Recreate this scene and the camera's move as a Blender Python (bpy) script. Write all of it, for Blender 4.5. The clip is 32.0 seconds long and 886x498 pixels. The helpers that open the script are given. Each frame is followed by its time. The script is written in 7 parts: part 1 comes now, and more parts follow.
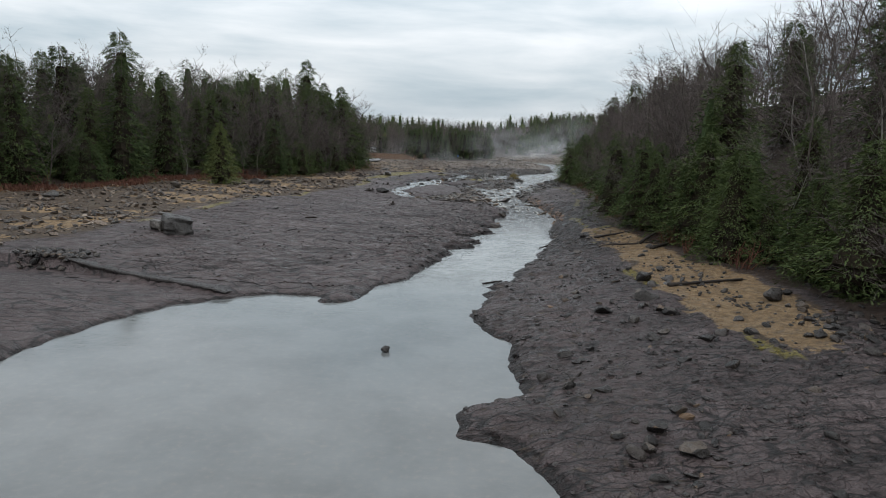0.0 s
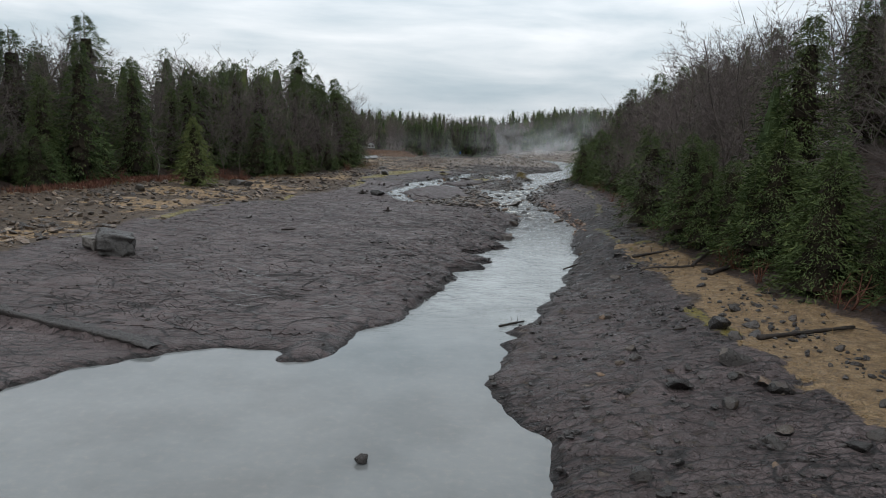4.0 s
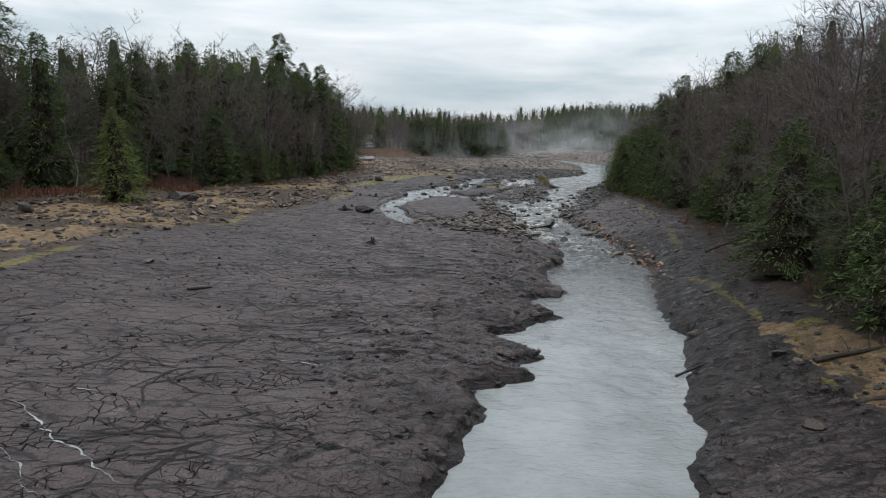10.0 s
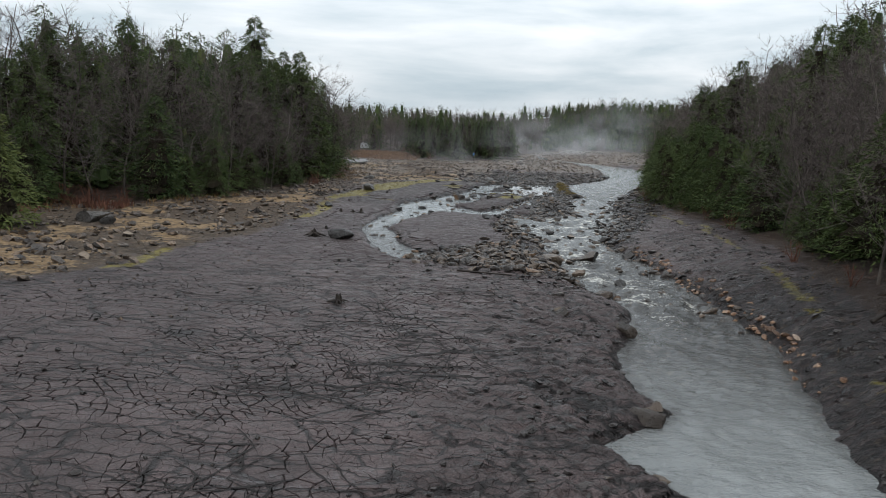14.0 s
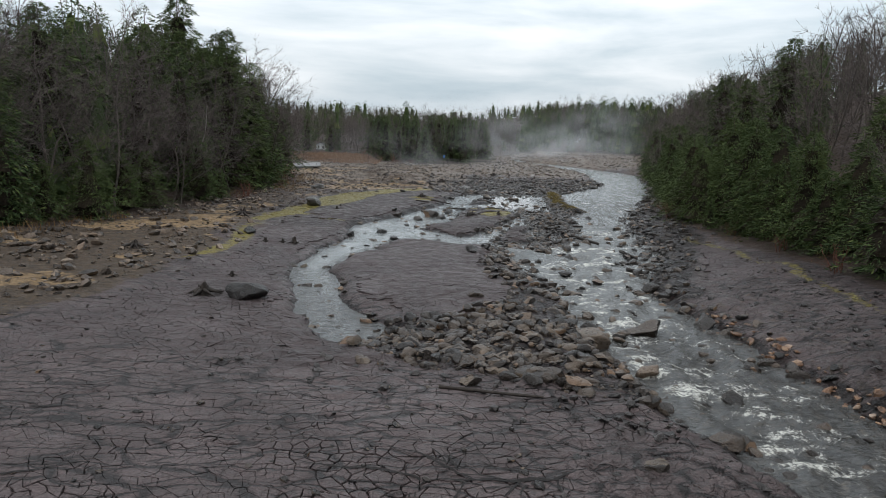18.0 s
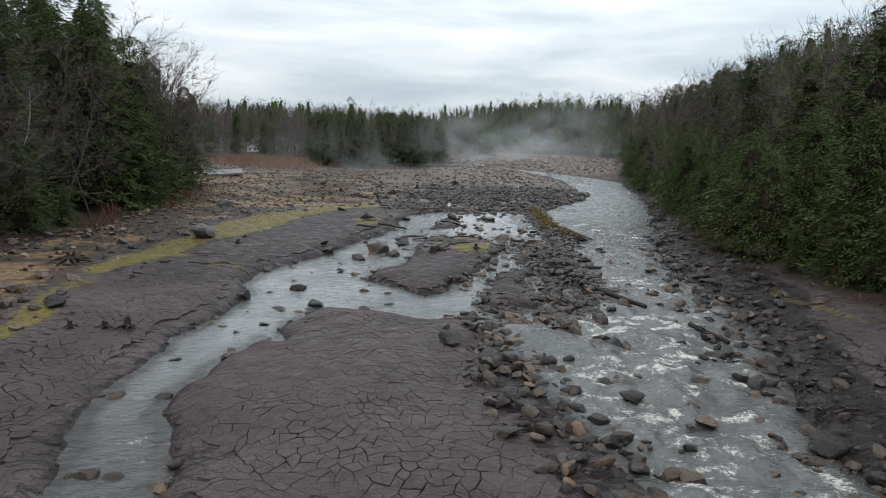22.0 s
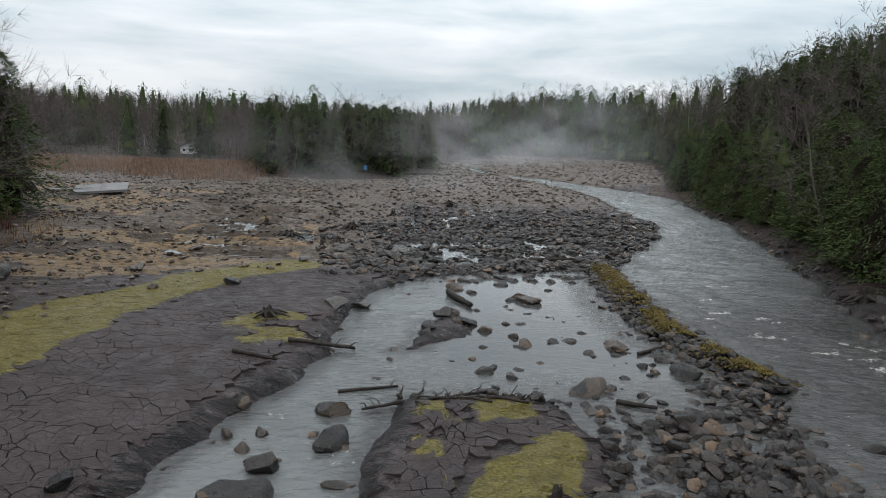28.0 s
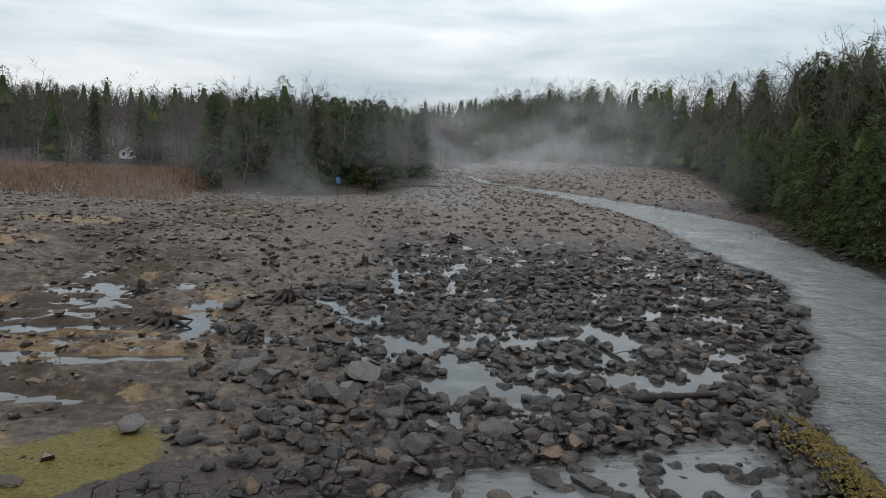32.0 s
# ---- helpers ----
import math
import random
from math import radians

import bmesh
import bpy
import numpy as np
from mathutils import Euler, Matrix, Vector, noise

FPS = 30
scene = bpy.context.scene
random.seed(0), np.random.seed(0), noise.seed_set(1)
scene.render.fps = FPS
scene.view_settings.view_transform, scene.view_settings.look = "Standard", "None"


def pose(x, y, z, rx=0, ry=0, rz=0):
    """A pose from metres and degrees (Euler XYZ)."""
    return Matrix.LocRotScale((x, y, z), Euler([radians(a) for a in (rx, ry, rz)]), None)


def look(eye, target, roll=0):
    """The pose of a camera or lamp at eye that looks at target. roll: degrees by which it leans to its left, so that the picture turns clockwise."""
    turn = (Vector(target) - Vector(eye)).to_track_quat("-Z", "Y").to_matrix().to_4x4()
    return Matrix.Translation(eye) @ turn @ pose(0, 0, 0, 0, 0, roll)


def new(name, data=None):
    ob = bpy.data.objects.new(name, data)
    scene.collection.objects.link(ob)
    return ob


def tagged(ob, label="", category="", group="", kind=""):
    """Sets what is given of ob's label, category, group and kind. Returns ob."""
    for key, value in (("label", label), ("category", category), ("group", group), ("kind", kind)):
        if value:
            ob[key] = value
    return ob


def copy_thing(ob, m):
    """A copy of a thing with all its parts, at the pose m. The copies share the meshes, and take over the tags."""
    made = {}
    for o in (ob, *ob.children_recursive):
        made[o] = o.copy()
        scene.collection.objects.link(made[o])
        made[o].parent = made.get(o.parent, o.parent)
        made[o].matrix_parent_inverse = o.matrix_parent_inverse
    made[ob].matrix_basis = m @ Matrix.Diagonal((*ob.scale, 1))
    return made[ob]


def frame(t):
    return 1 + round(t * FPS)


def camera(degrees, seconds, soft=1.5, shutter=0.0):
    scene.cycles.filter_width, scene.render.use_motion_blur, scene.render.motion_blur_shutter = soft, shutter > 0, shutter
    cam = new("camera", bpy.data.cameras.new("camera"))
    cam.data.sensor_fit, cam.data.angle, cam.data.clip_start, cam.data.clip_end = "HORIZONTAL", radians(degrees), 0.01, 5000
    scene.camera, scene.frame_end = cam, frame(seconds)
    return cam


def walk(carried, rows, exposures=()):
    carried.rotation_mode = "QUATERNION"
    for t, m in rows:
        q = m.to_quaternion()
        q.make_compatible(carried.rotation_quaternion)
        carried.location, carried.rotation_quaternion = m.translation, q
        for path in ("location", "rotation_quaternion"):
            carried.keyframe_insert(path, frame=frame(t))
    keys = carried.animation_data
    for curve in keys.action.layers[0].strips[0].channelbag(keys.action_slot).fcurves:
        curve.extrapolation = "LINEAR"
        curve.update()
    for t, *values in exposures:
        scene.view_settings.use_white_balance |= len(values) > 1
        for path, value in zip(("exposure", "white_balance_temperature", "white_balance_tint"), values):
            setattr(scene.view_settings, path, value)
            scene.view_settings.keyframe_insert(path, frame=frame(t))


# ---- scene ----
cam = camera(63.8, 32.0, 0.5)
METRES, EYE, TILT, LEAN, TURN = 145.45, 10.0, 0.0, 0.0, 0.0
ROWS = [
    (0.0, 0.0, 0.0, 0.0, 0.34, -9.65, -2.0),
    (0.5, -0.0001, 0.0078, -0.0001, 0.34, -9.69, -2.02),
    (1.0, -0.0003, 0.0164, -0.0002, 0.33, -9.73, -2.03),
    (1.5, -0.0005, 0.0255, -0.0002, 0.32, -9.78, -2.03),
    (2.0, -0.0007, 0.035, -0.0003, 0.33, -9.83, -2.05),
    (2.5, -0.0009, 0.045, -0.0004, 0.34, -9.88, -2.04),
    (3.0, -0.0012, 0.0554, -0.0006, 0.36, -9.9, -2.07),
    (3.5, -0.0014, 0.0661, -0.0006, 0.38, -9.95, -2.03),
    (5.5, -0.0022, 0.1133, -0.0013, 0.54, -10.08, -2.0),
    (6.0, -0.0025, 0.1259, -0.0015, 0.59, -10.1, -2.01),
    (6.5, -0.0027, 0.1389, -0.0016, 0.63, -10.13, -2.0),
    (7.0, -0.0031, 0.152, -0.0018, 0.66, -10.15, -1.98),
    (7.5, -0.0033, 0.1654, -0.002, 0.69, -10.16, -1.97),
    (8.0, -0.0036, 0.179, -0.0023, 0.72, -10.17, -1.95),
    (8.5, -0.0039, 0.1927, -0.0026, 0.74, -10.17, -1.95),
    (9.0, -0.0043, 0.2066, -0.0028, 0.76, -10.2, -1.95),
    (9.5, -0.0046, 0.2208, -0.0031, 0.78, -10.2, -1.91),
    (10.0, -0.005, 0.2352, -0.0034, 0.79, -10.2, -1.88),
    (10.5, -0.0053, 0.2499, -0.0036, 0.81, -10.2, -1.88),
    (11.0, -0.0056, 0.265, -0.0038, 0.83, -10.19, -1.87),
    (11.5, -0.006, 0.2804, -0.0041, 0.85, -10.21, -1.88),
    (12.0, -0.0064, 0.296, -0.0046, 0.86, -10.18, -1.89),
    (12.5, -0.0066, 0.3117, -0.0049, 0.88, -10.2, -1.82),
    (13.0, -0.007, 0.3276, -0.0052, 0.9, -10.21, -1.83),
    (13.5, -0.0073, 0.3435, -0.0056, 0.88, -10.2, -1.78),
    (14.0, -0.0078, 0.3596, -0.006, 0.88, -10.22, -1.81),
    (14.5, -0.008, 0.3757, -0.0064, 0.89, -10.21, -1.77),
    (16.5, -0.0093, 0.4415, -0.0083, 0.38, -10.19, -1.85),
    (17.0, -0.0096, 0.4584, -0.0088, -0.58, -10.14, -1.88),
    (17.5, -0.0099, 0.4753, -0.0092, -1.28, -10.12, -1.9),
    (18.0, -0.01, 0.4924, -0.0097, -1.84, -10.08, -1.87),
    (18.5, -0.01, 0.5097, -0.0102, -2.32, -10.04, -1.86),
    (19.0, -0.0099, 0.5272, -0.0106, -2.84, -10.02, -1.88),
    (19.5, -0.0095, 0.5447, -0.0109, -3.55, -9.99, -1.87),
    (20.0, -0.0092, 0.5624, -0.0114, -4.05, -9.96, -1.88),
    (20.5, -0.0086, 0.5803, -0.0118, -4.49, -9.94, -1.9),
    (21.0, -0.0079, 0.5982, -0.0123, -4.91, -9.92, -1.92),
    (21.5, -0.007, 0.6164, -0.0128, -5.32, -9.9, -1.89),
    (22.0, -0.0059, 0.6347, -0.0132, -5.82, -9.87, -1.89),
    (22.5, -0.0048, 0.6529, -0.0135, -6.26, -9.87, -1.89),
    (23.0, -0.0036, 0.6713, -0.014, -6.63, -9.84, -1.95),
    (23.5, -0.0022, 0.6895, -0.0143, -6.74, -9.83, -1.96),
    (24.0, -0.0008, 0.7078, -0.0146, -6.78, -9.83, -1.98),
    (24.5, 0.0009, 0.7262, -0.015, -6.8, -9.86, -2.02),
    (25.0, 0.0027, 0.7446, -0.0152, -6.83, -9.88, -2.0),
    (25.5, 0.0045, 0.763, -0.0155, -6.86, -9.88, -1.99),
    (27.5, 0.0115, 0.8344, -0.0163, -7.01, -9.94, -2.12),
    (28.0, 0.0135, 0.8526, -0.0166, -7.03, -9.94, -2.12),
    (28.5, 0.0155, 0.8709, -0.0169, -7.05, -9.95, -2.12),
    (29.0, 0.0174, 0.8892, -0.0172, -7.07, -9.96, -2.12),
    (29.5, 0.0194, 0.9075, -0.0174, -7.11, -9.97, -2.14),
    (30.0, 0.0215, 0.9258, -0.0176, -7.12, -9.96, -2.13),
    (30.5, 0.0233, 0.9439, -0.0178, -7.17, -9.96, -2.17),
    (31.0, 0.0254, 0.9621, -0.018, -7.32, -9.94, -2.21),
    (31.5, 0.0273, 0.98, -0.0181, -7.43, -9.93, -2.25),
    (32.0, 0.0293, 0.9979, -0.018, -7.44, -9.85, -2.34),
]
walk(cam, [(t, pose(0, 0, EYE, TILT, LEAN, TURN) @ pose(METRES * x, METRES * y, METRES * z, 90 + pitch, roll, yaw)) for t, x, y, z, yaw, pitch, roll in ROWS],
     [(0.0, -0.04), (6.0, -0.02), (10.0, 0.02), (14.0, 0.07), (18.0, 0.10), (21.0, 0.10), (24.0, 0.05), (28.0, 0.0), (32.0, -0.04)])

# ---- sky and light ----
world = bpy.data.worlds.new("overcast_sky")
scene.world = world
world.use_nodes = True
wn, wl = world.node_tree.nodes, world.node_tree.links
wn.clear()
w_out = wn.new("ShaderNodeOutputWorld")
w_bg = wn.new("ShaderNodeBackground")
w_sky = wn.new("ShaderNodeTexSky")
w_sky.sky_type, w_sky.sun_disc = "NISHITA", False
w_sky.sun_elevation, w_sky.sun_rotation = radians(38), radians(200)
w_sky.air_density, w_sky.dust_density = 1.2, 3.0
w_gain = wn.new("ShaderNodeVectorMath")
w_gain.operation = "SCALE"
w_gain.inputs["Scale"].default_value = 0.10
wl.new(w_sky.outputs["Color"], w_gain.inputs[0])
w_co = wn.new("ShaderNodeTexCoord")
w_sep = wn.new("ShaderNodeSeparateXYZ")
wl.new(w_co.outputs["Generated"], w_sep.inputs[0])
w_map = wn.new("ShaderNodeMapping")
w_map.inputs["Scale"].default_value = (1.0, 1.0, 5.5)
wl.new(w_co.outputs["Generated"], w_map.inputs[0])
w_n = wn.new("ShaderNodeTexNoise")
w_n.inputs["Scale"].default_value, w_n.inputs["Detail"].default_value, w_n.inputs["Roughness"].default_value = 2.6, 7, 0.52
w_n.inputs["Distortion"].default_value = 0.25
wl.new(w_map.outputs[0], w_n.inputs["Vector"])
w_r = wn.new("ShaderNodeValToRGB")
w_r.color_ramp.elements[0].position, w_r.color_ramp.elements[0].color = 0.34, (0.52, 0.625, 0.70, 1)
w_r.color_ramp.elements[1].position, w_r.color_ramp.elements[1].color = 0.62, (0.95, 0.99, 1.03, 1)
wl.new(w_n.outputs["Fac"], w_r.inputs[0])
# the cloud deck is thinner and brighter overhead than near the horizon
w_up = wn.new("ShaderNodeMapRange")
w_up.inputs["From Min"].default_value, w_up.inputs["From Max"].default_value = 0.02, 0.34
w_up.inputs["To Min"].default_value, w_up.inputs["To Max"].default_value = 0.80, 1.22
wl.new(w_sep.outputs["Z"], w_up.inputs["Value"])
w_mul = wn.new("ShaderNodeVectorMath")
w_mul.operation = "SCALE"
wl.new(w_r.outputs["Color"], w_mul.inputs[0])
wl.new(w_up.outputs[0], w_mul.inputs["Scale"])
w_mix = wn.new("ShaderNodeMix")
w_mix.data_type = "RGBA"
w_mix.inputs["Factor"].default_value = 0.94
wl.new(w_gain.outputs[0], w_mix.inputs["A"])
wl.new(w_mul.outputs[0], w_mix.inputs["B"])
wl.new(w_mix.outputs["Result"], w_bg.inputs["Color"])
w_bg.inputs["Strength"].default_value = 1.14
wl.new(w_bg.outputs[0], w_out.inputs[0])

sun = new("sun", bpy.data.lights.new("sun", "SUN"))
sun.data.energy, sun.data.angle, sun.data.color = 1.12, radians(50), (1.0, 0.975, 0.98)
sun.matrix_world = look((0, 0, 80), (16, 30, 0))
tagged(sun, kind="structure")

# ---- noise and plan helpers ----


def lattice(ix, iy, seed):
    """A value in 0..1 for every lattice point."""
    h = (ix.astype(np.int64) * 374761393 + iy.astype(np.int64) * 668265263 + seed * 1274126177) & 0x7FFFFFFF
    h = ((h ^ (h >> 13)) * 1274126177) & 0x7FFFFFFF
    h = ((h ^ (h >> 16)) * 374761393) & 0x7FFFFFFF
    return ((h ^ (h >> 15)) & 0xFFFFFF) / 16777215.0


def value_noise(x, y, seed=0):
    x, y = np.asarray(x, float), np.asarray(y, float)
    ix, iy = np.floor(x), np.floor(y)
    fx, fy = x - ix, y - iy
    fx, fy = fx * fx * (3 - 2 * fx), fy * fy * (3 - 2 * fy)
    a, b = lattice(ix, iy, seed), lattice(ix + 1, iy, seed)
    c, d = lattice(ix, iy + 1, seed), lattice(ix + 1, iy + 1, seed)
    return (a * (1 - fx) + b * fx) * (1 - fy) + (c * (1 - fx) + d * fx) * fy


def fbm(x, y, octaves=4, seed=0, gain=0.5):
    """Cloudy noise, about -1 to 1."""
    x, y = np.asarray(x, float), np.asarray(y, float)
    total, amp, norm = np.zeros(np.broadcast(x, y).shape), 1.0, 0.0
    for i in range(octaves):
        c, s = math.cos(0.6 * i), math.sin(0.6 * i)
        total += amp * (2 * value_noise((x * c - y * s) * 2.03 ** i, (x * s + y * c) * 2.03 ** i, seed + 17 * i) - 1)
        norm += amp
        amp *= gain
    return total / norm * 1.5


def inside_of(poly, x, y):
    """Signed distance to a closed outline: positive within it."""
    x, y = np.asarray(x, float), np.asarray(y, float)
    best, flag = np.full(x.shape, 1e18), np.zeros(x.shape, bool)
    for (ax, ay), (bx, by) in zip(poly, poly[1:] + poly[:1]):
        ex, ey = bx - ax, by - ay
        t = np.clip(((x - ax) * ex + (y - ay) * ey) / (ex * ex + ey * ey + 1e-12), 0, 1)
        best = np.minimum(best, (x - ax - t * ex) ** 2 + (y - ay - t * ey) ** 2)
        if ay != by:
            cross = ((ay > y) != (by > y)) & (x < ex * (y - ay) / ey + ax)
            flag ^= cross
    return np.where(flag, 1, -1) * np.sqrt(best)


def smooth(a, b, v):
    t = np.clip((v - a) / (b - a), 0, 1)
    return t * t * (3 - 2 * t)


# ---- the plan: banks, streams, islands and forest edges ----
RIGHT_BANK = [(9, -60), (6, 0), (4.2, 12), (3.5, 18.6), (2.3, 21.3), (0.6, 22), (0.7, 24), (2.9, 26), (3.4, 32.5), (2.3, 34.3), (1.5, 37.4),
              (2.6, 40.4), (2.7, 42.6), (3.4, 44), (2.9, 44.8), (4.5, 45.9), (5.2, 49.5), (7.2, 54.3), (8.9, 62), (10.1, 66.4), (10.9, 73.5),
              (12, 78), (13.1, 82), (12.7, 89), (12.5, 96), (12.1, 100), (11.2, 105), (11.3, 109), (13, 113.5), (15.3, 119), (17, 125),
              (17.2, 132), (19.6, 141), (22.6, 148.4), (23.6, 152), (27, 158.5), (31, 171.5), (34.8, 182)]
RIGHT_FAR = [(36.5, 192), (39, 201), (37.8, 209), (34, 220), (30.5, 228.5), (26, 234), (24, 239), (23.4, 248), (23, 256)]
LEFT_FAR = [(22.4, 254), (21.6, 246), (21.8, 239), (24.6, 231), (26.2, 227), (28.8, 212), (29.2, 201), (27.2, 190), (26.8, 179),
            (24.3, 174), (21.6, 169), (18, 163.6), (16.2, 161), (15.7, 156), (14.8, 148.4), (14.8, 145.2), (13.6, 141), (12.2, 137), (11.4, 131),
            (10.6, 125), (7.6, 121.5)]
LEFT_BANK = [(4.1, 120.8), (4.1, 117), (4.5, 113), (4.9, 108.2), (5.8, 105.2), (5.5, 103), (5.9, 95), (6.4, 92.5), (7.9, 87.2), (7.5, 84), (5.7, 80),
             (5.3, 77), (6, 74.2), (3.7, 71.4), (4.8, 68.8), (1.9, 65.3), (3.2, 62.4), (1.4, 61.6), (2.3, 60), (0, 58.5), (0.8, 56.8),
             (-0.5, 51.3), (-2, 46.4), (-4.1, 44), (-4.4, 41.1), (-5.6, 39.1), (-7.3, 38.9), (-6.9, 40.3), (-7.4, 41), (-10, 40.8),
             (-12.2, 39.4), (-14.8, 37.4), (-16.2, 33.9), (-17.4, 30), (-19, 24), (-24, 10), (-30, -60)]
MAIN_WATER = RIGHT_BANK + RIGHT_FAR + LEFT_FAR + LEFT_BANK
SIDE_STREAM = [(-3.2, 97.6), (-4.5, 97.8), (-6.8, 102), (-7.9, 107), (-8.8, 112), (-7.8, 118.5), (-6.4, 123), (-6.6, 127.5), (-6.3, 130.8), (-3.9, 135),
               (-1, 142), (0.4, 144.6), (1.5, 149), (2, 152.3), (4.1, 157.5), (7.1, 159.3), (14.1, 160.7), (12.8, 153.4), (12.5, 148.4),
               (13.3, 145.8), (14.2, 144.6), (12.4, 141.5), (10, 141), (9, 136), (8.6, 131), (8, 124), (8, 120.8), (4, 120.6), (1.4, 121), (-0.4, 122),
               (-2.9, 123), (-3.9, 120.5), (-4.1, 118), (-5, 118.6), (-6.3, 114), (-6.3, 111.5), (-5, 108), (-4.8, 105), (-3.6, 102.8), (-2.2, 99.9)]
ISLAND = [(-1.2, 128.6), (0.2, 127.4), (1.6, 125.2), (3, 125.9), (3.8, 127.8), (5.6, 131.7), (7.4, 137), (8.3, 139.6), (7.6, 142.4), (5.4, 143.2),
          (3.3, 142.8), (2.7, 139), (1.4, 133.5), (-0.8, 130.8)]
SMALL_ISLAND = [(4.5, 123.3), (6.9, 123.2), (7.2, 125.8), (8.3, 131.2), (6.3, 130.6)]
UPPER_ISLAND = [(4.4, 150.4), (5.8, 152.6), (7, 149.4), (5.2, 147.6), (3.6, 146.8)]
LEFT_WOODS = [(-64, -60), (-58, 20), (-53, 58), (-48.5, 76), (-44, 84), (-41, 97), (-36, 108), (-29.5, 113), (-23.5, 123), (-20.4, 134), (-18.3, 149),
              (-18.2, 162), (-19.5, 174), (-27, 187), (-44, 198), (-62, 208), (-62, 236), (-36, 238), (-14, 236), (-11.5, 222), (-10.4, 212.5),
              (-1, 210.5), (6.6, 215), (12.5, 228), (15.4, 241), (17.5, 258), (26, 276), (34, 300), (36, 460), (38, 1500), (-1500, 1500), (-1500, -60)]
RIGHT_WOODS = [(24, -60), (22.5, 15), (20.8, 31), (21, 38), (19.4, 43), (17.6, 48), (17.6, 55), (15.9, 61), (16, 74), (18.7, 85), (20.8, 97), (22.2, 109),
               (21.8, 120), (22.4, 130), (23, 142), (26.5, 153), (30, 164), (34.2, 180), (37.8, 193), (41, 206), (47, 222), (53, 238), (55, 252),
               (47, 267), (34, 274), (27, 282), (31, 300), (36, 460), (38, 1500), (1500, 1500), (1500, -60)]


WALL_LINE = ([143.6, 148.8, 155, 162.2], [14.6, 13.8, 14.5, 15.5])
DITCH_EDGE = [(-24.5, 45.2), (-21, 43.4), (-17.5, 41.9), (-14.5, 40.6), (-12.3, 39.6)]
WASHED_OUT = DITCH_EDGE + [(-13.5, 36.5), (-17, 30), (-30, 26), (-36, 46)]


def river_side(x, y):
    """Positive to the right of the main river's middle."""
    yy = np.array([-60, 22, 40, 60, 80, 100, 120, 140, 160, 180, 200, 232, 420])
    xx = np.array([-9, -4, -1, 4.5, 9, 9, 10.5, 16, 20, 30, 34, 27, 47])
    return x - np.interp(y, yy, xx)


def shore(x, y):
    """Distance from the water's edge: positive on land."""
    wob = 0.34 * fbm(x / 1.3, y / 1.3, 4, 5) + 0.25 * fbm(x / 5, y / 5, 2, 6)
    main = inside_of(MAIN_WATER, x, y)
    side = inside_of(SIDE_STREAM, x, y)
    land = -np.maximum(main, side)
    for isle in (ISLAND, SMALL_ISLAND, UPPER_ISLAND):
        land = np.maximum(land, inside_of(isle, x, y))
    return land + wob * smooth(0, 0.5, np.abs(land) + 0.35)


def zones(x, y):
    """The plan's masks and the height of the ground at every point."""
    d = shore(x, y)
    right = smooth(-0.5, 0.5, river_side(x, y))
    left_in, right_in = inside_of(LEFT_WOODS, x, y), inside_of(RIGHT_WOODS, x, y)
    dd = np.maximum(d, 0)
    far = smooth(105, 165, y)
    # left flats
    slope_l = 0.062 * (1 - far) + 0.022 * far
    cap_l = 1.75 * (1 - far) + 0.8 * far
    rim_l = 0.34 * (1 - smooth(150, 170, y)) + 0.12 * smooth(150, 170, y)
    zl = rim_l * (1 - np.exp(-dd / 0.45)) + cap_l * (1 - np.exp(-dd * slope_l / cap_l))
    # right bank
    slope_r = np.interp(y, [0, 40, 55, 64, 90, 102, 125, 160, 240], [0.13, 0.14, 0.2, 0.46, 0.36, 0.17, 0.13, 0.12, 0.08])
    zr = 0.22 * (1 - np.exp(-dd / 0.4)) + 3.4 * (1 - np.exp(-dd * slope_r / 3.4))
    z = zl * (1 - right) + zr * right
    z = np.where(d < 0, -0.9 * (1 - np.exp(np.minimum(d, 0) / 1.6)), z)
    # wooded slopes
    li, ri = np.maximum(left_in, 0), np.maximum(right_in, 0)
    z = z + 0.17 * np.minimum(li, 50) * smooth(0, 10, li) * (1 - 0.7 * smooth(195, 225, y)) + 5 * smooth(60, 260, li) * smooth(120, 420, y)
    z = z + (0.42 * np.minimum(ri, 26) + 0.22 * np.clip(ri - 26, 0, 40)) * smooth(0, 8, ri) * (1 - 0.72 * smooth(200, 310, y))
    z = z + 4 * smooth(400, 620, y) + 4 * smooth(420, 700, y) * smooth(0, 120, x - 10) - 6 * smooth(720, 1100, y)
    return dict(d=d, right=right, left_in=left_in, right_in=right_in, z=z)


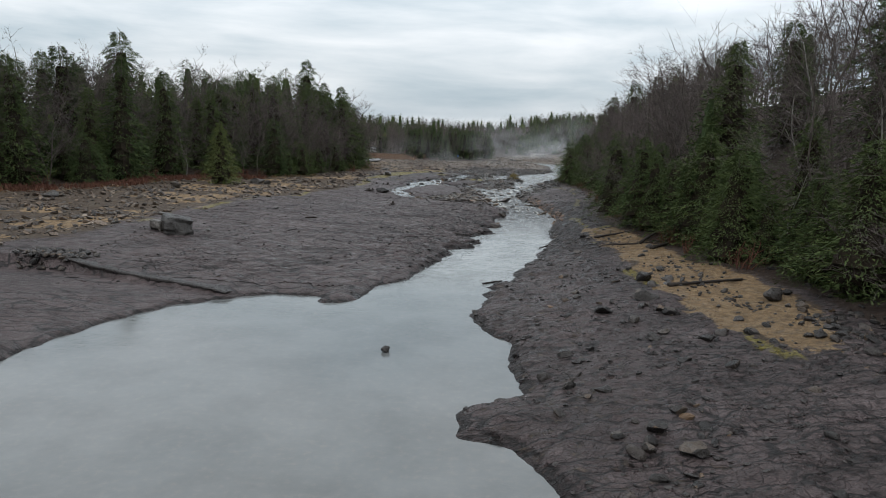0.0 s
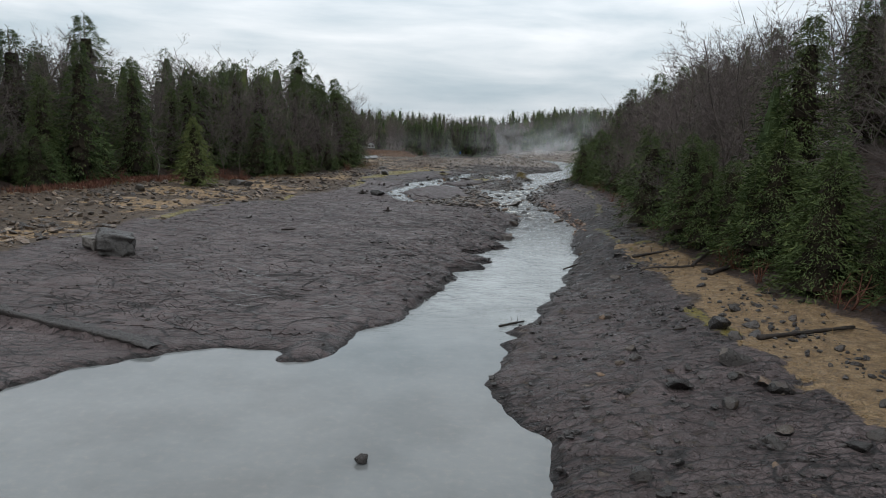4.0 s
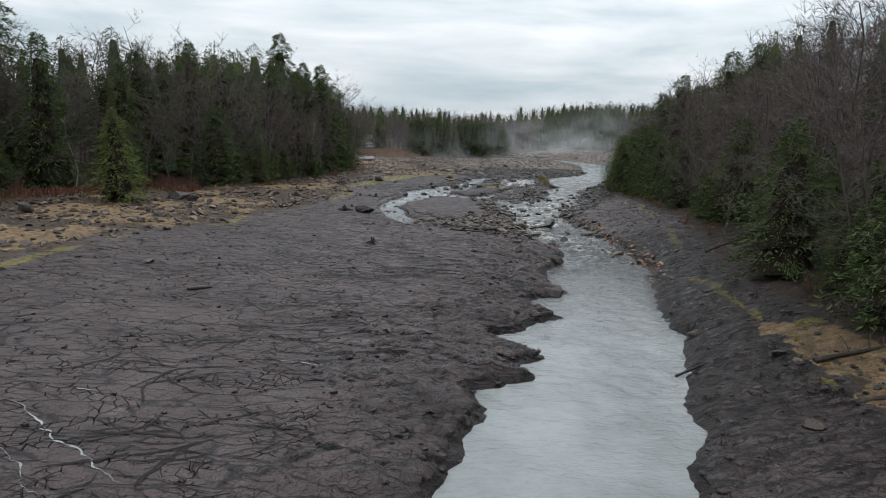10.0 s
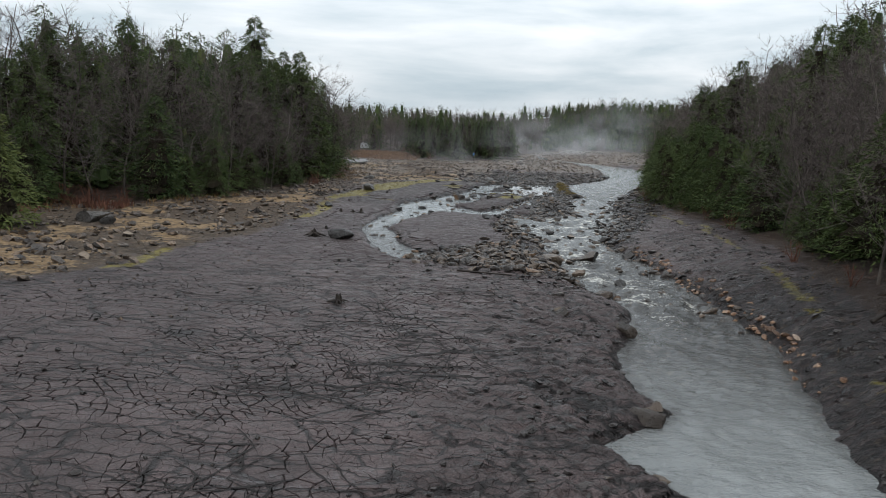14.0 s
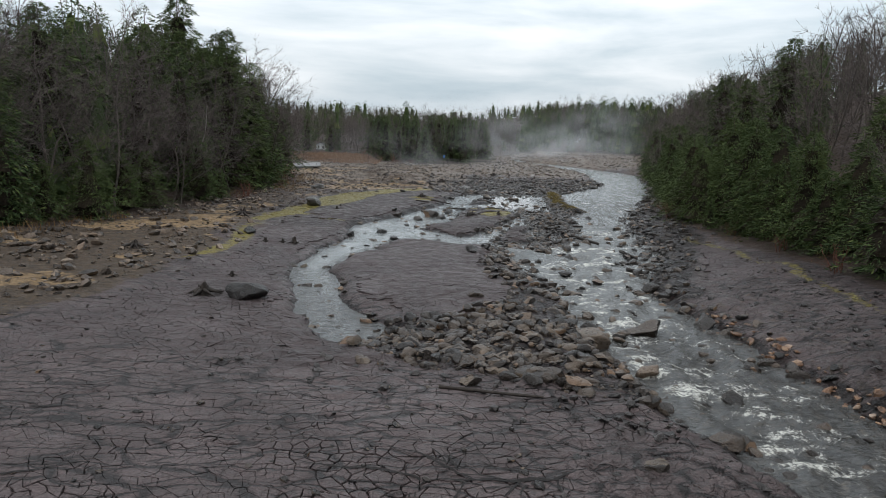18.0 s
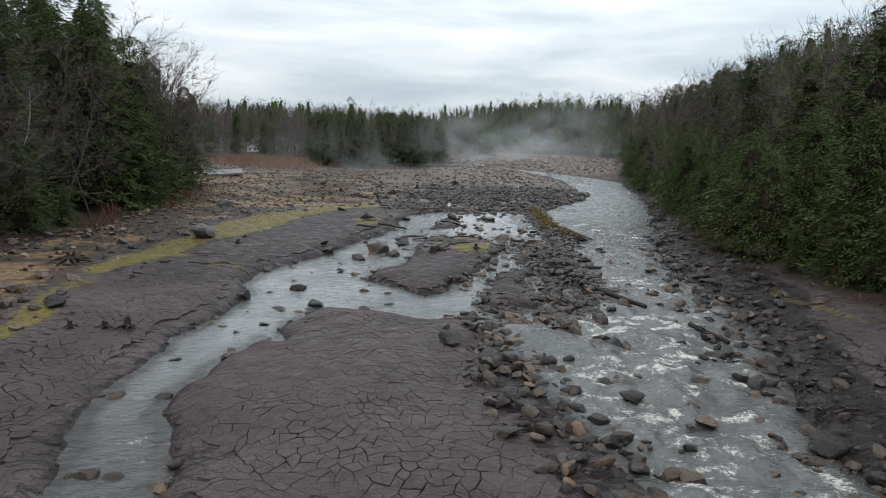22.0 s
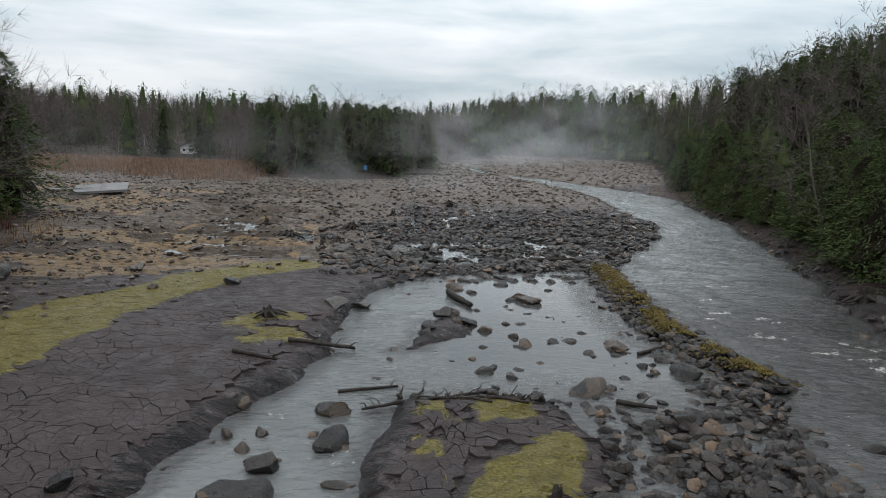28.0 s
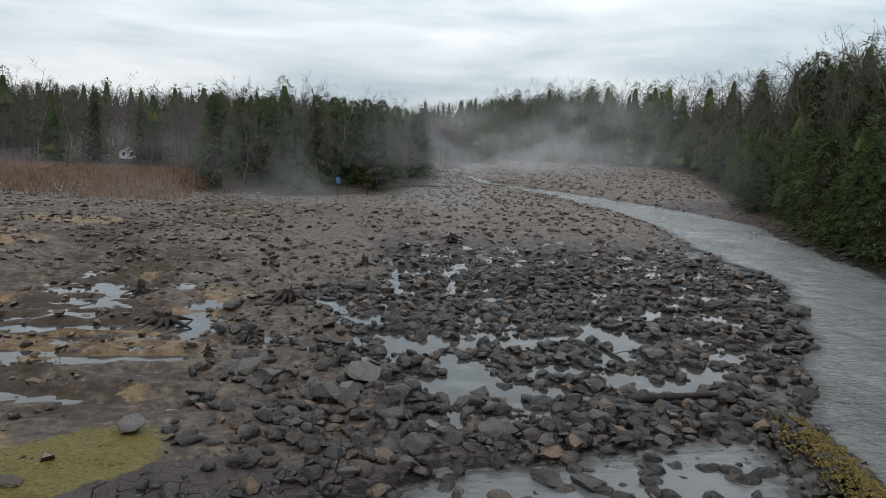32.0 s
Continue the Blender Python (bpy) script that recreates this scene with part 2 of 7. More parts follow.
def stony(x, y, d):
    """How much loose stone covers the ground, 0 to 1."""
    left = river_side(x, y) < 0
    delta = smooth(157.5, 161.5, y + 0.9 * fbm(x / 3, y / 3, 2, 31)) * smooth(0.0, 6.0, x - 0.5 - 0.02 * (y - 160) + 1.5 * fbm(x / 4, y / 4, 2, 32)) * left
    plain = smooth(150, 166, y + 0.5 * x) * left * 0.45
    bar = smooth(0, 1.2, inside_of([(7, 121), (11, 124), (12, 132), (14.6, 144), (13, 146.5), (9, 144.5), (8.4, 139), (7.6, 133), (8.6, 130), (7, 124)], x, y) + 0.6)
    fan = smooth(0, 1.0, inside_of([(-4.2, 97.4), (-1, 94), (3, 92.2), (6.6, 91.5), (6.4, 96), (5.6, 104), (4.6, 114), (3.6, 121), (2.4, 114), (3, 105), (0.5, 101), (-2.6, 101)], x, y) + 0.4)
    broad = np.interp(y, [98, 118, 136], [2.4, 3.2, 7.5])
    east = smooth(98, 108, y) * (river_side(x, y) > 0) * smooth(broad, 0.6 * broad, d) * 0.9
    return np.clip(np.maximum.reduce([delta, plain, bar, fan, east]), 0, 1)


def rills(x, y, g):
    """Runnels that drain the left flat towards the river."""
    u, v = x + 2.2 * fbm(x / 7, y / 7, 2, 23), y + 0.22 * x + 2.0 * fbm(x / 8, y / 5, 3, 24)
    line = np.abs(fbm(u / 14, v / 2.3, 3, 25))
    return smooth(0.075, 0.01, line) * (1 - g["right"]) * smooth(0.6, 2.0, g["d"]) * smooth(39, 46, y) * smooth(118, 100, y) * smooth(-26, -20, x)


def heights(x, y):
    """The ground's height, with its lumps."""
    g = zones(x, y)
    d, z = g["d"], g["z"]
    dry = smooth(0.0, 0.8, d)
    woods = smooth(-1, 2, np.maximum(g["left_in"], g["right_in"]))
    rough = smooth(9, 2, d) * (1 - g["right"]) * smooth(40, 60, y) * smooth(112, 95, y)
    z = z + dry * (0.05 * fbm(x / 2.2, y / 2.2, 3, 11) + 0.10 * fbm(x / 9, y / 9, 2, 12))
    z = z + dry * rough * 0.20 * np.abs(fbm(x / 1.3, y / 0.8, 3, 13))
    z = z + dry * g["right"] * (0.09 * fbm(x / 1.2, y / 1.2, 3, 14) + 0.06 * np.abs(fbm(x / 0.75, y / 0.9, 2, 19)))
    z = z + dry * woods * 0.3 * fbm(x / 3, y / 3, 3, 15)
    z = z - dry * 0.07 * rills(x, y, g)
    st = stony(x, y, d)
    # puddles lie between the stones of the bars and the delta
    bar = smooth(0.3, 0.8, st) * dry * (1 - g["right"]) * smooth(112, 120, y) * smooth(206, 186, y) * smooth(-3, 2, x)
    z = z * (1 - bar) + bar * (-0.02 + 0.0036 * np.maximum(y - 166, 0) + 0.22 * fbm(x / 1.3, y / 0.9, 3, 16))
    wet = smooth(-13, -8, x) * smooth(9, 3, x) * smooth(160, 165, y) * smooth(192, 178, y) * (1 - bar) * dry
    z = z * (1 - wet) + wet * (0.035 + 0.26 * fbm(x / 1.2, y / 0.5, 4, 18))
    # the old wall stands in the water
    line = np.abs(x - np.interp(y, *WALL_LINE)) + 9 * (1 - smooth(142.5, 144.5, y) * smooth(163, 161, y))
    z = z - smooth(1.9, 1.2, line) * np.clip(z + 0.12, 0, 2)
    # the flat below an old ditch's edge has washed out
    cut = inside_of(WASHED_OUT, x, y)
    low = smooth(-0.15, 0.15, cut) * smooth(0.1, 0.8, d) * smooth(7, 1, cut)
    z = z - low * np.clip(z - 0.15, 0, 0.9)
    return z, g, st

# ---- materials ----


def material(name, rough=0.8, spec=0.3):
    m = bpy.data.materials.new(name)
    m.use_nodes = True
    n, l = m.node_tree.nodes, m.node_tree.links
    b = n["Principled BSDF"]
    b.inputs["Roughness"].default_value = rough
    b.inputs["Specular IOR Level"].default_value = spec
    return m, n, l, b


def coords(n, l, scale=(1, 1, 1)):
    c = n.new("ShaderNodeTexCoord")
    m = n.new("ShaderNodeMapping")
    m.inputs["Scale"].default_value = scale
    l.new(c.outputs["Object"], m.inputs[0])
    return m.outputs[0]


def place(n, l, scale=(1, 1, 1)):
    """World place, for things that share one mesh."""
    g = n.new("ShaderNodeNewGeometry")
    m = n.new("ShaderNodeMapping")
    m.inputs["Scale"].default_value = scale
    l.new(g.outputs["Position"], m.inputs[0])
    return m.outputs[0]


def noise_of(n, l, vec, scale, detail=4, rough=0.55, distort=0.0):
    t = n.new("ShaderNodeTexNoise")
    t.inputs["Scale"].default_value, t.inputs["Detail"].default_value = scale, detail
    t.inputs["Roughness"].default_value, t.inputs["Distortion"].default_value = rough, distort
    l.new(vec, t.inputs["Vector"])
    return t.outputs["Fac"]


def ramp(n, l, fac, stops):
    r = n.new("ShaderNodeValToRGB")
    e = r.color_ramp.elements
    while len(e) < len(stops):
        e.new(0.5)
    for el, (p, c) in zip(e, stops):
        el.position, el.color = p, (*c, 1)
    l.new(fac, r.inputs[0])
    return r.outputs[0]


def mixed(n, l, fac, a, b, mode="MIX"):
    m = n.new("ShaderNodeMix")
    m.data_type, m.blend_type = "RGBA", mode
    for sock, v in (("Factor", fac), ("A", a), ("B", b)):
        if isinstance(v, (int, float)):
            m.inputs[sock].default_value = v
        elif isinstance(v, tuple):
            m.inputs[sock].default_value = (*v, 1)
        else:
            l.new(v, m.inputs[sock])
    return m.outputs["Result"]


def calc(n, l, op, a, b=0.0, clamp=False):
    m = n.new("ShaderNodeMath")
    m.operation, m.use_clamp = op, clamp
    for i, v in enumerate((a, b)):
        if isinstance(v, (int, float)):
            m.inputs[i].default_value = v
        else:
            l.new(v, m.inputs[i])
    return m.outputs[0]


def bump(n, l, b, height, strength, distance):
    k = n.new("ShaderNodeBump")
    k.inputs["Strength"].default_value, k.inputs["Distance"].default_value = strength, distance
    l.new(height, k.inputs["Height"])
    l.new(k.outputs[0], b.inputs["Normal"])


def attribute(n, name):
    a = n.new("ShaderNodeAttribute")
    a.attribute_name = name
    return a


def either_random(n, l):
    """One chance value for each object or, in a joined mesh, for each loose piece."""
    o, g = n.new("ShaderNodeObjectInfo"), n.new("ShaderNodeNewGeometry")
    return calc(n, l, "FRACT", calc(n, l, "ADD", o.outputs["Random"], g.outputs["Random Per Island"]))


def mud_colour(n, l, vec):
    a = noise_of(n, l, vec, 0.35, 6, 0.62)
    c = ramp(n, l, a, [(0.3, (0.048, 0.035, 0.0345)), (0.5, (0.079, 0.059, 0.058)), (0.72, (0.114, 0.088, 0.087))])
    s = noise_of(n, l, vec, 3.2, 8, 0.75)
    c = mixed(n, l, 0.5, c, ramp(n, l, s, [(0.32, (0.18, 0.17, 0.165)), (0.46, (0.85, 0.84, 0.83)), (0.56, (1.05, 1.04, 1.03)), (0.72, (1.9, 1.88, 1.85))]), "MULTIPLY")
    g = noise_of(n, l, vec, 24, 3, 0.6)
    c = mixed(n, l, 0.5, c, ramp(n, l, g, [(0.34, (0.42, 0.41, 0.40)), (0.5, (0.98, 0.98, 0.98)), (0.64, (1.75, 1.72, 1.70))]), "MULTIPLY")
    t = noise_of(n, l, vec, 13, 5, 0.7)
    return mixed(n, l, 0.6, c, ramp(n, l, t, [(0.32, (0.30, 0.30, 0.30)), (0.5, (0.95, 0.95, 0.95)), (0.68, (1.7, 1.68, 1.65))]), "MULTIPLY")


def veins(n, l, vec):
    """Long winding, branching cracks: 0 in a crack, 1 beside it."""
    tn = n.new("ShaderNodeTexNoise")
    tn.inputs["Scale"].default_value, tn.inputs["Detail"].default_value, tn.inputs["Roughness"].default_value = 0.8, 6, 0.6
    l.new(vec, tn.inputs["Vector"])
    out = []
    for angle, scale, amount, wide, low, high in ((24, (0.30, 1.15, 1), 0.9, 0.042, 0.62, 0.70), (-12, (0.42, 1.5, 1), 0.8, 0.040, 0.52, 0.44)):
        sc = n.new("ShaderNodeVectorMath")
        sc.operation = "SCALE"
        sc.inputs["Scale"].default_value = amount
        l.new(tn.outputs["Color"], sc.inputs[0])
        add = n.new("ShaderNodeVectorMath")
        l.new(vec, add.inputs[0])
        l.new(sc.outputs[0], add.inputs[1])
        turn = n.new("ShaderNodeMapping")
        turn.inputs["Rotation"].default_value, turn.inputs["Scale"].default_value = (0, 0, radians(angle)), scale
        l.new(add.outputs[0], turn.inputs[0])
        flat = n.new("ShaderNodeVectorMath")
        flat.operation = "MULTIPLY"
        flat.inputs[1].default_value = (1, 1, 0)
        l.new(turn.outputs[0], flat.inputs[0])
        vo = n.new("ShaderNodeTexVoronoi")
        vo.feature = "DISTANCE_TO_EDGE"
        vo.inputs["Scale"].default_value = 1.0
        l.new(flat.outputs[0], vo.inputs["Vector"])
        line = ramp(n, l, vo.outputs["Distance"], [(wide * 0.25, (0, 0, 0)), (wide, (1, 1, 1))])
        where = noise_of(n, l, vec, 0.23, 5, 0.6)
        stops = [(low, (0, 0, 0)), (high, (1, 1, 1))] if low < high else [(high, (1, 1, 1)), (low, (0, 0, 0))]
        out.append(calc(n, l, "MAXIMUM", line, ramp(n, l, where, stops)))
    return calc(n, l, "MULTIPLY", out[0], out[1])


def ground_material():
    m, n, l, b = material("drained_lake_bed", 0.6, 0.4)
    vec = coords(n, l)
    a, k = attribute(n, "cover"), attribute(n, "wear")
    ca, ck = n.new("ShaderNodeSeparateColor"), n.new("ShaderNodeSeparateColor")
    l.new(a.outputs["Color"], ca.inputs[0])
    l.new(k.outputs["Color"], ck.inputs[0])
    fine = noise_of(n, l, vec, 2.2, 6, 0.65)
    grit = noise_of(n, l, vec, 14, 4, 0.6)
    col = mud_colour(n, l, vec)
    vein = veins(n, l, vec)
    # near-black colour paints the shade inside the cracks
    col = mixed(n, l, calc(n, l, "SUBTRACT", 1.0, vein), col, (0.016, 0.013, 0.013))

    def edge(mask, wide=0.9):
        # a ragged edge for a soft mask
        v = calc(n, l, "ADD", mask, calc(n, l, "MULTIPLY", calc(n, l, "SUBTRACT", fine, 0.5), wide))
        r = n.new("ShaderNodeMapRange")
        r.inputs["From Min"].default_value, r.inputs["From Max"].default_value = 0.42, 0.60
        l.new(v, r.inputs["Value"])
        return r.outputs[0]

    # silt lines washed paler, with their wet sheen put into the colour
    wash = noise_of(n, l, coords(n, l, (0.25, 1.6, 1)), 1.0, 5, 0.6, 0.8)
    col = mixed(n, l, calc(n, l, "MULTIPLY", ramp(n, l, wash, [(0.55, (0, 0, 0)), (0.75, (1, 1, 1))]), 0.22), col, (0.11, 0.105, 0.105))
    # dark, freshly slumped mud near the water, and painted shade under packed stones
    col = mixed(n, l, calc(n, l, "MULTIPLY", edge(ck.outputs["Red"], 1.6), 0.75), col, mixed(n, l, 1.0, col, (0.52, 0.49, 0.48), "MULTIPLY"))
    # grooves where the mud tears, their shade put into the colour as near-black
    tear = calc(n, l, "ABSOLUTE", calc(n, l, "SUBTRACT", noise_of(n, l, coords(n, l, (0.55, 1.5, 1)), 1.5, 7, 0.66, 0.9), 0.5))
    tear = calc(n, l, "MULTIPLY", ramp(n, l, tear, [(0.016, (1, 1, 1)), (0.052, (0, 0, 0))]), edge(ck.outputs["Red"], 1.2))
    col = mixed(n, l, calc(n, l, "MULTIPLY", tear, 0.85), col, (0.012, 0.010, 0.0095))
    # brown grit of the upper plain
    coarse = noise_of(n, l, vec, 2.9, 9, 0.76)
    brown = ramp(n, l, coarse, [(0.34, (0.013, 0.009, 0.007)), (0.48, (0.098, 0.073, 0.055)), (0.58, (0.175, 0.132, 0.098)), (0.70, (0.32, 0.255, 0.195))])
    col = mixed(n, l, edge(ck.outputs["Green"], 1.2), col, brown)
    # dry sand and dead sedge
    tan = ramp(n, l, coarse, [(0.36, (0.016, 0.011, 0.008)), (0.49, (0.060, 0.040, 0.024)), (0.58, (0.110, 0.073, 0.042)), (0.70, (0.24, 0.165, 0.095))])
    tan = mixed(n, l, calc(n, l, "MULTIPLY", ramp(n, l, grit, [(0.42, (0, 0, 0)), (0.56, (1, 1, 1))]), 0.7), tan, (0.070, 0.051, 0.037))
    col = mixed(n, l, edge(ca.outputs["Red"], 1.5), col, tan)
    # dry ochre sand
    sand = ramp(n, l, fine, [(0.28, (0.09, 0.058, 0.032)), (0.5, (0.245, 0.160, 0.080)), (0.72, (0.40, 0.28, 0.155))])
    sand = mixed(n, l, calc(n, l, "MULTIPLY", ramp(n, l, grit, [(0.5, (0, 0, 0)), (0.62, (1, 1, 1))]), 0.6), sand, (0.075, 0.056, 0.038))
    col = mixed(n, l, edge(a.outputs["Alpha"], 1.7), col, sand)
    # yellow-green algae left by the falling water
    alga = ramp(n, l, grit, [(0.3, (0.080, 0.066, 0.014)), (0.5, (0.175, 0.142, 0.028)), (0.72, (0.28, 0.235, 0.060))])
    col = mixed(n, l, edge(ca.outputs["Green"], 1.1), col, alga)
    # leaf litter
    leaf = ramp(n, l, grit, [(0.3, (0.018, 0.012, 0.009)), (0.55, (0.042, 0.025, 0.017)), (0.75, (0.085, 0.052, 0.034))])
    col = mixed(n, l, edge(ca.outputs["Blue"], 1.0), col, leaf)
    l.new(col, b.inputs["Base Color"])
    wet = n.new("ShaderNodeMapRange")
    wet.inputs["From Min"].default_value, wet.inputs["From Max"].default_value = 0.3, 0.7
    wet.inputs["To Min"].default_value, wet.inputs["To Max"].default_value = 0.26, 0.80
    l.new(noise_of(n, l, vec, 1.6, 6, 0.65), wet.inputs["Value"])
    dryness = calc(n, l, "ADD", wet.outputs[0], calc(n, l, "MULTIPLY", calc(n, l, "ADD", ca.outputs["Red"], ca.outputs["Blue"]), 0.3), True)
    # films of water left on the slumped mud
    film = calc(n, l, "MULTIPLY", ramp(n, l, noise_of(n, l, coords(n, l, (0.8, 1.4, 1)), 0.9, 7, 0.62, 0.5), [(0.54, (0, 0, 0)), (0.58, (1, 1, 1))]), ck.outputs["Red"])
    l.new(calc(n, l, "SUBTRACT", dryness, calc(n, l, "MULTIPLY", film, 0.60), True), b.inputs["Roughness"])
    # narrow drying cracks and lumps
    vo = n.new("ShaderNodeTexVoronoi")
    vo.feature = "DISTANCE_TO_EDGE"
    vo.inputs["Scale"].default_value = 2.6
    warp = n.new("ShaderNodeVectorMath")
    warp.operation = "ADD"
    tn = n.new("ShaderNodeTexNoise")
    tn.inputs["Scale"].default_value, tn.inputs["Detail"].default_value = 1.7, 3
    l.new(vec, tn.inputs["Vector"])
    sc = n.new("ShaderNodeVectorMath")
    sc.operation = "SCALE"
    sc.inputs["Scale"].default_value = 0.5
    l.new(tn.outputs["Color"], sc.inputs[0])
    l.new(vec, warp.inputs[0])
    l.new(sc.outputs[0], warp.inputs[1])
    l.new(warp.outputs[0], vo.inputs["Vector"])
    crack = ramp(n, l, vo.outputs["Distance"], [(0.0, (0, 0, 0)), (0.05, (1, 1, 1))])
    hgt = calc(n, l, "ADD", calc(n, l, "MULTIPLY", fine, 0.40), calc(n, l, "MULTIPLY", grit, 0.30))
    furrow = calc(n, l, "ABSOLUTE", calc(n, l, "SUBTRACT", noise_of(n, l, coords(n, l, (0.8, 1.5, 1)), 1.6, 6, 0.62, 0.7), 0.5))
    hgt = calc(n, l, "SUBTRACT", hgt, calc(n, l, "MULTIPLY", tear, 0.35))
    hgt = calc(n, l, "ADD", hgt, calc(n, l, "MULTIPLY", furrow, calc(n, l, "MULTIPLY", ck.outputs["Red"], 3.0)))
    hgt = calc(n, l, "ADD", hgt, calc(n, l, "MULTIPLY", crack, calc(n, l, "MULTIPLY", ck.outputs["Blue"], 0.35)))
    hgt = calc(n, l, "ADD", hgt, calc(n, l, "MULTIPLY", vein, calc(n, l, "MULTIPLY", ck.outputs["Blue"], 0.3)))
    hgt = calc(n, l, "ADD", hgt, calc(n, l, "MULTIPLY", coarse, calc(n, l, "MULTIPLY", calc(n, l, "ADD", ck.outputs["Green"], ca.outputs["Red"], True), 0.8)))
    bump(n, l, b, hgt, 1.0, 0.34)
    return m


def plate_material(name="cracked_mud", tint=(1, 1, 1), veined=0.9):
    m, n, l, b = material(name, 0.52, 0.36)
    vec = place(n, l)
    col = mud_colour(n, l, vec)
    r = either_random(n, l)
    col = mixed(n, l, calc(n, l, "MULTIPLY", r, 0.22), col, (0.066, 0.055, 0.054))
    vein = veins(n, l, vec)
    # the cracks' inner shade is painted in as near-black
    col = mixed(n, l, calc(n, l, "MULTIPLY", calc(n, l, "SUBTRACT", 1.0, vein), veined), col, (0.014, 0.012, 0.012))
    col = mixed(n, l, 1.0, col, tint, "MULTIPLY")
    # pale scum in thin streaks, with the water's sheen put into the colour
    scum_sheen = ramp(n, l, noise_of(n, l, place(n, l, (0.35, 1.1, 1)), 0.42, 5, 0.6, 0.8), [(0.60, (0, 0, 0)), (0.70, (1, 1, 1))])
    lines = ramp(n, l, noise_of(n, l, place(n, l, (1.0, 2.6, 1)), 1.6, 6, 0.7, 0.6), [(0.50, (0, 0, 0)), (0.60, (1, 1, 1))])
    col = mixed(n, l, calc(n, l, "MULTIPLY", calc(n, l, "MULTIPLY", scum_sheen, lines), 0.55), col, (0.20, 0.195, 0.20))
    l.new(col, b.inputs["Base Color"])
    w = n.new("ShaderNodeMapRange")
    w.inputs["From Min"].default_value, w.inputs["From Max"].default_value = 0.3, 0.7
    w.inputs["To Min"].default_value, w.inputs["To Max"].default_value = 0.32, 0.78
    l.new(noise_of(n, l, vec, 1.6, 6, 0.65), w.inputs["Value"])
    l.new(w.outputs[0], b.inputs["Roughness"])
    vo = n.new("ShaderNodeTexVoronoi")
    vo.feature = "DISTANCE_TO_EDGE"
    vo.inputs["Scale"].default_value = 3.1
    l.new(vec, vo.inputs["Vector"])
    fine_crack = ramp(n, l, vo.outputs["Distance"], [(0.0, (0, 0, 0)), (0.04, (1, 1, 1))])
    h = calc(n, l, "ADD", noise_of(n, l, vec, 4, 6, 0.65), calc(n, l, "MULTIPLY", noise_of(n, l, vec, 26, 3), 0.4))
    bump(n, l, b, calc(n, l, "ADD", calc(n, l, "MULTIPLY", vein, 0.66 * veined), calc(n, l, "ADD", h, calc(n, l, "MULTIPLY", fine_crack, 0.22))), 0.9, 0.12)
    return m


def water_material():
    m, n, l, b = material("river_water", 0.04, 0.5)
    vec = coords(n, l)
    foam = attribute(n, "foam")
    b.inputs["IOR"].default_value = 1.5
    silt = noise_of(n, l, vec, 0.25, 4, 0.55)
    body = ramp(n, l, silt, [(0.35, (0.21, 0.226, 0.226)), (0.6, (0.29, 0.308, 0.308))])
    shallow = attribute(n, "shallow")
    bed = ramp(n, l, noise_of(n, l, vec, 3.2, 4, 0.6), [(0.35, (0.011, 0.010, 0.0095)), (0.55, (0.022, 0.019, 0.016)), (0.75, (0.060, 0.046, 0.032))])
    body = mixed(n, l, shallow.outputs["Fac"], body, bed)
    lace = noise_of(n, l, coords(n, l, (1.0, 0.85, 1)), 6.0, 8, 0.74, 0.4)
    f = calc(n, l, "ADD", foam.outputs["Fac"], calc(n, l, "MULTIPLY", calc(n, l, "MULTIPLY", calc(n, l, "SUBTRACT", lace, 0.5), 3.3), calc(n, l, "MULTIPLY", foam.outputs["Fac"], 4.0, True)))
    fr = n.new("ShaderNodeMapRange")
    fr.inputs["From Min"].default_value, fr.inputs["From Max"].default_value = 0.45, 1.05
    l.new(f, fr.inputs["Value"])
    froth = calc(n, l, "MULTIPLY", fr.outputs[0], ramp(n, l, noise_of(n, l, coords(n, l), 8.5, 6, 0.75, 0.3), [(0.40, (0.12, 0.12, 0.12)), (0.58, (1, 1, 1))]), True)
    l.new(mixed(n, l, froth, body, (0.66, 0.65, 0.59)), b.inputs["Base Color"])
    flow = attribute(n, "chop")
    l.new(calc(n, l, "ADD", calc(n, l, "MULTIPLY", froth, 0.6), calc(n, l, "ADD", 0.035, calc(n, l, "MULTIPLY", flow.outputs["Fac"], 0.06))), b.inputs["Roughness"])
    calm = noise_of(n, l, coords(n, l, (0.6, 1.25, 1)), 1.7, 4, 0.6, 0.5)
    small = noise_of(n, l, coords(n, l, (0.8, 1.3, 1)), 3.6, 5, 0.62, 0.6)
    h = calc(n, l, "ADD", calc(n, l, "MULTIPLY", calm, calc(n, l, "ADD", calc(n, l, "MULTIPLY", flow.outputs["Fac"], 1.5), 0.04)), calc(n, l, "MULTIPLY", small, calc(n, l, "ADD", calc(n, l, "MULTIPLY", flow.outputs["Fac"], 1.3), 0.03)))
    bump(n, l, b, h, 1.0, 0.085)
    return m


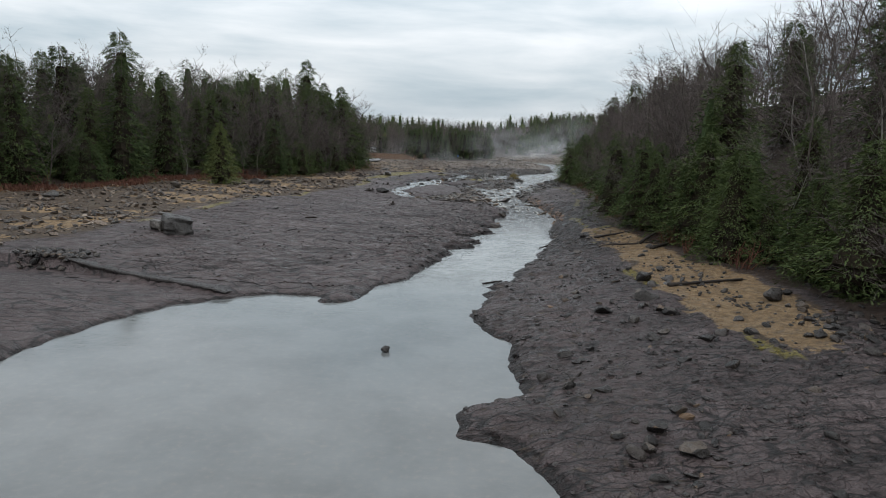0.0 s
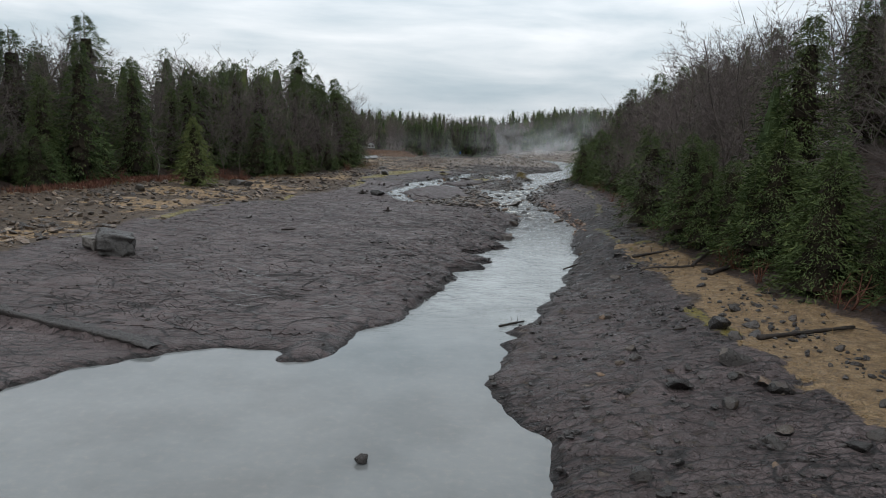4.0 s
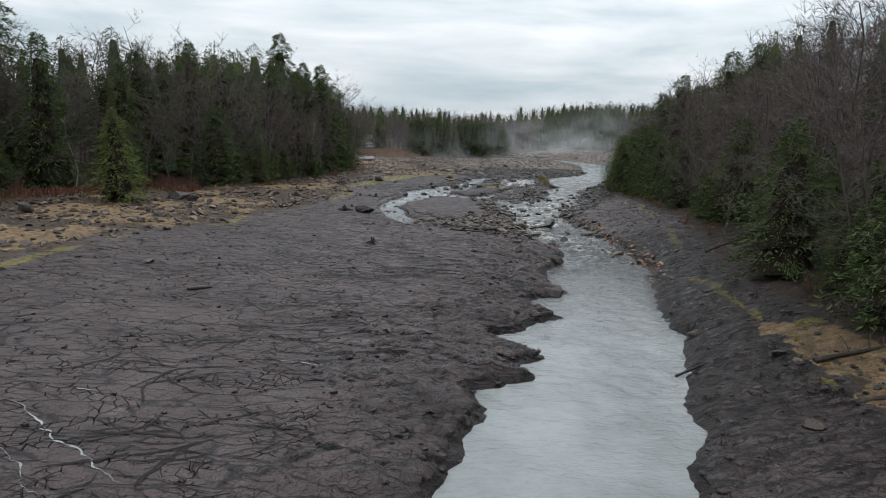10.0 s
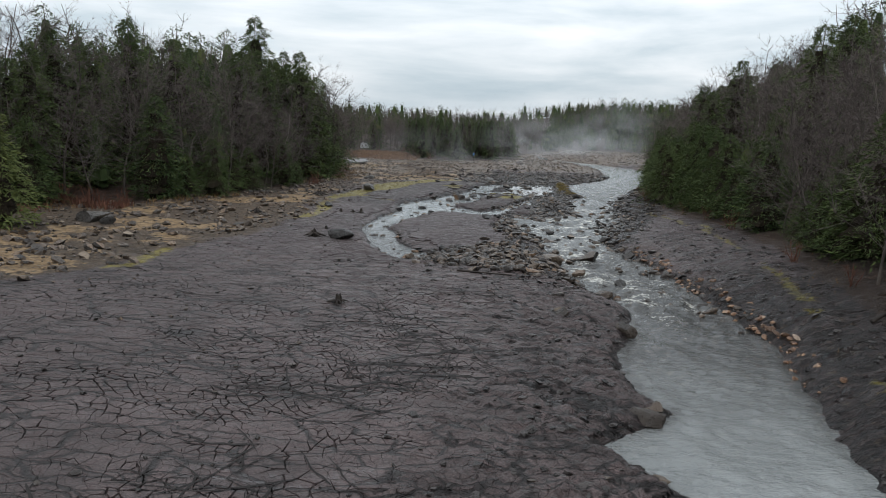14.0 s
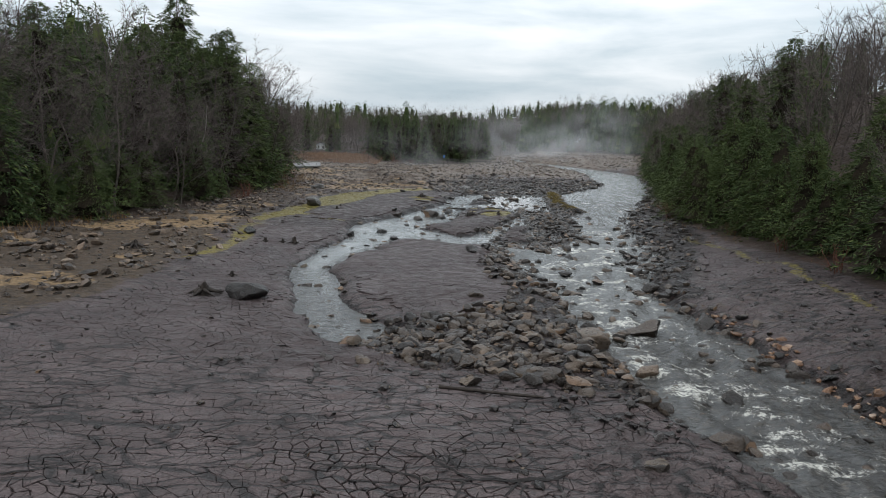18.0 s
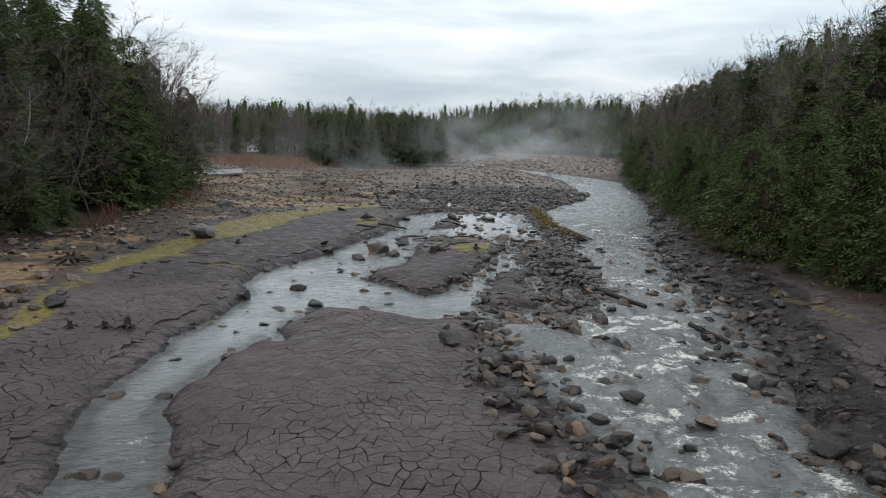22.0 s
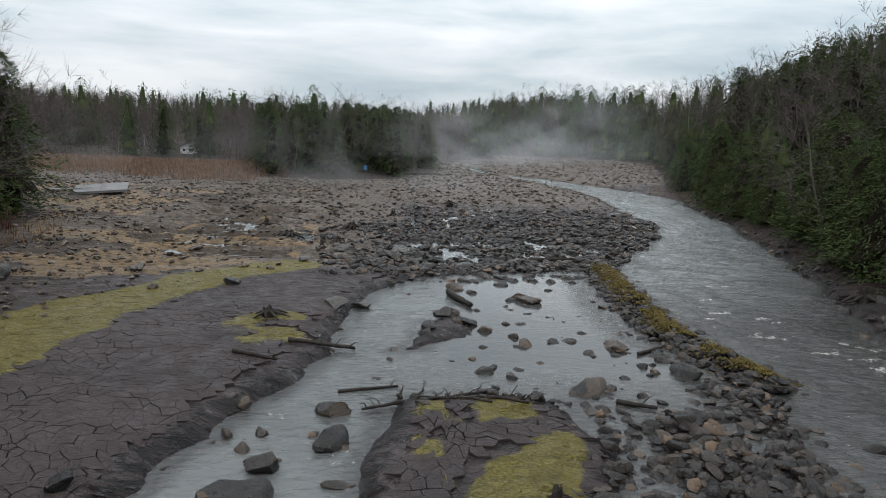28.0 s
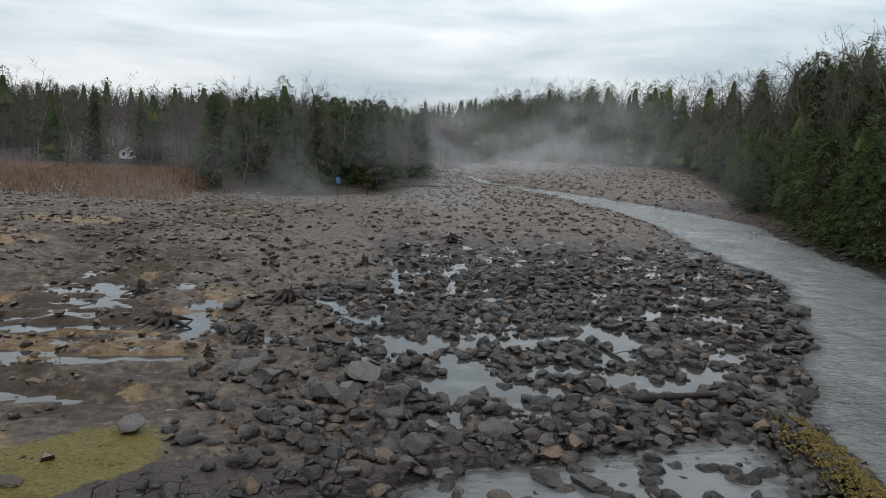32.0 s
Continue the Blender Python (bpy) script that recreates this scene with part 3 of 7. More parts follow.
def stone_material(name, stops):
    m, n, l, b = material(name, 0.5, 0.45)
    r = either_random(n, l)
    vec = place(n, l)
    col = ramp(n, l, r, stops)
    v = noise_of(n, l, vec, 6, 5, 0.65)
    col = mixed(n, l, 0.5, col, ramp(n, l, v, [(0.3, (0.25, 0.24, 0.23)), (0.7, (1.0, 0.97, 0.93))]), "MULTIPLY")
    col = mixed(n, l, calc(n, l, "MULTIPLY", ramp(n, l, noise_of(n, l, vec, 2.2, 4), [(0.5, (0, 0, 0)), (0.66, (1, 1, 1))]), 0.35), col, (0.045, 0.040, 0.037))
    l.new(col, b.inputs["Base Color"])
    w = n.new("ShaderNodeMapRange")
    w.inputs["From Min"].default_value, w.inputs["From Max"].default_value = 0.3, 0.7
    w.inputs["To Min"].default_value, w.inputs["To Max"].default_value = 0.12, 0.60
    l.new(v, w.inputs["Value"])
    l.new(w.outputs[0], b.inputs["Roughness"])
    bump(n, l, b, calc(n, l, "ADD", v, calc(n, l, "MULTIPLY", noise_of(n, l, vec, 24, 3), 0.4)), 0.9, 0.08)
    return m


def simple(name, stops, scale, rough=0.8, stretch=(1, 1, 1), depth=0.03, vary=0.35, spec=0.25):
    """Grain of a few colours, with a chance shade for each thing."""
    m, n, l, b = material(name, rough, spec)
    vec = coords(n, l, stretch)
    v = noise_of(n, l, vec, scale, 5, 0.6)
    col = ramp(n, l, v, stops)
    r = either_random(n, l)
    col = mixed(n, l, vary, col, ramp(n, l, r, [(0.0, (0.45, 0.45, 0.45)), (1.0, (1.35, 1.3, 1.2))]), "MULTIPLY")
    l.new(col, b.inputs["Base Color"])
    bump(n, l, b, v, 0.6, depth)
    return m


def foliage(name, dark, light, tree_light):
    """Needles: each spray a little different, each tree too."""
    m, n, l, b = material(name, 0.8, 0.12)
    g, o = n.new("ShaderNodeNewGeometry"), n.new("ShaderNodeObjectInfo")
    col = ramp(n, l, g.outputs["Random Per Island"], [(0.0, dark), (0.75, light), (1.0, tree_light)])
    col = mixed(n, l, calc(n, l, "MULTIPLY", o.outputs["Random"], 0.55), col, mixed(n, l, 0.5, tree_light, light))
    l.new(col, b.inputs["Base Color"])
    b.inputs["Transmission Weight"].default_value = 0.0
    return m


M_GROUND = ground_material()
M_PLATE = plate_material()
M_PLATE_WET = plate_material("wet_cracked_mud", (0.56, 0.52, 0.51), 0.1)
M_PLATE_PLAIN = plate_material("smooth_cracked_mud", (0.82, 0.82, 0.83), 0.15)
M_WATER = water_material()
M_STONE = stone_material("wet_cobble", [(0.0, (0.009, 0.0075, 0.007)), (0.4, (0.022, 0.018, 0.016)), (0.75, (0.052, 0.042, 0.036)), (0.93, (0.095, 0.072, 0.054)), (1.0, (0.17, 0.105, 0.06))])
M_STONE_TAN = stone_material("river_stone", [(0.0, (0.012, 0.009, 0.0075)), (0.4, (0.036, 0.027, 0.021)), (0.75, (0.095, 0.070, 0.052)), (0.92, (0.135, 0.102, 0.074)), (1.0, (0.19, 0.115, 0.068))])
M_BOULDER = stone_material("boulder_stone", [(0.0, (0.042, 0.038, 0.035)), (0.6, (0.075, 0.069, 0.063)), (1.0, (0.13, 0.118, 0.107))])
M_LUMP = stone_material("slumped_mud", [(0.0, (0.012, 0.010, 0.0095)), (0.6, (0.035, 0.029, 0.027)), (1.0, (0.065, 0.055, 0.052))])
M_CLOD = stone_material("earth_clod", [(0.0, (0.019, 0.014, 0.011)), (0.4, (0.062, 0.045, 0.033)), (0.75, (0.14, 0.102, 0.074)), (0.92, (0.20, 0.138, 0.092)), (1.0, (0.32, 0.26, 0.20))])
M_ORANGE = stone_material("rusty_stone", [(0.0, (0.07, 0.038, 0.022)), (0.4, (0.19, 0.098, 0.052)), (0.8, (0.34, 0.20, 0.115)), (1.0, (0.45, 0.34, 0.26))])
M_NEEDLE = foliage("hemlock_needles", (0.025, 0.041, 0.017), (0.050, 0.074, 0.027), (0.104, 0.124, 0.040))
M_TEAR_SHADE = simple("tear_shade", [(0.3, (0.009, 0.0075, 0.007)), (0.7, (0.020, 0.017, 0.016))], 9, 0.7, depth=0.02, vary=0.2, spec=0.2)
# dark brown that stands for dead twigs and the shade within a crown
M_INNER_SHADE = simple("inner_twig_shade", [(0.3, (0.014, 0.012, 0.009)), (0.7, (0.040, 0.032, 0.024))], 6, 0.95, vary=0.5, spec=0.05)
M_PINE = foliage("pine_needles", (0.06, 0.078, 0.026), (0.095, 0.115, 0.038), (0.13, 0.145, 0.05))
M_BARK = simple("bark", [(0.3, (0.035, 0.028, 0.024)), (0.7, (0.115, 0.098, 0.086))], 5, 0.9, (1, 1, 0.25), 0.03)
M_PALE = simple("pale_bark", [(0.35, (0.07, 0.065, 0.06)), (0.6, (0.24, 0.23, 0.21))], 4, 0.85, (1, 1, 0.6), 0.02)
M_TWIG = simple("bare_twigs", [(0.3, (0.067, 0.056, 0.054)), (0.7, (0.138, 0.117, 0.113))], 2, 0.9, vary=0.5, spec=0.1)
M_SHRUB = simple("russet_twigs", [(0.3, (0.075, 0.030, 0.022)), (0.7, (0.16, 0.075, 0.05))], 2, 0.9, vary=0.5)
M_SEDGE = simple("dead_sedge", [(0.3, (0.13, 0.075, 0.032)), (0.7, (0.25, 0.16, 0.075))], 2, 0.9, vary=0.5)
M_REED = simple("dead_reed", [(0.3, (0.135, 0.080, 0.050)), (0.7, (0.25, 0.16, 0.105))], 1.5, 0.9, vary=0.5)
M_ALGA = simple("dried_algae", [(0.3, (0.095, 0.078, 0.015)), (0.55, (0.205, 0.168, 0.033)), (0.75, (0.30, 0.25, 0.065))], 9, 0.9, depth=0.04, vary=0.4)
M_OCHRE = simple("ochre_algae", [(0.3, (0.050, 0.038, 0.012)), (0.55, (0.125, 0.094, 0.028)), (0.75, (0.20, 0.155, 0.055))], 7, 0.9, depth=0.06, vary=0.3)
M_DEAD = simple("waterlogged_wood", [(0.3, (0.011, 0.009, 0.0075)), (0.6, (0.034, 0.027, 0.023)), (0.8, (0.080, 0.066, 0.056))], 7, 0.7, (1, 1, 0.15), 0.04, spec=0.25)
M_PLANK = simple("weathered_plank", [(0.3, (0.16, 0.162, 0.165)), (0.7, (0.27, 0.272, 0.275))], 4, 0.7, (0.2, 2, 1), 0.01, 0.25)
M_WHITE = simple("white_siding", [(0.3, (0.66, 0.67, 0.68)), (0.7, (0.78, 0.79, 0.80))], 2, 0.6, depth=0.005, vary=0.1)
M_ROOF = simple("dark_shingle", [(0.3, (0.05, 0.05, 0.055)), (0.7, (0.10, 0.10, 0.105))], 6, 0.8, vary=0.2)
M_GLASS = simple("window_glass", [(0.3, (0.02, 0.025, 0.03)), (0.7, (0.035, 0.04, 0.045))], 1, 0.08, depth=0.0, vary=0.1, spec=0.6)
M_BLUE = simple("blue_enamel", [(0.3, (0.035, 0.10, 0.22)), (0.7, (0.05, 0.13, 0.27))], 2, 0.45, depth=0.003, vary=0.1)


def mist_haze_material():
    m = bpy.data.materials.new("mist_and_haze")
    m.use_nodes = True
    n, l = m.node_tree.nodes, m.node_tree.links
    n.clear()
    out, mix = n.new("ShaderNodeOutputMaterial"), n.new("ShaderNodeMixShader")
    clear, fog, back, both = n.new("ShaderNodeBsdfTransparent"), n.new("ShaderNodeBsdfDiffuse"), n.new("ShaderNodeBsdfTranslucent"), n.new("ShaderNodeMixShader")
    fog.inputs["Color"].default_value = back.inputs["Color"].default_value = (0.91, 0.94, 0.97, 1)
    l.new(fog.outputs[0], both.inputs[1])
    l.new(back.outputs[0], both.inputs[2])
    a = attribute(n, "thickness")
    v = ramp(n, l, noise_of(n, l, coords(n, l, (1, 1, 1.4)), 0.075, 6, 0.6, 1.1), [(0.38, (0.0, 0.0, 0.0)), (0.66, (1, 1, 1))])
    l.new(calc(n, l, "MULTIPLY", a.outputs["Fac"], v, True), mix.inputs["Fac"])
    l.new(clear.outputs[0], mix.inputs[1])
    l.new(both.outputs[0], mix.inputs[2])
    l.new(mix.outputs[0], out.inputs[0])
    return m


M_MIST_HAZE = mist_haze_material()

# ---- mesh builders ----


def solid(name, verts, faces, mats, smooth_shade=True, floats=None, slot=None, crisp=0.0):
    """A mesh from arrays; all its faces have the same number of corners."""
    verts, faces = np.asarray(verts, np.float32), np.asarray(faces, np.int32)
    me = bpy.data.meshes.new(name)
    k = faces.shape[1]
    me.vertices.add(len(verts))
    me.vertices.foreach_set("co", verts.ravel())
    me.loops.add(faces.size)
    me.loops.foreach_set("vertex_index", faces.ravel())
    me.polygons.add(len(faces))
    me.polygons.foreach_set("loop_start", np.arange(0, faces.size, k, dtype=np.int32))
    me.polygons.foreach_set("use_smooth", np.full(len(faces), smooth_shade))
    for m in mats if isinstance(mats, (list, tuple)) else [mats]:
        me.materials.append(m)
    if slot is not None:
        me.polygons.foreach_set("material_index", np.asarray(slot, np.int32))
    me.update(calc_edges=True)
    if crisp:
        me.set_sharp_from_angle(angle=radians(crisp))
    for key, values in (floats or {}).items():
        values = np.asarray(values, np.float32)
        a = me.attributes.new(key, "FLOAT_COLOR" if values.ndim == 2 else "FLOAT", "POINT")
        a.data.foreach_set("color" if values.ndim == 2 else "value", values.ravel())
    return me


def child(name, data, parent, label=""):
    ob = new(name, data)
    ob.parent = parent
    return tagged(ob, label)


def thing(name, label, category, at=(0, 0, 0), group="", kind="", turn=0.0, data=None):
    ob = new(name, data)
    ob.matrix_world = pose(*at, 0, 0, turn)
    return tagged(ob, label, category, group, kind)


def spread(base, faces, centres, turns, scales):
    """Many copies of a small mesh as one pair of arrays. turns: (m,3,3); scales: (m,3)."""
    m, n = len(centres), len(base)
    v = np.einsum("mij,mnj->mni", turns, base[None] * scales[:, None, :]) + centres[:, None, :]
    f = faces[None] + (np.arange(m) * n)[:, None, None]
    return v.reshape(-1, 3), f.reshape(-1, faces.shape[1])


def spins(rng, m, tilt=0.3):
    """Chance turns about z with a little tilt."""
    a, b, c = rng.uniform(0, 2 * np.pi, m), rng.normal(0, tilt, m), rng.normal(0, tilt, m)
    ca, sa, cb, sb, cc, sc = np.cos(a), np.sin(a), np.cos(b), np.sin(b), np.cos(c), np.sin(c)
    o, z = np.ones(m), np.zeros(m)
    rz = np.stack([ca, -sa, z, sa, ca, z, z, z, o], 1).reshape(-1, 3, 3)
    rx = np.stack([o, z, z, z, cb, -sb, z, sb, cb], 1).reshape(-1, 3, 3)
    ry = np.stack([cc, z, sc, z, o, z, -sc, z, cc], 1).reshape(-1, 3, 3)
    return rz @ rx @ ry


def ball(level):
    bm = bmesh.new()
    bmesh.ops.create_icosphere(bm, subdivisions=level, radius=1.0)
    v = np.array([p.co[:] for p in bm.verts])
    f = np.array([[q.index for q in p.verts] for p in bm.faces])
    bm.free()
    return v, f


def rock_shape(seed, level=2, lumps=0.28, facets=5):
    """A worn stone: a ball with chance flats and dents."""
    rng = np.random.default_rng(seed)
    v, f = ball(level)
    for _ in range(facets):
        n = rng.normal(size=3)
        n /= np.linalg.norm(n)
        cut = rng.uniform(0.45, 0.82)
        over = np.maximum(v @ n - cut, 0)
        v = v - over[:, None] * n * 0.96
    for s, a in ((1.3, lumps), (3.1, lumps * 0.35)):
        o = rng.uniform(0, 90, 3)
        v = v * (1 + a * np.array([noise.noise(Vector(p * s + o)) for p in v]))[:, None]
    return v, f


def block_shape(seed):
    """A blocky boulder with a flat top and worn corners."""
    v, f = ball(4)
    v = np.sign(v) * np.abs(v) ** 0.62
    v = v / np.abs(v).max(axis=1, keepdims=True) ** 0.6
    v = v @ np.array(Euler((0.08, -0.10, 0.3 * seed)).to_matrix()).T
    for s, a in ((0.9, 0.22), (2.6, 0.12), (6.0, 0.05)):
        v = v * (1 + a * np.array([noise.noise(Vector(p * s + seed)) for p in v]))[:, None]
    return v * 0.9, f


def tube(path, radii, sides):
    """Rings along a path, as quads, open at both ends."""
    path, radii = np.asarray(path, float), np.asarray(radii, float)
    t = np.gradient(path, axis=0)
    t /= np.linalg.norm(t, axis=1)[:, None] + 1e-9
    ref = np.where(np.abs(t[:, 2:3]) > 0.9, np.array([[1.0, 0, 0]]), np.array([[0, 0, 1.0]]))
    u = np.cross(ref, t)
    u /= np.linalg.norm(u, axis=1)[:, None] + 1e-9
    w = np.cross(t, u)
    a = np.arange(sides) * 2 * np.pi / sides
    ring = u[:, None] * np.cos(a)[None, :, None] + w[:, None] * np.sin(a)[None, :, None]
    v = (path[:, None] + ring * radii[:, None, None]).reshape(-1, 3)
    i, j = np.meshgrid(np.arange(len(path) - 1), np.arange(sides), indexing="ij")
    k = (j + 1) % sides
    f = np.stack([i * sides + j, i * sides + k, (i + 1) * sides + k, (i + 1) * sides + j], -1).reshape(-1, 4)
    return v, f


def join(pieces):
    vs, fs, n = [], [], 0
    for v, f in pieces:
        vs.append(v)
        fs.append(np.asarray(f) + n)
        n += len(v)
    return np.concatenate(vs), np.concatenate(fs)


def box(x0, x1, y0, y1, z0, z1, bevel=0.0):
    bm = bmesh.new()
    bmesh.ops.create_cube(bm, size=1.0, matrix=Matrix.Translation(((x0 + x1) / 2, (y0 + y1) / 2, (z0 + z1) / 2)) @ Matrix.Diagonal((x1 - x0, y1 - y0, z1 - z0, 1)))
    if bevel:
        bmesh.ops.bevel(bm, geom=bm.edges[:], offset=bevel, segments=1, affect="EDGES")
    return bm


def part(name, bm, mat, parent, label=""):
    me = bpy.data.meshes.new(name)
    bm.to_mesh(me)
    bm.free()
    me.materials.append(mat)
    return child(name, me, parent, label)

# ---- ground ----


def stretch(a, b, step, out_a, out_b, grow=1.18):
    """Even steps from a to b, then wider and wider ones out to the ends."""
    mid = list(np.arange(a, b + 1e-6, step))
    lo, hi, s = [], [], step
    p = a
    while p > out_a:
        s *= grow
        p -= s
        lo.append(p)
    p, s = mid[-1], step
    while p < out_b:
        s *= grow
        p += s
        hi.append(p)
    return np.array(lo[::-1] + mid + hi)


def sheet(xs, ys):
    gx, gy = np.meshgrid(xs, ys, indexing="ij")
    i, j = np.meshgrid(np.arange(len(xs) - 1), np.arange(len(ys) - 1), indexing="ij")
    k = i * len(ys) + j
    return gx.ravel(), gy.ravel(), np.stack([k, k + len(ys), k + len(ys) + 1, k + 1], -1).reshape(-1, 4)


TAN_EDGE = ([0, 40, 50, 61, 77, 87, 96, 106, 116, 130, 145, 160, 240], [-38, -32, -29.5, -25.5, -23.4, -19.8, -17.8, -15.3, -13.6, -13.8, -11.5, -4, -3])
SAND_RIGHT = [(13, 63), (16.4, 62), (18.6, 54), (18.6, 44), (19, 36), (16.4, 28), (14, 28), (12.9, 36), (12.6, 44), (13, 52)]
ALGA_BED = [(-14.6, 126.5), (-12.2, 137), (-10.7, 146), (-8.4, 152.8), (-6, 156.3), (-0.5, 161.3), (0.1, 159.6), (-4.8, 153.9), (-6.1, 148.8),
            (-7.3, 144.5), (-8.4, 141), (-11.2, 134.5), (-13.2, 126.5)]


def alga_at(x, y, g):
    bed = smooth(-0.5, 0.7, inside_of(ALGA_BED, x, y) + 0.45 + 0.7 * fbm(x / 2.5, y / 4, 3, 41))
    bed = bed * np.where(y < 138, 0.75, 1.0)
    edge = x - np.interp(y, *TAN_EDGE)
    strip = smooth(1.1, 0.2, np.abs(edge - 0.3 + 0.5 * fbm(x / 3, y / 3, 2, 45))) * smooth(-0.15, 0.3, fbm(x / 3, y / 6, 2, 42)) * smooth(55, 62, y) * smooth(135, 120, y)
    isle = smooth(0.3, 0.9, inside_of(ISLAND, x, y)) * smooth(135, 139, y + 1.4 * (x - 4)) * smooth(-0.4, 0.2, fbm(x / 1.2, y / 1.2, 3, 43))
    spot = smooth(2.2, 0.6, np.hypot((x + 0.6) / 1.4, (y - 148.5) / 1.5)) * smooth(0.05, 0.3, fbm(x / 1.2, y / 1.2, 2, 44)) + smooth(2.4, 0.8, np.hypot((x + 9.3) / 1.6, (y - 131) / 1.2)) * smooth(0, 0.3, fbm(x / 1.4, y / 0.8, 2, 46))
    rim = 0.62 * smooth(0.75, 0.1, np.abs(g["right_in"] + 2.7 + 0.5 * fbm(x / 3, y / 3, 2, 47))) * smooth(58, 66, y) * smooth(150, 130, y) * smooth(-0.4, 0.1, fbm(x / 4, y / 4, 2, 48))
    low = smooth(1.3, 0.2, np.abs(inside_of(SAND_RIGHT, x, y) + 0.4)) * smooth(0.1, 0.4, fbm(x / 2, y / 3, 2, 49)) * smooth(17.5, 15, x)
    return np.clip(bed + 0.62 * strip + isle + spot + 0.85 * rim + 0.6 * low, 0, 1)


def covers(x, y, g, st):
    d, right = g["d"], g["right"]
    woods = np.maximum(g["left_in"], g["right_in"])
    leaf = smooth(-2.2, 0.3, woods)
    edge = np.interp(y, *TAN_EDGE) - x
    tan = smooth(-0.8, 1.6, edge + 1.6 * fbm(x / 4, y / 4, 3, 51)) * (1 - right) * (0.85 - 0.45 * smooth(120, 160, y))
    tan = np.maximum(tan, smooth(-0.6, 0.9, inside_of(SAND_RIGHT, x, y) + 0.7 * fbm(x / 2, y / 2, 3, 52)))
    tan = np.maximum(tan, right * smooth(-6, -2, g["right_in"]) * smooth(125, 150, y) * 0.6 * smooth(-0.1, 0.4, fbm(x / 4, y / 4, 2, 53)))
    tan = np.maximum(tan, 0.75 * (1 - right) * smooth(150, 160, y) * smooth(202, 190, y) * smooth(4, -4, x) * smooth(0.05, 0.35, fbm(x / 5, y / 4, 3, 56)))
    tan = tan * (1 - leaf)
    sand = smooth(-0.8, 0.8, inside_of(SAND_RIGHT, x, y) + 0.8 * fbm(x / 1.5, y / 1.5, 3, 52))
    sand = np.maximum(sand, 0.66 * (1 - right) * (1 - leaf) * smooth(-0.5, 2.5, np.interp(y, *TAN_EDGE) - x + 5 * smooth(150, 165, y)) * smooth(203, 196, y) * smooth(0.02, 0.30, fbm(x / 4.5, y / 3.5, 4, 57)))
    brown = (1 - right) * smooth(148, 166, y + 0.4 * x) * smooth(0.4, 1.2, d) + right * smooth(9, 4, d) * 0.35
    brown = np.maximum(brown, smooth(205, 225, y))
    # ground under packed stones is darkened for the shadows in their gaps
    brown = brown * (1 - 0.85 * smooth(0.55, 0.9, st) * smooth(205, 180, y) * (1 - right))
    dark = 0.55 * smooth(0.55, 0.9, st) * smooth(205, 180, y) + 0.36 * smooth(7, 3.0, d + 1.5 * fbm(x / 3, y / 3, 3, 54)) * (1 - right) * smooth(44, 56, y) * smooth(98, 80, y) + right * np.interp(y, [50, 64, 86, 98], [0.38, 0.75, 0.75, 0.25]) * smooth(165, 135, y) + 0.45 * smooth(116, 132, y) * (1 - right) * smooth(166, 156, y) + 0.6 * smooth(0.5, 0.05, d) + 0.8 * rills(x, y, g)
    crack = (1 - np.clip(tan + leaf + brown, 0, 1)) * (0.5 + 0.5 * right)
    moss = alga_at(x, y, g)
    one = np.ones(len(x))
    return np.stack([tan, moss, leaf, sand], 1), np.stack([np.clip(dark, 0, 1), np.clip(brown, 0, 1), crack, one], 1)


def plated(x, y, g, st):
    """Where the mud has dried into plates."""
    d, right = g["d"], g["right"]
    flat = (1 - right) * smooth(0.5, 1.0, d) * smooth(41, 44, y + 2 * fbm(x / 4, y / 4, 2, 61)) * smooth(163, 156, y) * smooth(-0.5, 0.7, x - np.interp(y, *TAN_EDGE) - 1.5)
    rough = smooth(6.0, 3.0, d + 1.6 * fbm(x / 3, y / 3, 3, 54)) * smooth(44, 56, y) * smooth(90, 78, y)
    bank = right * smooth(2.0, 3.2, d) * smooth(94, 100, y) * smooth(134, 128, y) * smooth(-1.8, -3.0, g["right_in"])
    flat = np.maximum(flat, bank)
    isles = np.maximum(inside_of(ISLAND, x, y), inside_of(SMALL_ISLAND, x, y))
    flat = np.maximum(flat * (1 - 0.95 * rough), smooth(0.2, 0.6, isles))
    return flat * (1 - smooth(0.5, 0.75, st)) * (1 - smooth(0.35, 0.6, alga_at(x, y, g)))


xs = stretch(-29, 38, 0.34, -1400, 1400)
ys = np.concatenate([stretch(13, 188, 0.34, -260, 180)[:-1], stretch(190, 262, 0.65, 190, 1500)])
ys = np.unique(np.round(ys, 4))
gx, gy, gf = sheet(xs, ys)
gz, g_zone, g_st = heights(gx, gy)
g_cover, g_wear = covers(gx, gy, g_zone, g_st)
g_plate = plated(gx, gy, g_zone, g_st)
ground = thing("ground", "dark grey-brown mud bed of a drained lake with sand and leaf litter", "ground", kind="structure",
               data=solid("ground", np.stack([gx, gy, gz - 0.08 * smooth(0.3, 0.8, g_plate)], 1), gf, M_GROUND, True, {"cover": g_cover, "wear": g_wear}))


def ground_z(x, y):
    x, y = np.atleast_1d(np.asarray(x, float)), np.atleast_1d(np.asarray(y, float))
    return heights(x, y)[0]


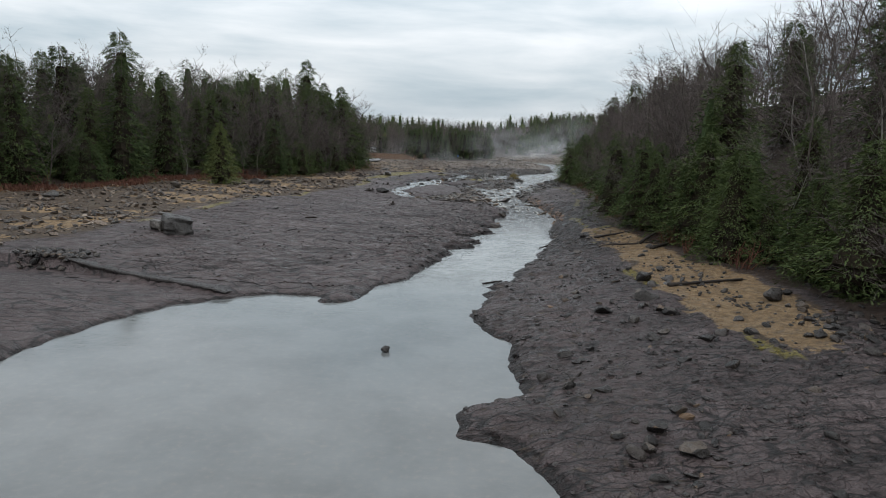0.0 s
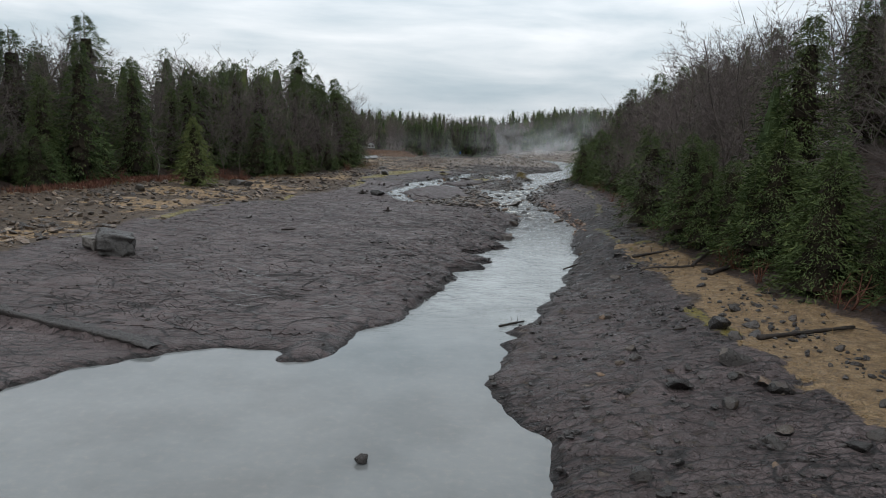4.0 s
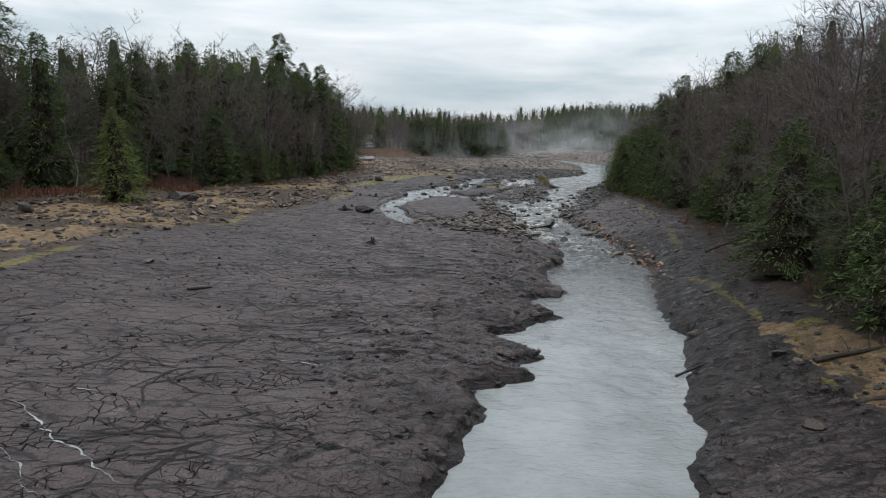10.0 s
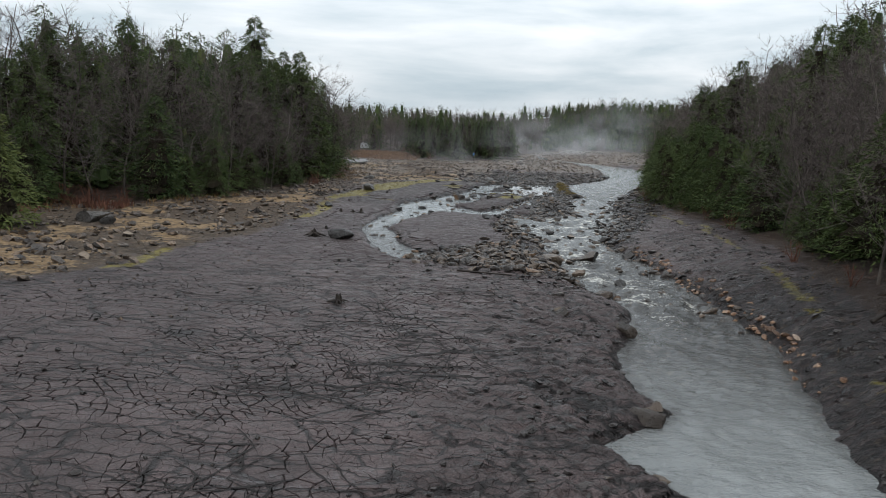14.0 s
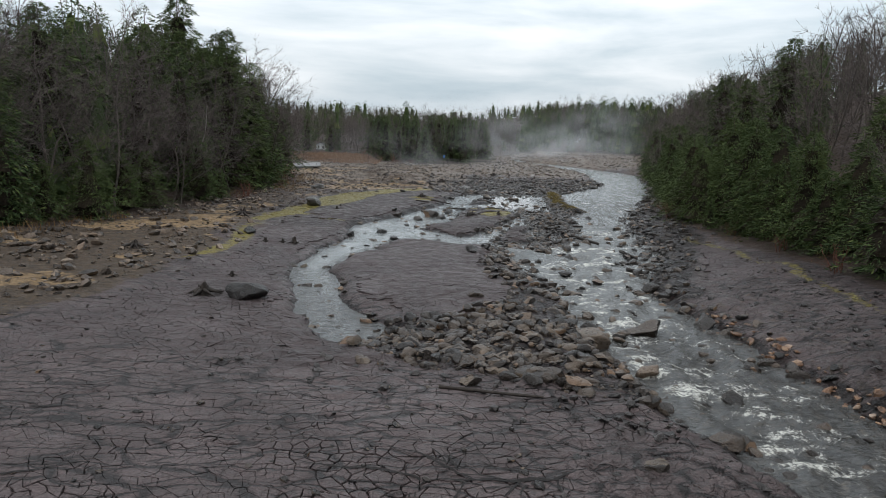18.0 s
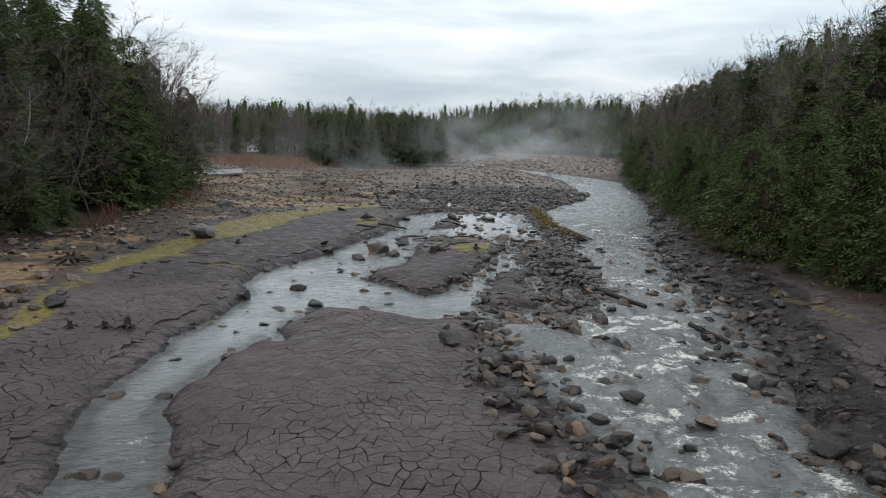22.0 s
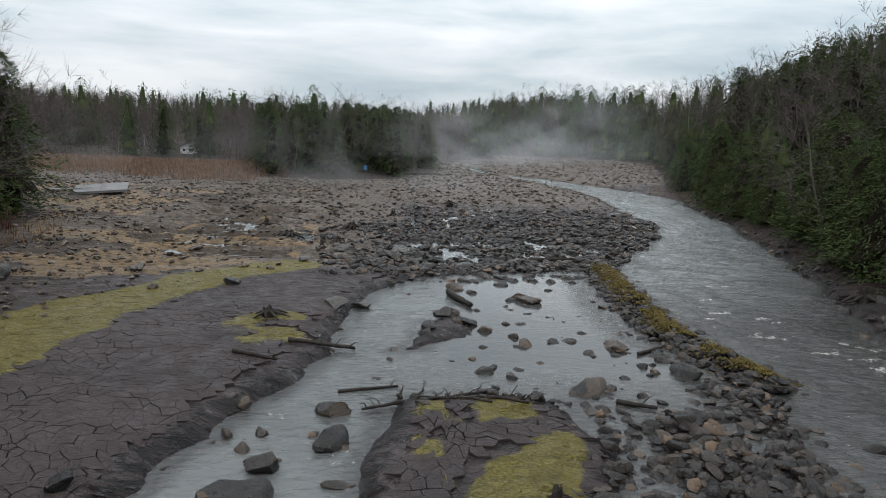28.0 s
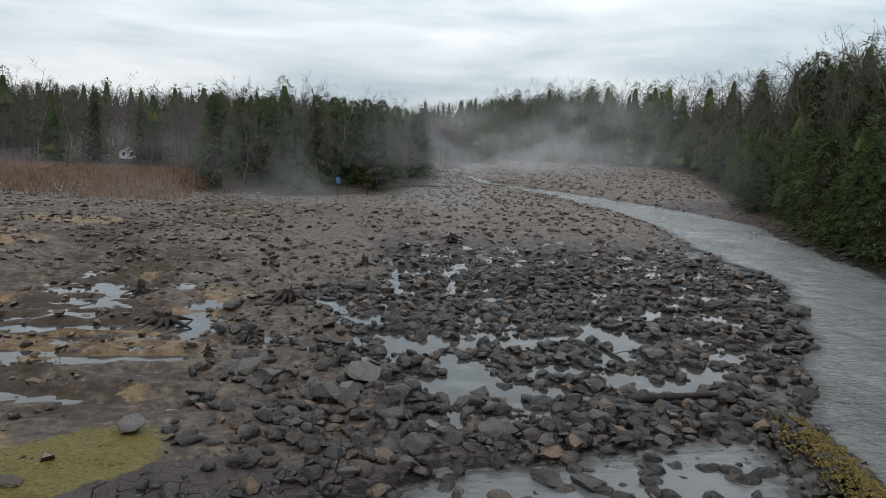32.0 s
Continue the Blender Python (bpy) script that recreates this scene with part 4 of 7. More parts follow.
def slump(name, label, x0, x1, y0, y1, step, mask_of, deep):
    """Churned mud in finer relief, dipping under the ground at its rim."""
    x, y, f = sheet(np.arange(x0, x1, step), np.arange(y0, y1, step))
    z, g, st = heights(x, y)
    m = mask_of(x, y, g, st)
    ridge = np.abs(fbm(x / 0.9 + 0.6 * fbm(x / 2, y / 2, 2, 63), y / 0.55, 4, 62, 0.6))
    lump = fbm(x / 0.42, y / 0.36, 3, 64)
    z = z - 0.05 + smooth(0.25, 0.6, m) * (0.05 + deep * (0.55 - ridge) + 0.05 * lump)
    f = f[(m > 0.22)[f].all(axis=1)]
    used = np.unique(f)
    renum = np.zeros(len(x), int)
    renum[used] = np.arange(len(used))
    cover, wear = covers(x[used], y[used], {k: v[used] for k, v in g.items()}, st[used])
    thing(name, label, "mud bank", kind="structure", data=solid(name, np.stack([x, y, z], 1)[used], renum[f], M_GROUND, True, {"cover": cover, "wear": wear}))


slump("slumped_bank", "dark churned mud slumping into the river", -9, 9, 44, 106, 0.13,
      lambda x, y, g, st: smooth(7.0, 3.0, g["d"] + 1.6 * fbm(x / 3, y / 3, 3, 54)) * smooth(44, 54, y) * smooth(94, 82, y) * (1 - g["right"]) * smooth(0.05, 0.5, g["d"]) * (1 - smooth(0.4, 0.7, st)), 0.20)
slump("steep_bank", "steep dark mud bank with furrows and lumps", 0, 20, 14, 112, 0.16,
      lambda x, y, g, st: g["right"] * smooth(0.05, 0.6, g["d"]) * smooth(-1.2, -2.6, g["right_in"]) * smooth(112, 104, y) * (1 - smooth(0.2, 0.6, inside_of(SAND_RIGHT, x, y))), 0.10)

# ---- water ----
wx, wy, wf = sheet(np.arange(-32, 46.1, 0.28), np.concatenate([np.arange(-60, 12, 3.0), np.arange(12, 200, 0.28), np.arange(200, 262, 1.2)]))
wz, w_zone, w_st = heights(wx, wy)
keep = (wz < 0.12)[wf].any(axis=1)
rapid = smooth(80, 89, wy) * smooth(139, 126, wy) * smooth(0.0, 1.2, inside_of(MAIN_WATER, wx, wy))
ripple = smooth(40, 60, wy) * smooth(0.2, 1.2, inside_of(MAIN_WATER, wx, wy))
stream = smooth(0, 1, inside_of(SIDE_STREAM, wx, wy)) * smooth(97, 100, wy) * smooth(6.5, 4, wx - 0.25 * (wy - 150)) * smooth(160, 152, wy)
bed_in = smooth(-2.0, -0.4, inside_of(SIDE_STREAM, wx, wy)) * smooth(96, 100, wy)
crest = np.abs(fbm(wx / 2.2 + 0.3 * fbm(wx, wy, 2, 74), wy / 0.95, 4, 71))
swell = fbm(wx / 0.9, wy / 1.4, 3, 72)
chop_pool = smooth(0.5, 1.5, inside_of(SIDE_STREAM, wx, wy)) * smooth(141, 146, wy) * smooth(4, 6.5, wx - 0.25 * (wy - 150))
foam = rapid * (0.22 + 0.04 * smooth(96, 108, wy) + 0.72 * smooth(0.20, 0.0, crest)) * (0.55 + 0.6 * smooth(-0.4, 0.4, fbm(wx / 2.2, wy / 4.5, 3, 73)))
foam += 0.35 * smooth(139, 146, wy) * smooth(160, 150, wy) * smooth(0.12, 0.0, crest) * smooth(0, 1.5, inside_of(MAIN_WATER, wx, wy))
foam += 0.55 * smooth(100, 112, wy) * smooth(175, 150, wy) * smooth(0.10, 0.0, crest) * smooth(0, 1.0, inside_of(MAIN_WATER, wx, wy)) * smooth(-0.3, 0.3, fbm(wx / 3, wy / 6, 2, 75))
foam += 0.46 * stream * smooth(0.13, 0.0, crest)
level = 0.17 * rapid * swell + 0.045 * ripple * swell + 0.035 * stream * swell
# not depth alone: set by reach, the pale body standing in for sky reflection
shallow = np.clip(smooth(-0.32, 0.0, wz) * smooth(60, 95, wy) * 0.7 + np.interp(wy, [64, 80, 97, 107, 140, 150, 160], [0, 0.95, 0.9, 0.66, 0.55, 0.6, 0.3]) + 0.12 * rapid + 0.40 * smooth(122, 142, wy) - 0.30 * smooth(160, 185, wy) - 0.24 * stream + 0.62 * smooth(58, 38, wy) + 0.5 * bed_in * smooth(120, 106, wy), 0, 1)
chop = np.clip(0.012 + 0.85 * smooth(40, 60, wy) * smooth(-2.5, -0.5, inside_of(MAIN_WATER, wx, wy)) + 0.5 * rapid + 0.55 * bed_in, 0, 1.2) * (1 - 0.93 * chop_pool) * (1 - 0.25 * smooth(118, 150, wy))
WATER_STEPS = (len(np.unique(wx)), len(np.unique(wy)))


def finer(a):
    """A grid of values with one more row between every two."""
    a = a.reshape(WATER_STEPS)
    b = np.empty((2 * a.shape[0] - 1, 2 * a.shape[1] - 1))
    b[::2, ::2] = a
    b[1::2, ::2] = (a[1:] + a[:-1]) / 2
    b[:, 1::2] = (b[:, :-1:2] + b[:, 2::2]) / 2
    return b.ravel()


keep = np.repeat(np.repeat(keep.reshape(WATER_STEPS[0] - 1, WATER_STEPS[1] - 1), 2, 0), 2, 1).ravel()
wx, wy, level, foam, shallow, chop = (finer(a) for a in (wx, wy, level, foam, shallow, chop))
i, j = np.meshgrid(np.arange(2 * WATER_STEPS[0] - 2), np.arange(2 * WATER_STEPS[1] - 2), indexing="ij")
k = (i * (2 * WATER_STEPS[1] - 1) + j).ravel()[keep]
wf = np.stack([k, k + 2 * WATER_STEPS[1] - 1, k + 2 * WATER_STEPS[1], k + 1], 1)
used = np.unique(wf)
renum = np.zeros(len(wx), int)
renum[used] = np.arange(len(used))
wx, wy, level, foam, shallow, chop = (a[used] for a in (wx, wy, level, foam, shallow, chop))
# small waves running down the channel
level = level + np.minimum(chop, 1.0) * (0.042 + 0.03 * smooth(58, 72, wy) * smooth(104, 92, wy)) * (fbm(wx / 0.60 + 0.4 * fbm(wx / 2, wy / 2, 2, 76), wy / 0.42, 3, 79, 0.6))
river = thing("river", "grey reflecting river with rippled pools and white rapids", "river", kind="structure",
              data=solid("river", np.stack([wx, wy, level], 1), renum[wf], M_WATER, True,
                         {"foam": foam, "shallow": shallow * 0.92, "chop": chop}))

# ---- forest ----
SPRAY_V = np.array([(0, -0.03, 0), (0.55, 0.15, 0.0), (1.0, -0.06, -0.10)])
SPRAY_F = np.array([(0, 1, 2)])


def frames_of(az, pitch, roll):
    """Turns whose x axis points along az, lowered by pitch and rolled."""
    ca, sa, cp, sp, cr, sr = np.cos(az), np.sin(az), np.cos(pitch), np.sin(pitch), np.cos(roll), np.sin(roll)
    x = np.stack([ca * cp, sa * cp, sp], 1)
    y0 = np.stack([-sa, ca, 0 * sa], 1)
    z0 = np.cross(x, y0)
    y = y0 * cr[:, None] + z0 * sr[:, None]
    return np.stack([x, y, np.cross(x, y)], 2)


def conifer(seed, tall, wide, boughs, sprays, size, bare=0.06, power=0.8, tiers=11, heart=0.80, broad=1.0):
    """Trunk and crown of a conifer: boughs of small flat sprays in uneven layers round a close heart with shade put
    into its colour.
    """
    rng = np.random.default_rng(seed)
    lean = rng.normal(0, 0.012, 2) * tall
    k = np.linspace(0, 1, 7)
    path = np.stack([lean[0] * k ** 2, lean[1] * k ** 2, tall * k * 0.985 - 0.6 * (1 - k)], 1)
    trunk = tube(path, 0.012 * tall * (1 - 0.93 * k) + 0.012, 6)

    def reach(h, az):
        # how far the boughs go out at a height and bearing
        lobe = 0.66 + 0.52 * value_noise(az * 1.25 + 3 * np.sin(h), h * 0.75, seed) + 0.16 * np.sin(h * 6.2 * 8 / tall + seed)
        return wide * np.maximum(1 - h / tall, 0.0) ** power * lobe * smooth(-0.05, 0.16, h / tall) + 0.10

    u = (np.arange(boughs) + rng.uniform(0, 1, boughs)) / boughs
    h = tall * (bare + (0.985 - bare) * u ** 0.80)
    az = (np.arange(boughs) * 2.39996 + rng.uniform(-0.5, 0.5, boughs)) % (2 * np.pi)
    length = reach(h, az) * rng.choice([0.62, 0.85, 1.0, 1.18], boughs) * rng.uniform(0.9, 1.1, boughs)
    s = np.sqrt(np.linspace(0.12, 1.0, sprays))[None, :] * rng.uniform(0.9, 1.05, (boughs, sprays))
    r = length[:, None] * s
    rise = rng.uniform(0.05, 0.30, boughs)[:, None]
    droop = rng.uniform(0.16, 0.42, boughs)[:, None]
    z = h[:, None] + length[:, None] * (rise * s - (droop + rise) * s * s) + rng.normal(0, 0.05, r.shape)
    fan = rng.normal(0, 0.17, r.shape) * (0.6 + 0.4 * s) + 0.12 / np.maximum(r, 0.3) * rng.normal(0, 1, r.shape)
    a = az[:, None] + fan
    hk = (h / tall)[:, None] ** 2
    c = np.stack([np.cos(a) * r + lean[0] * hk, np.sin(a) * r + lean[1] * hk, z], -1).reshape(-1, 3)
    m = len(c)
    turn = frames_of((a + rng.normal(0, 0.50, r.shape)).ravel(), rng.normal(-0.12, 0.38, m), rng.normal(0, 0.7, m))
    grow = (size * (0.6 + 0.7 * rng.uniform(0, 1, r.shape)) * (1.05 - (0.5 if broad == 1 else 0.62) * (h / tall)[:, None] ** 1.3)).ravel()
    # the leader
    n = 12 if boughs > 80 else 4
    c = np.concatenate([c, np.stack([np.full(n, lean[0]), np.full(n, lean[1]), tall * np.linspace(0.955, 1.0, n)], 1)])
    turn = np.concatenate([turn, frames_of(rng.uniform(0, 6.28, n), rng.uniform(0.2, 1.2, n), rng.normal(0, 0.5, n))])
    grow = np.concatenate([grow, np.full(n, (0.5 if broad == 1 else 0.3) * size + 0.08)])
    vs, fs = spread(SPRAY_V, SPRAY_F, c, turn, np.stack([grow, grow * broad, grow], 1))
    vs, fs, count = [vs], [fs], len(vs)
    # the heart: ragged drooping skirts, one above another, dark brown for inner shade
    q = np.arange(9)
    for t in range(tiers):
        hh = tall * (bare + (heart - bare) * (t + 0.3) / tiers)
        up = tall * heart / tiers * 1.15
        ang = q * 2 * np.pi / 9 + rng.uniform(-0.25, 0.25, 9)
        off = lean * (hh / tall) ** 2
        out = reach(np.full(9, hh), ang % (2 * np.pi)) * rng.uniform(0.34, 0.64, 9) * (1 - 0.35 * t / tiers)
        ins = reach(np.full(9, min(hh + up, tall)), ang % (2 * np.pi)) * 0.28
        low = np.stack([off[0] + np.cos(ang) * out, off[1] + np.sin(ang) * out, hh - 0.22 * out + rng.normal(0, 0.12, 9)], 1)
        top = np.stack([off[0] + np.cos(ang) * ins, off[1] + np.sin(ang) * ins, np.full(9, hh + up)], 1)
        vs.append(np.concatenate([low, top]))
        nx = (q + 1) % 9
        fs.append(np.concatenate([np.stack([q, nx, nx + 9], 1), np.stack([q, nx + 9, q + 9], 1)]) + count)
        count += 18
    # detailed trees' hearts take the dark inner-shade colour, crowds' hearts the needles
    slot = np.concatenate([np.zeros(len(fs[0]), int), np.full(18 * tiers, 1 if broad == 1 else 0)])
    return trunk, (np.concatenate(vs), np.concatenate(fs), slot)


def limbs_mesh(segs, sides):
    """Tapered limbs from rows of start, end and two radii."""
    segs = np.array(segs)
    a, b, ra, rb = segs[:, 0:3], segs[:, 3:6], segs[:, 6], segs[:, 7]
    t = b - a
    t /= np.linalg.norm(t, axis=1)[:, None] + 1e-9
    ref = np.where(np.abs(t[:, 2:3]) > 0.8, np.array([[1.0, 0, 0]]), np.array([[0, 0, 1.0]]))
    u = np.cross(ref, t)
    u /= np.linalg.norm(u, axis=1)[:, None] + 1e-9
    w = np.cross(t, u)
    q = np.arange(sides) * 2 * np.pi / sides
    ring = u[:, None] * np.cos(q)[None, :, None] + w[:, None] * np.sin(q)[None, :, None]
    v = np.concatenate([a[:, None] + ring * ra[:, None, None], b[:, None] + ring * rb[:, None, None]], 1).reshape(-1, 3)
    j = np.arange(sides)
    f = np.stack([j, (j + 1) % sides, sides + (j + 1) % sides, sides + j], 1)
    f = f[None] + (np.arange(len(segs)) * 2 * sides)[:, None, None]
    return v, f.reshape(-1, 4)


def ribbons(segs):
    """Far twigs as single narrow faces."""
    segs = np.array(segs)
    a, b, ra, rb = segs[:, 0:3], segs[:, 3:6], segs[:, 6:7], segs[:, 7:8]
    r = np.random.default_rng(len(segs))
    u = np.cross(b - a, r.normal(size=a.shape))
    u /= np.linalg.norm(u, axis=1)[:, None] + 1e-9
    v = np.stack([a - u * ra, a + u * ra, b + u * rb, b - u * rb], 1).reshape(-1, 3)
    return v, np.arange(len(v)).reshape(-1, 4)


def bare_tree(seed, tall, wide, limbs, branches, twigs, first=0.28, stems=1, thin=1.0, cheap_form=False):
    """Trunk with limbs, and a crown of branches and twigs, leafless."""
    rng = np.random.default_rng(seed)
    wood, fine = [], []

    def turned(d, angle):
        p = rng.normal(size=3)
        p -= d * (p @ d)
        p /= np.linalg.norm(p) + 1e-9
        v = d * math.cos(angle) + p * math.sin(angle)
        return v / np.linalg.norm(v)

    def grow(p, d, length, r, steps, up, out):
        pts = [np.array(p)]
        for i in range(steps):
            d = d + rng.normal(0, 0.13, 3) + np.array([0, 0, up])
            d = d / np.linalg.norm(d)
            q = pts[-1] + d * length / steps
            out.append([*pts[-1], *q, r * (1 - 0.75 * i / steps), r * (1 - 0.75 * (i + 1) / steps)])
            pts.append(q)
        return pts, d

    for s in range(stems):
        d0 = np.array([rng.normal(0, 0.05 + 0.16 * (stems > 1)), rng.normal(0, 0.05 + 0.16 * (stems > 1)), 1.0])
        pts, _ = grow((rng.normal(0, 0.1) * (stems > 1), rng.normal(0, 0.1) * (stems > 1), -0.4), d0 / np.linalg.norm(d0), tall * 0.92, 0.0085 * tall * thin, 7, 0.06, wood)
        pts = np.array(pts)
        for i in range(limbs):
            k = first + (0.97 - first) * (i + rng.uniform()) / limbs
            f = k * (len(pts) - 1)
            j = min(int(f), len(pts) - 2)
            p = pts[j] + (pts[j + 1] - pts[j]) * (f - j)
            a = i * 2.4 + rng.uniform(-0.6, 0.6)
            el = rng.uniform(0.15, 0.85)
            d = np.array([math.cos(a) * math.cos(el), math.sin(a) * math.cos(el), math.sin(el)])
            ll = wide * (1.15 - 0.75 * k) * rng.uniform(0.7, 1.15)
            lp, ld = grow(p, d, ll, 0.0023 * tall * thin * (1.2 - 0.7 * k), 3, 0.05, wood)
            for b in range(branches):
                w = rng.uniform(0.25, 1.0) * 3
                j2 = min(int(w), 2)
                bp = lp[j2] + (lp[j2 + 1] - lp[j2]) * (w - j2)
                bl = ll * rng.uniform(0.3, 0.55)
                bpts, bd = grow(bp, turned(ld, rng.uniform(0.4, 0.95)), bl, (0.0018 if cheap_form else 0.0010) * tall * thin, 2, 0.03, fine)
                for t in range(twigs):
                    tp = bpts[rng.integers(0, 3)] if t else bpts[-1]
                    grow(tp, turned(bd, rng.uniform(0.2, 0.8)), bl * rng.uniform(0.35, 0.7), (0.0012 if cheap_form else 0.0007) * tall * thin, 1, 0.03, fine)
    return (limbs_mesh(wood, 3), ribbons(fine)) if cheap_form else (limbs_mesh(wood, 5), ribbons(fine))


def tree_kind(name, label, category, trunk, crown, bark, leaf, tris=True):
    """One tree with its two parts, kept far below the ground as the master copy."""
    root = thing(name, label, category)
    child("trunk", solid("trunk", trunk[0], trunk[1], bark), root)
    if len(crown) == 3:
        child("crown", solid("crown", crown[0], crown[1], [leaf, M_INNER_SHADE], False, slot=crown[2]), root)
    else:
        child("crown", solid("crown", crown[0], crown[1], leaf, False), root)
    return root


L_HEM = "dark green hemlock with drooping boughs down to the ground"
L_TALL = "tall dark green conifer standing in the shore forest"
L_PINE = "yellow-green young pine at the edge of the woods"
L_BARE = "leafless grey-brown hardwood tree with fine twigs"
L_PALE = "leafless tree with pale grey bark"
L_SHRUB = "leafless russet shrub with many thin stems"
kinds = {
    "hem": [tree_kind("hemlock_tree", L_HEM, "tree", *conifer(100 + i, 8.0, 3.0 + 0.25 * i, 170, 46, 0.36, 0.0, 0.60, 10), M_BARK, M_NEEDLE) for i in range(4)],
    "tall": [tree_kind("conifer_tree", L_TALL, "tree", *conifer(120 + i, 13.0, 3.3 + 0.35 * i, 200, 40, 0.50, 0.02, 0.60, 13), M_BARK, M_NEEDLE) for i in range(4)],
    "pine": [tree_kind("young_pine", L_PINE, "tree", *conifer(140, 8.0, 2.9, 150, 40, 0.42, 0.03, 0.72, 9), M_BARK, M_PINE)],
    "bare": [tree_kind("bare_tree", L_BARE, "tree", *bare_tree(200 + i, 11.0, 4.0 + 0.3 * i, 19, 7, 12, 0.16), M_BARK, M_TWIG) for i in range(5)],
    "pale": [tree_kind("birch_tree", L_PALE, "tree", *bare_tree(230 + i, 10.0, 3.6, 12, 6, 5, 0.28), M_PALE, M_TWIG) for i in range(2)],
    "shrub": [tree_kind("shrub", L_SHRUB, "shrub", *bare_tree(250 + i, 2.2, 1.1, 3, 3, 3, 0.1, 6, 2.2), M_SHRUB, M_SHRUB) for i in range(3)],
}
made = {k: 0 for k in kinds}
GROUPS = {"hem": "hemlocks along the shore", "tall": "conifers of the forest", "pine": "", "bare": "leafless trees of the forest", "pale": "pale-barked trees of the forest", "shrub": "shrubs at the forest edge"}


def plant(kind, x, y, tall, rng, wide=1.0):
    master = kinds[kind][made[kind] % len(kinds[kind])]
    base = {"hem": 8.0, "tall": 13.0, "pine": 8.0, "bare": 11.0, "pale": 10.0, "shrub": 2.2}[kind]
    k = tall / base
    m = pose(x, y, float(ground_z(x, y)[0]) - 0.05, rng.normal(0, 1.5), rng.normal(0, 1.5), rng.uniform(0, 360))
    if made[kind] < len(kinds[kind]):
        ob = master
    else:
        ob = copy_thing(master, Matrix())
    made[kind] += 1
    ob.matrix_basis = m @ Matrix.Diagonal((k * wide, k * wide, k, 1))
    if GROUPS[kind]:
        ob["group"] = GROUPS[kind]


rng = np.random.default_rng(7)
cell = 3.2
tx, ty = np.meshgrid(np.arange(-130, 130, cell), np.arange(-40, 345, cell))
tx, ty = tx.ravel() + rng.uniform(-1.5, 1.5, tx.size), ty.ravel() + rng.uniform(-1.5, 1.5, ty.size)
t_left, t_right = inside_of(LEFT_WOODS, tx, ty), inside_of(RIGHT_WOODS, tx, ty)
t_in = np.maximum(t_left, t_right)
ok = (t_in > 0.4) & (t_in < np.where(ty < 20, 12, 30)) & (ty > -20) & ~((ty > 230) & (ty < 256) & (np.abs(tx + 25.3) < 4.2))
tx, ty, t_left, t_right, t_in = tx[ok], ty[ok], t_left[ok], t_right[ok], t_in[ok]
clump = fbm(tx / 9, ty / 9, 3, 81)
chance = rng.uniform(0, 1, len(tx))
is_right = t_right > t_left
point = (ty > 203) & (ty < 250) & (tx > -13) & ~is_right
con = np.where(is_right, np.where(t_in < 6, np.where((ty > 62) & (ty < 112), 0.42, 0.74), np.where(t_in < 16, 0.10, 0.08)), np.where(t_in < 6, np.where(ty > 112, 0.40, 0.50), 0.30)) + np.where(is_right & (t_in > 6), 0.18, 0.40) * clump
con = np.where(~is_right & (ty > 232) & ~point, con - 0.32, con)
con = np.where(point, 0.55, con)
con = np.where(is_right & (ty > 175), con + 0.25, con)
is_con = chance < con
order = np.argsort(t_in + 0.02 * np.maximum(ty - 60, 0))
quota = {"hem": 70, "tall": 140, "bare": 190, "pale": 30}
rest = []
for i in order:
    x, y, inn = tx[i], ty[i], t_in[i]
    seen = (y > (24 if is_right[i] else 55)) and y < 245
    if is_con[i]:
        kind = "hem" if inn < 6.5 and not point[i] and (is_right[i] or chance[i] < 0.36) else "tall"
    else:
        kind = "pale" if (chance[i] * 97) % 1 < 0.11 else "bare"
    tall = {"hem": rng.uniform(4.6, 8.6), "tall": rng.uniform(9.0, 13.6), "bare": rng.uniform(9.5, 13.5) * (1.06 if inn > 6 else 1.0), "pale": rng.uniform(8, 11.5)}[kind]
    if not is_right[i] and y < 200:
        tall *= 1.30 if y > 145 else 1.18 if y > 100 else 1.26
    if is_right[i] and y < 62 and inn > 5:
        tall *= 1.2
    if inn < 3 and kind in ("bare", "pale"):
        tall *= 0.88
    if point[i] or (y > 200 and not is_right[i]):
        tall *= rng.uniform(0.62, 0.95)
    if kind == "tall" and rng.uniform() < 0.08 and inn > 8:
        tall *= 1.22
    if is_right[i] and y > 135 and kind == "tall":
        tall *= 0.9
    if point[i] and kind == "tall":
        tall = min(tall, 9.2)
    if seen and quota[kind] > 0:
        quota[kind] -= 1
        plant(kind, x, y, tall, rng, rng.uniform(0.85, 1.15))
    else:
        rest.append((x, y, tall, 0 if kind in ("hem", "tall") else 1))
plant("pine", -30.9, 98.4, 8.4, rng)
plant("bare", 21.6, 31.5, 8.6, rng, 1.35)
plant("bare", 21.8, 36.5, 9.2, rng, 1.3)
for edge, y0, y1, gap in ((RIGHT_WOODS, 26, 235, 2.1), (LEFT_WOODS, 60, 185, 3.4)):
    # a skirt of low hemlocks closes the edge of the woods
    pts = np.array([q for q in edge if -20 < q[1] < 320])
    run = np.concatenate([[0], np.cumsum(np.hypot(*np.diff(pts, axis=0).T))])
    for a in np.arange(0, run[-1], gap):
        x, y = np.interp(a, run, pts[:, 0]) + rng.normal(0, 0.6), np.interp(a, run, pts[:, 1]) + rng.normal(0, 0.6)
        x += (1.9 if edge is RIGHT_WOODS else -1.5)
        if y0 < y < y1 and rng.uniform() < (0.40 if edge is RIGHT_WOODS and 60 < y < 110 else 0.7):
            plant("hem", x, y, rng.uniform(2.6, 6.4), rng, rng.uniform(0.8, 1.15))
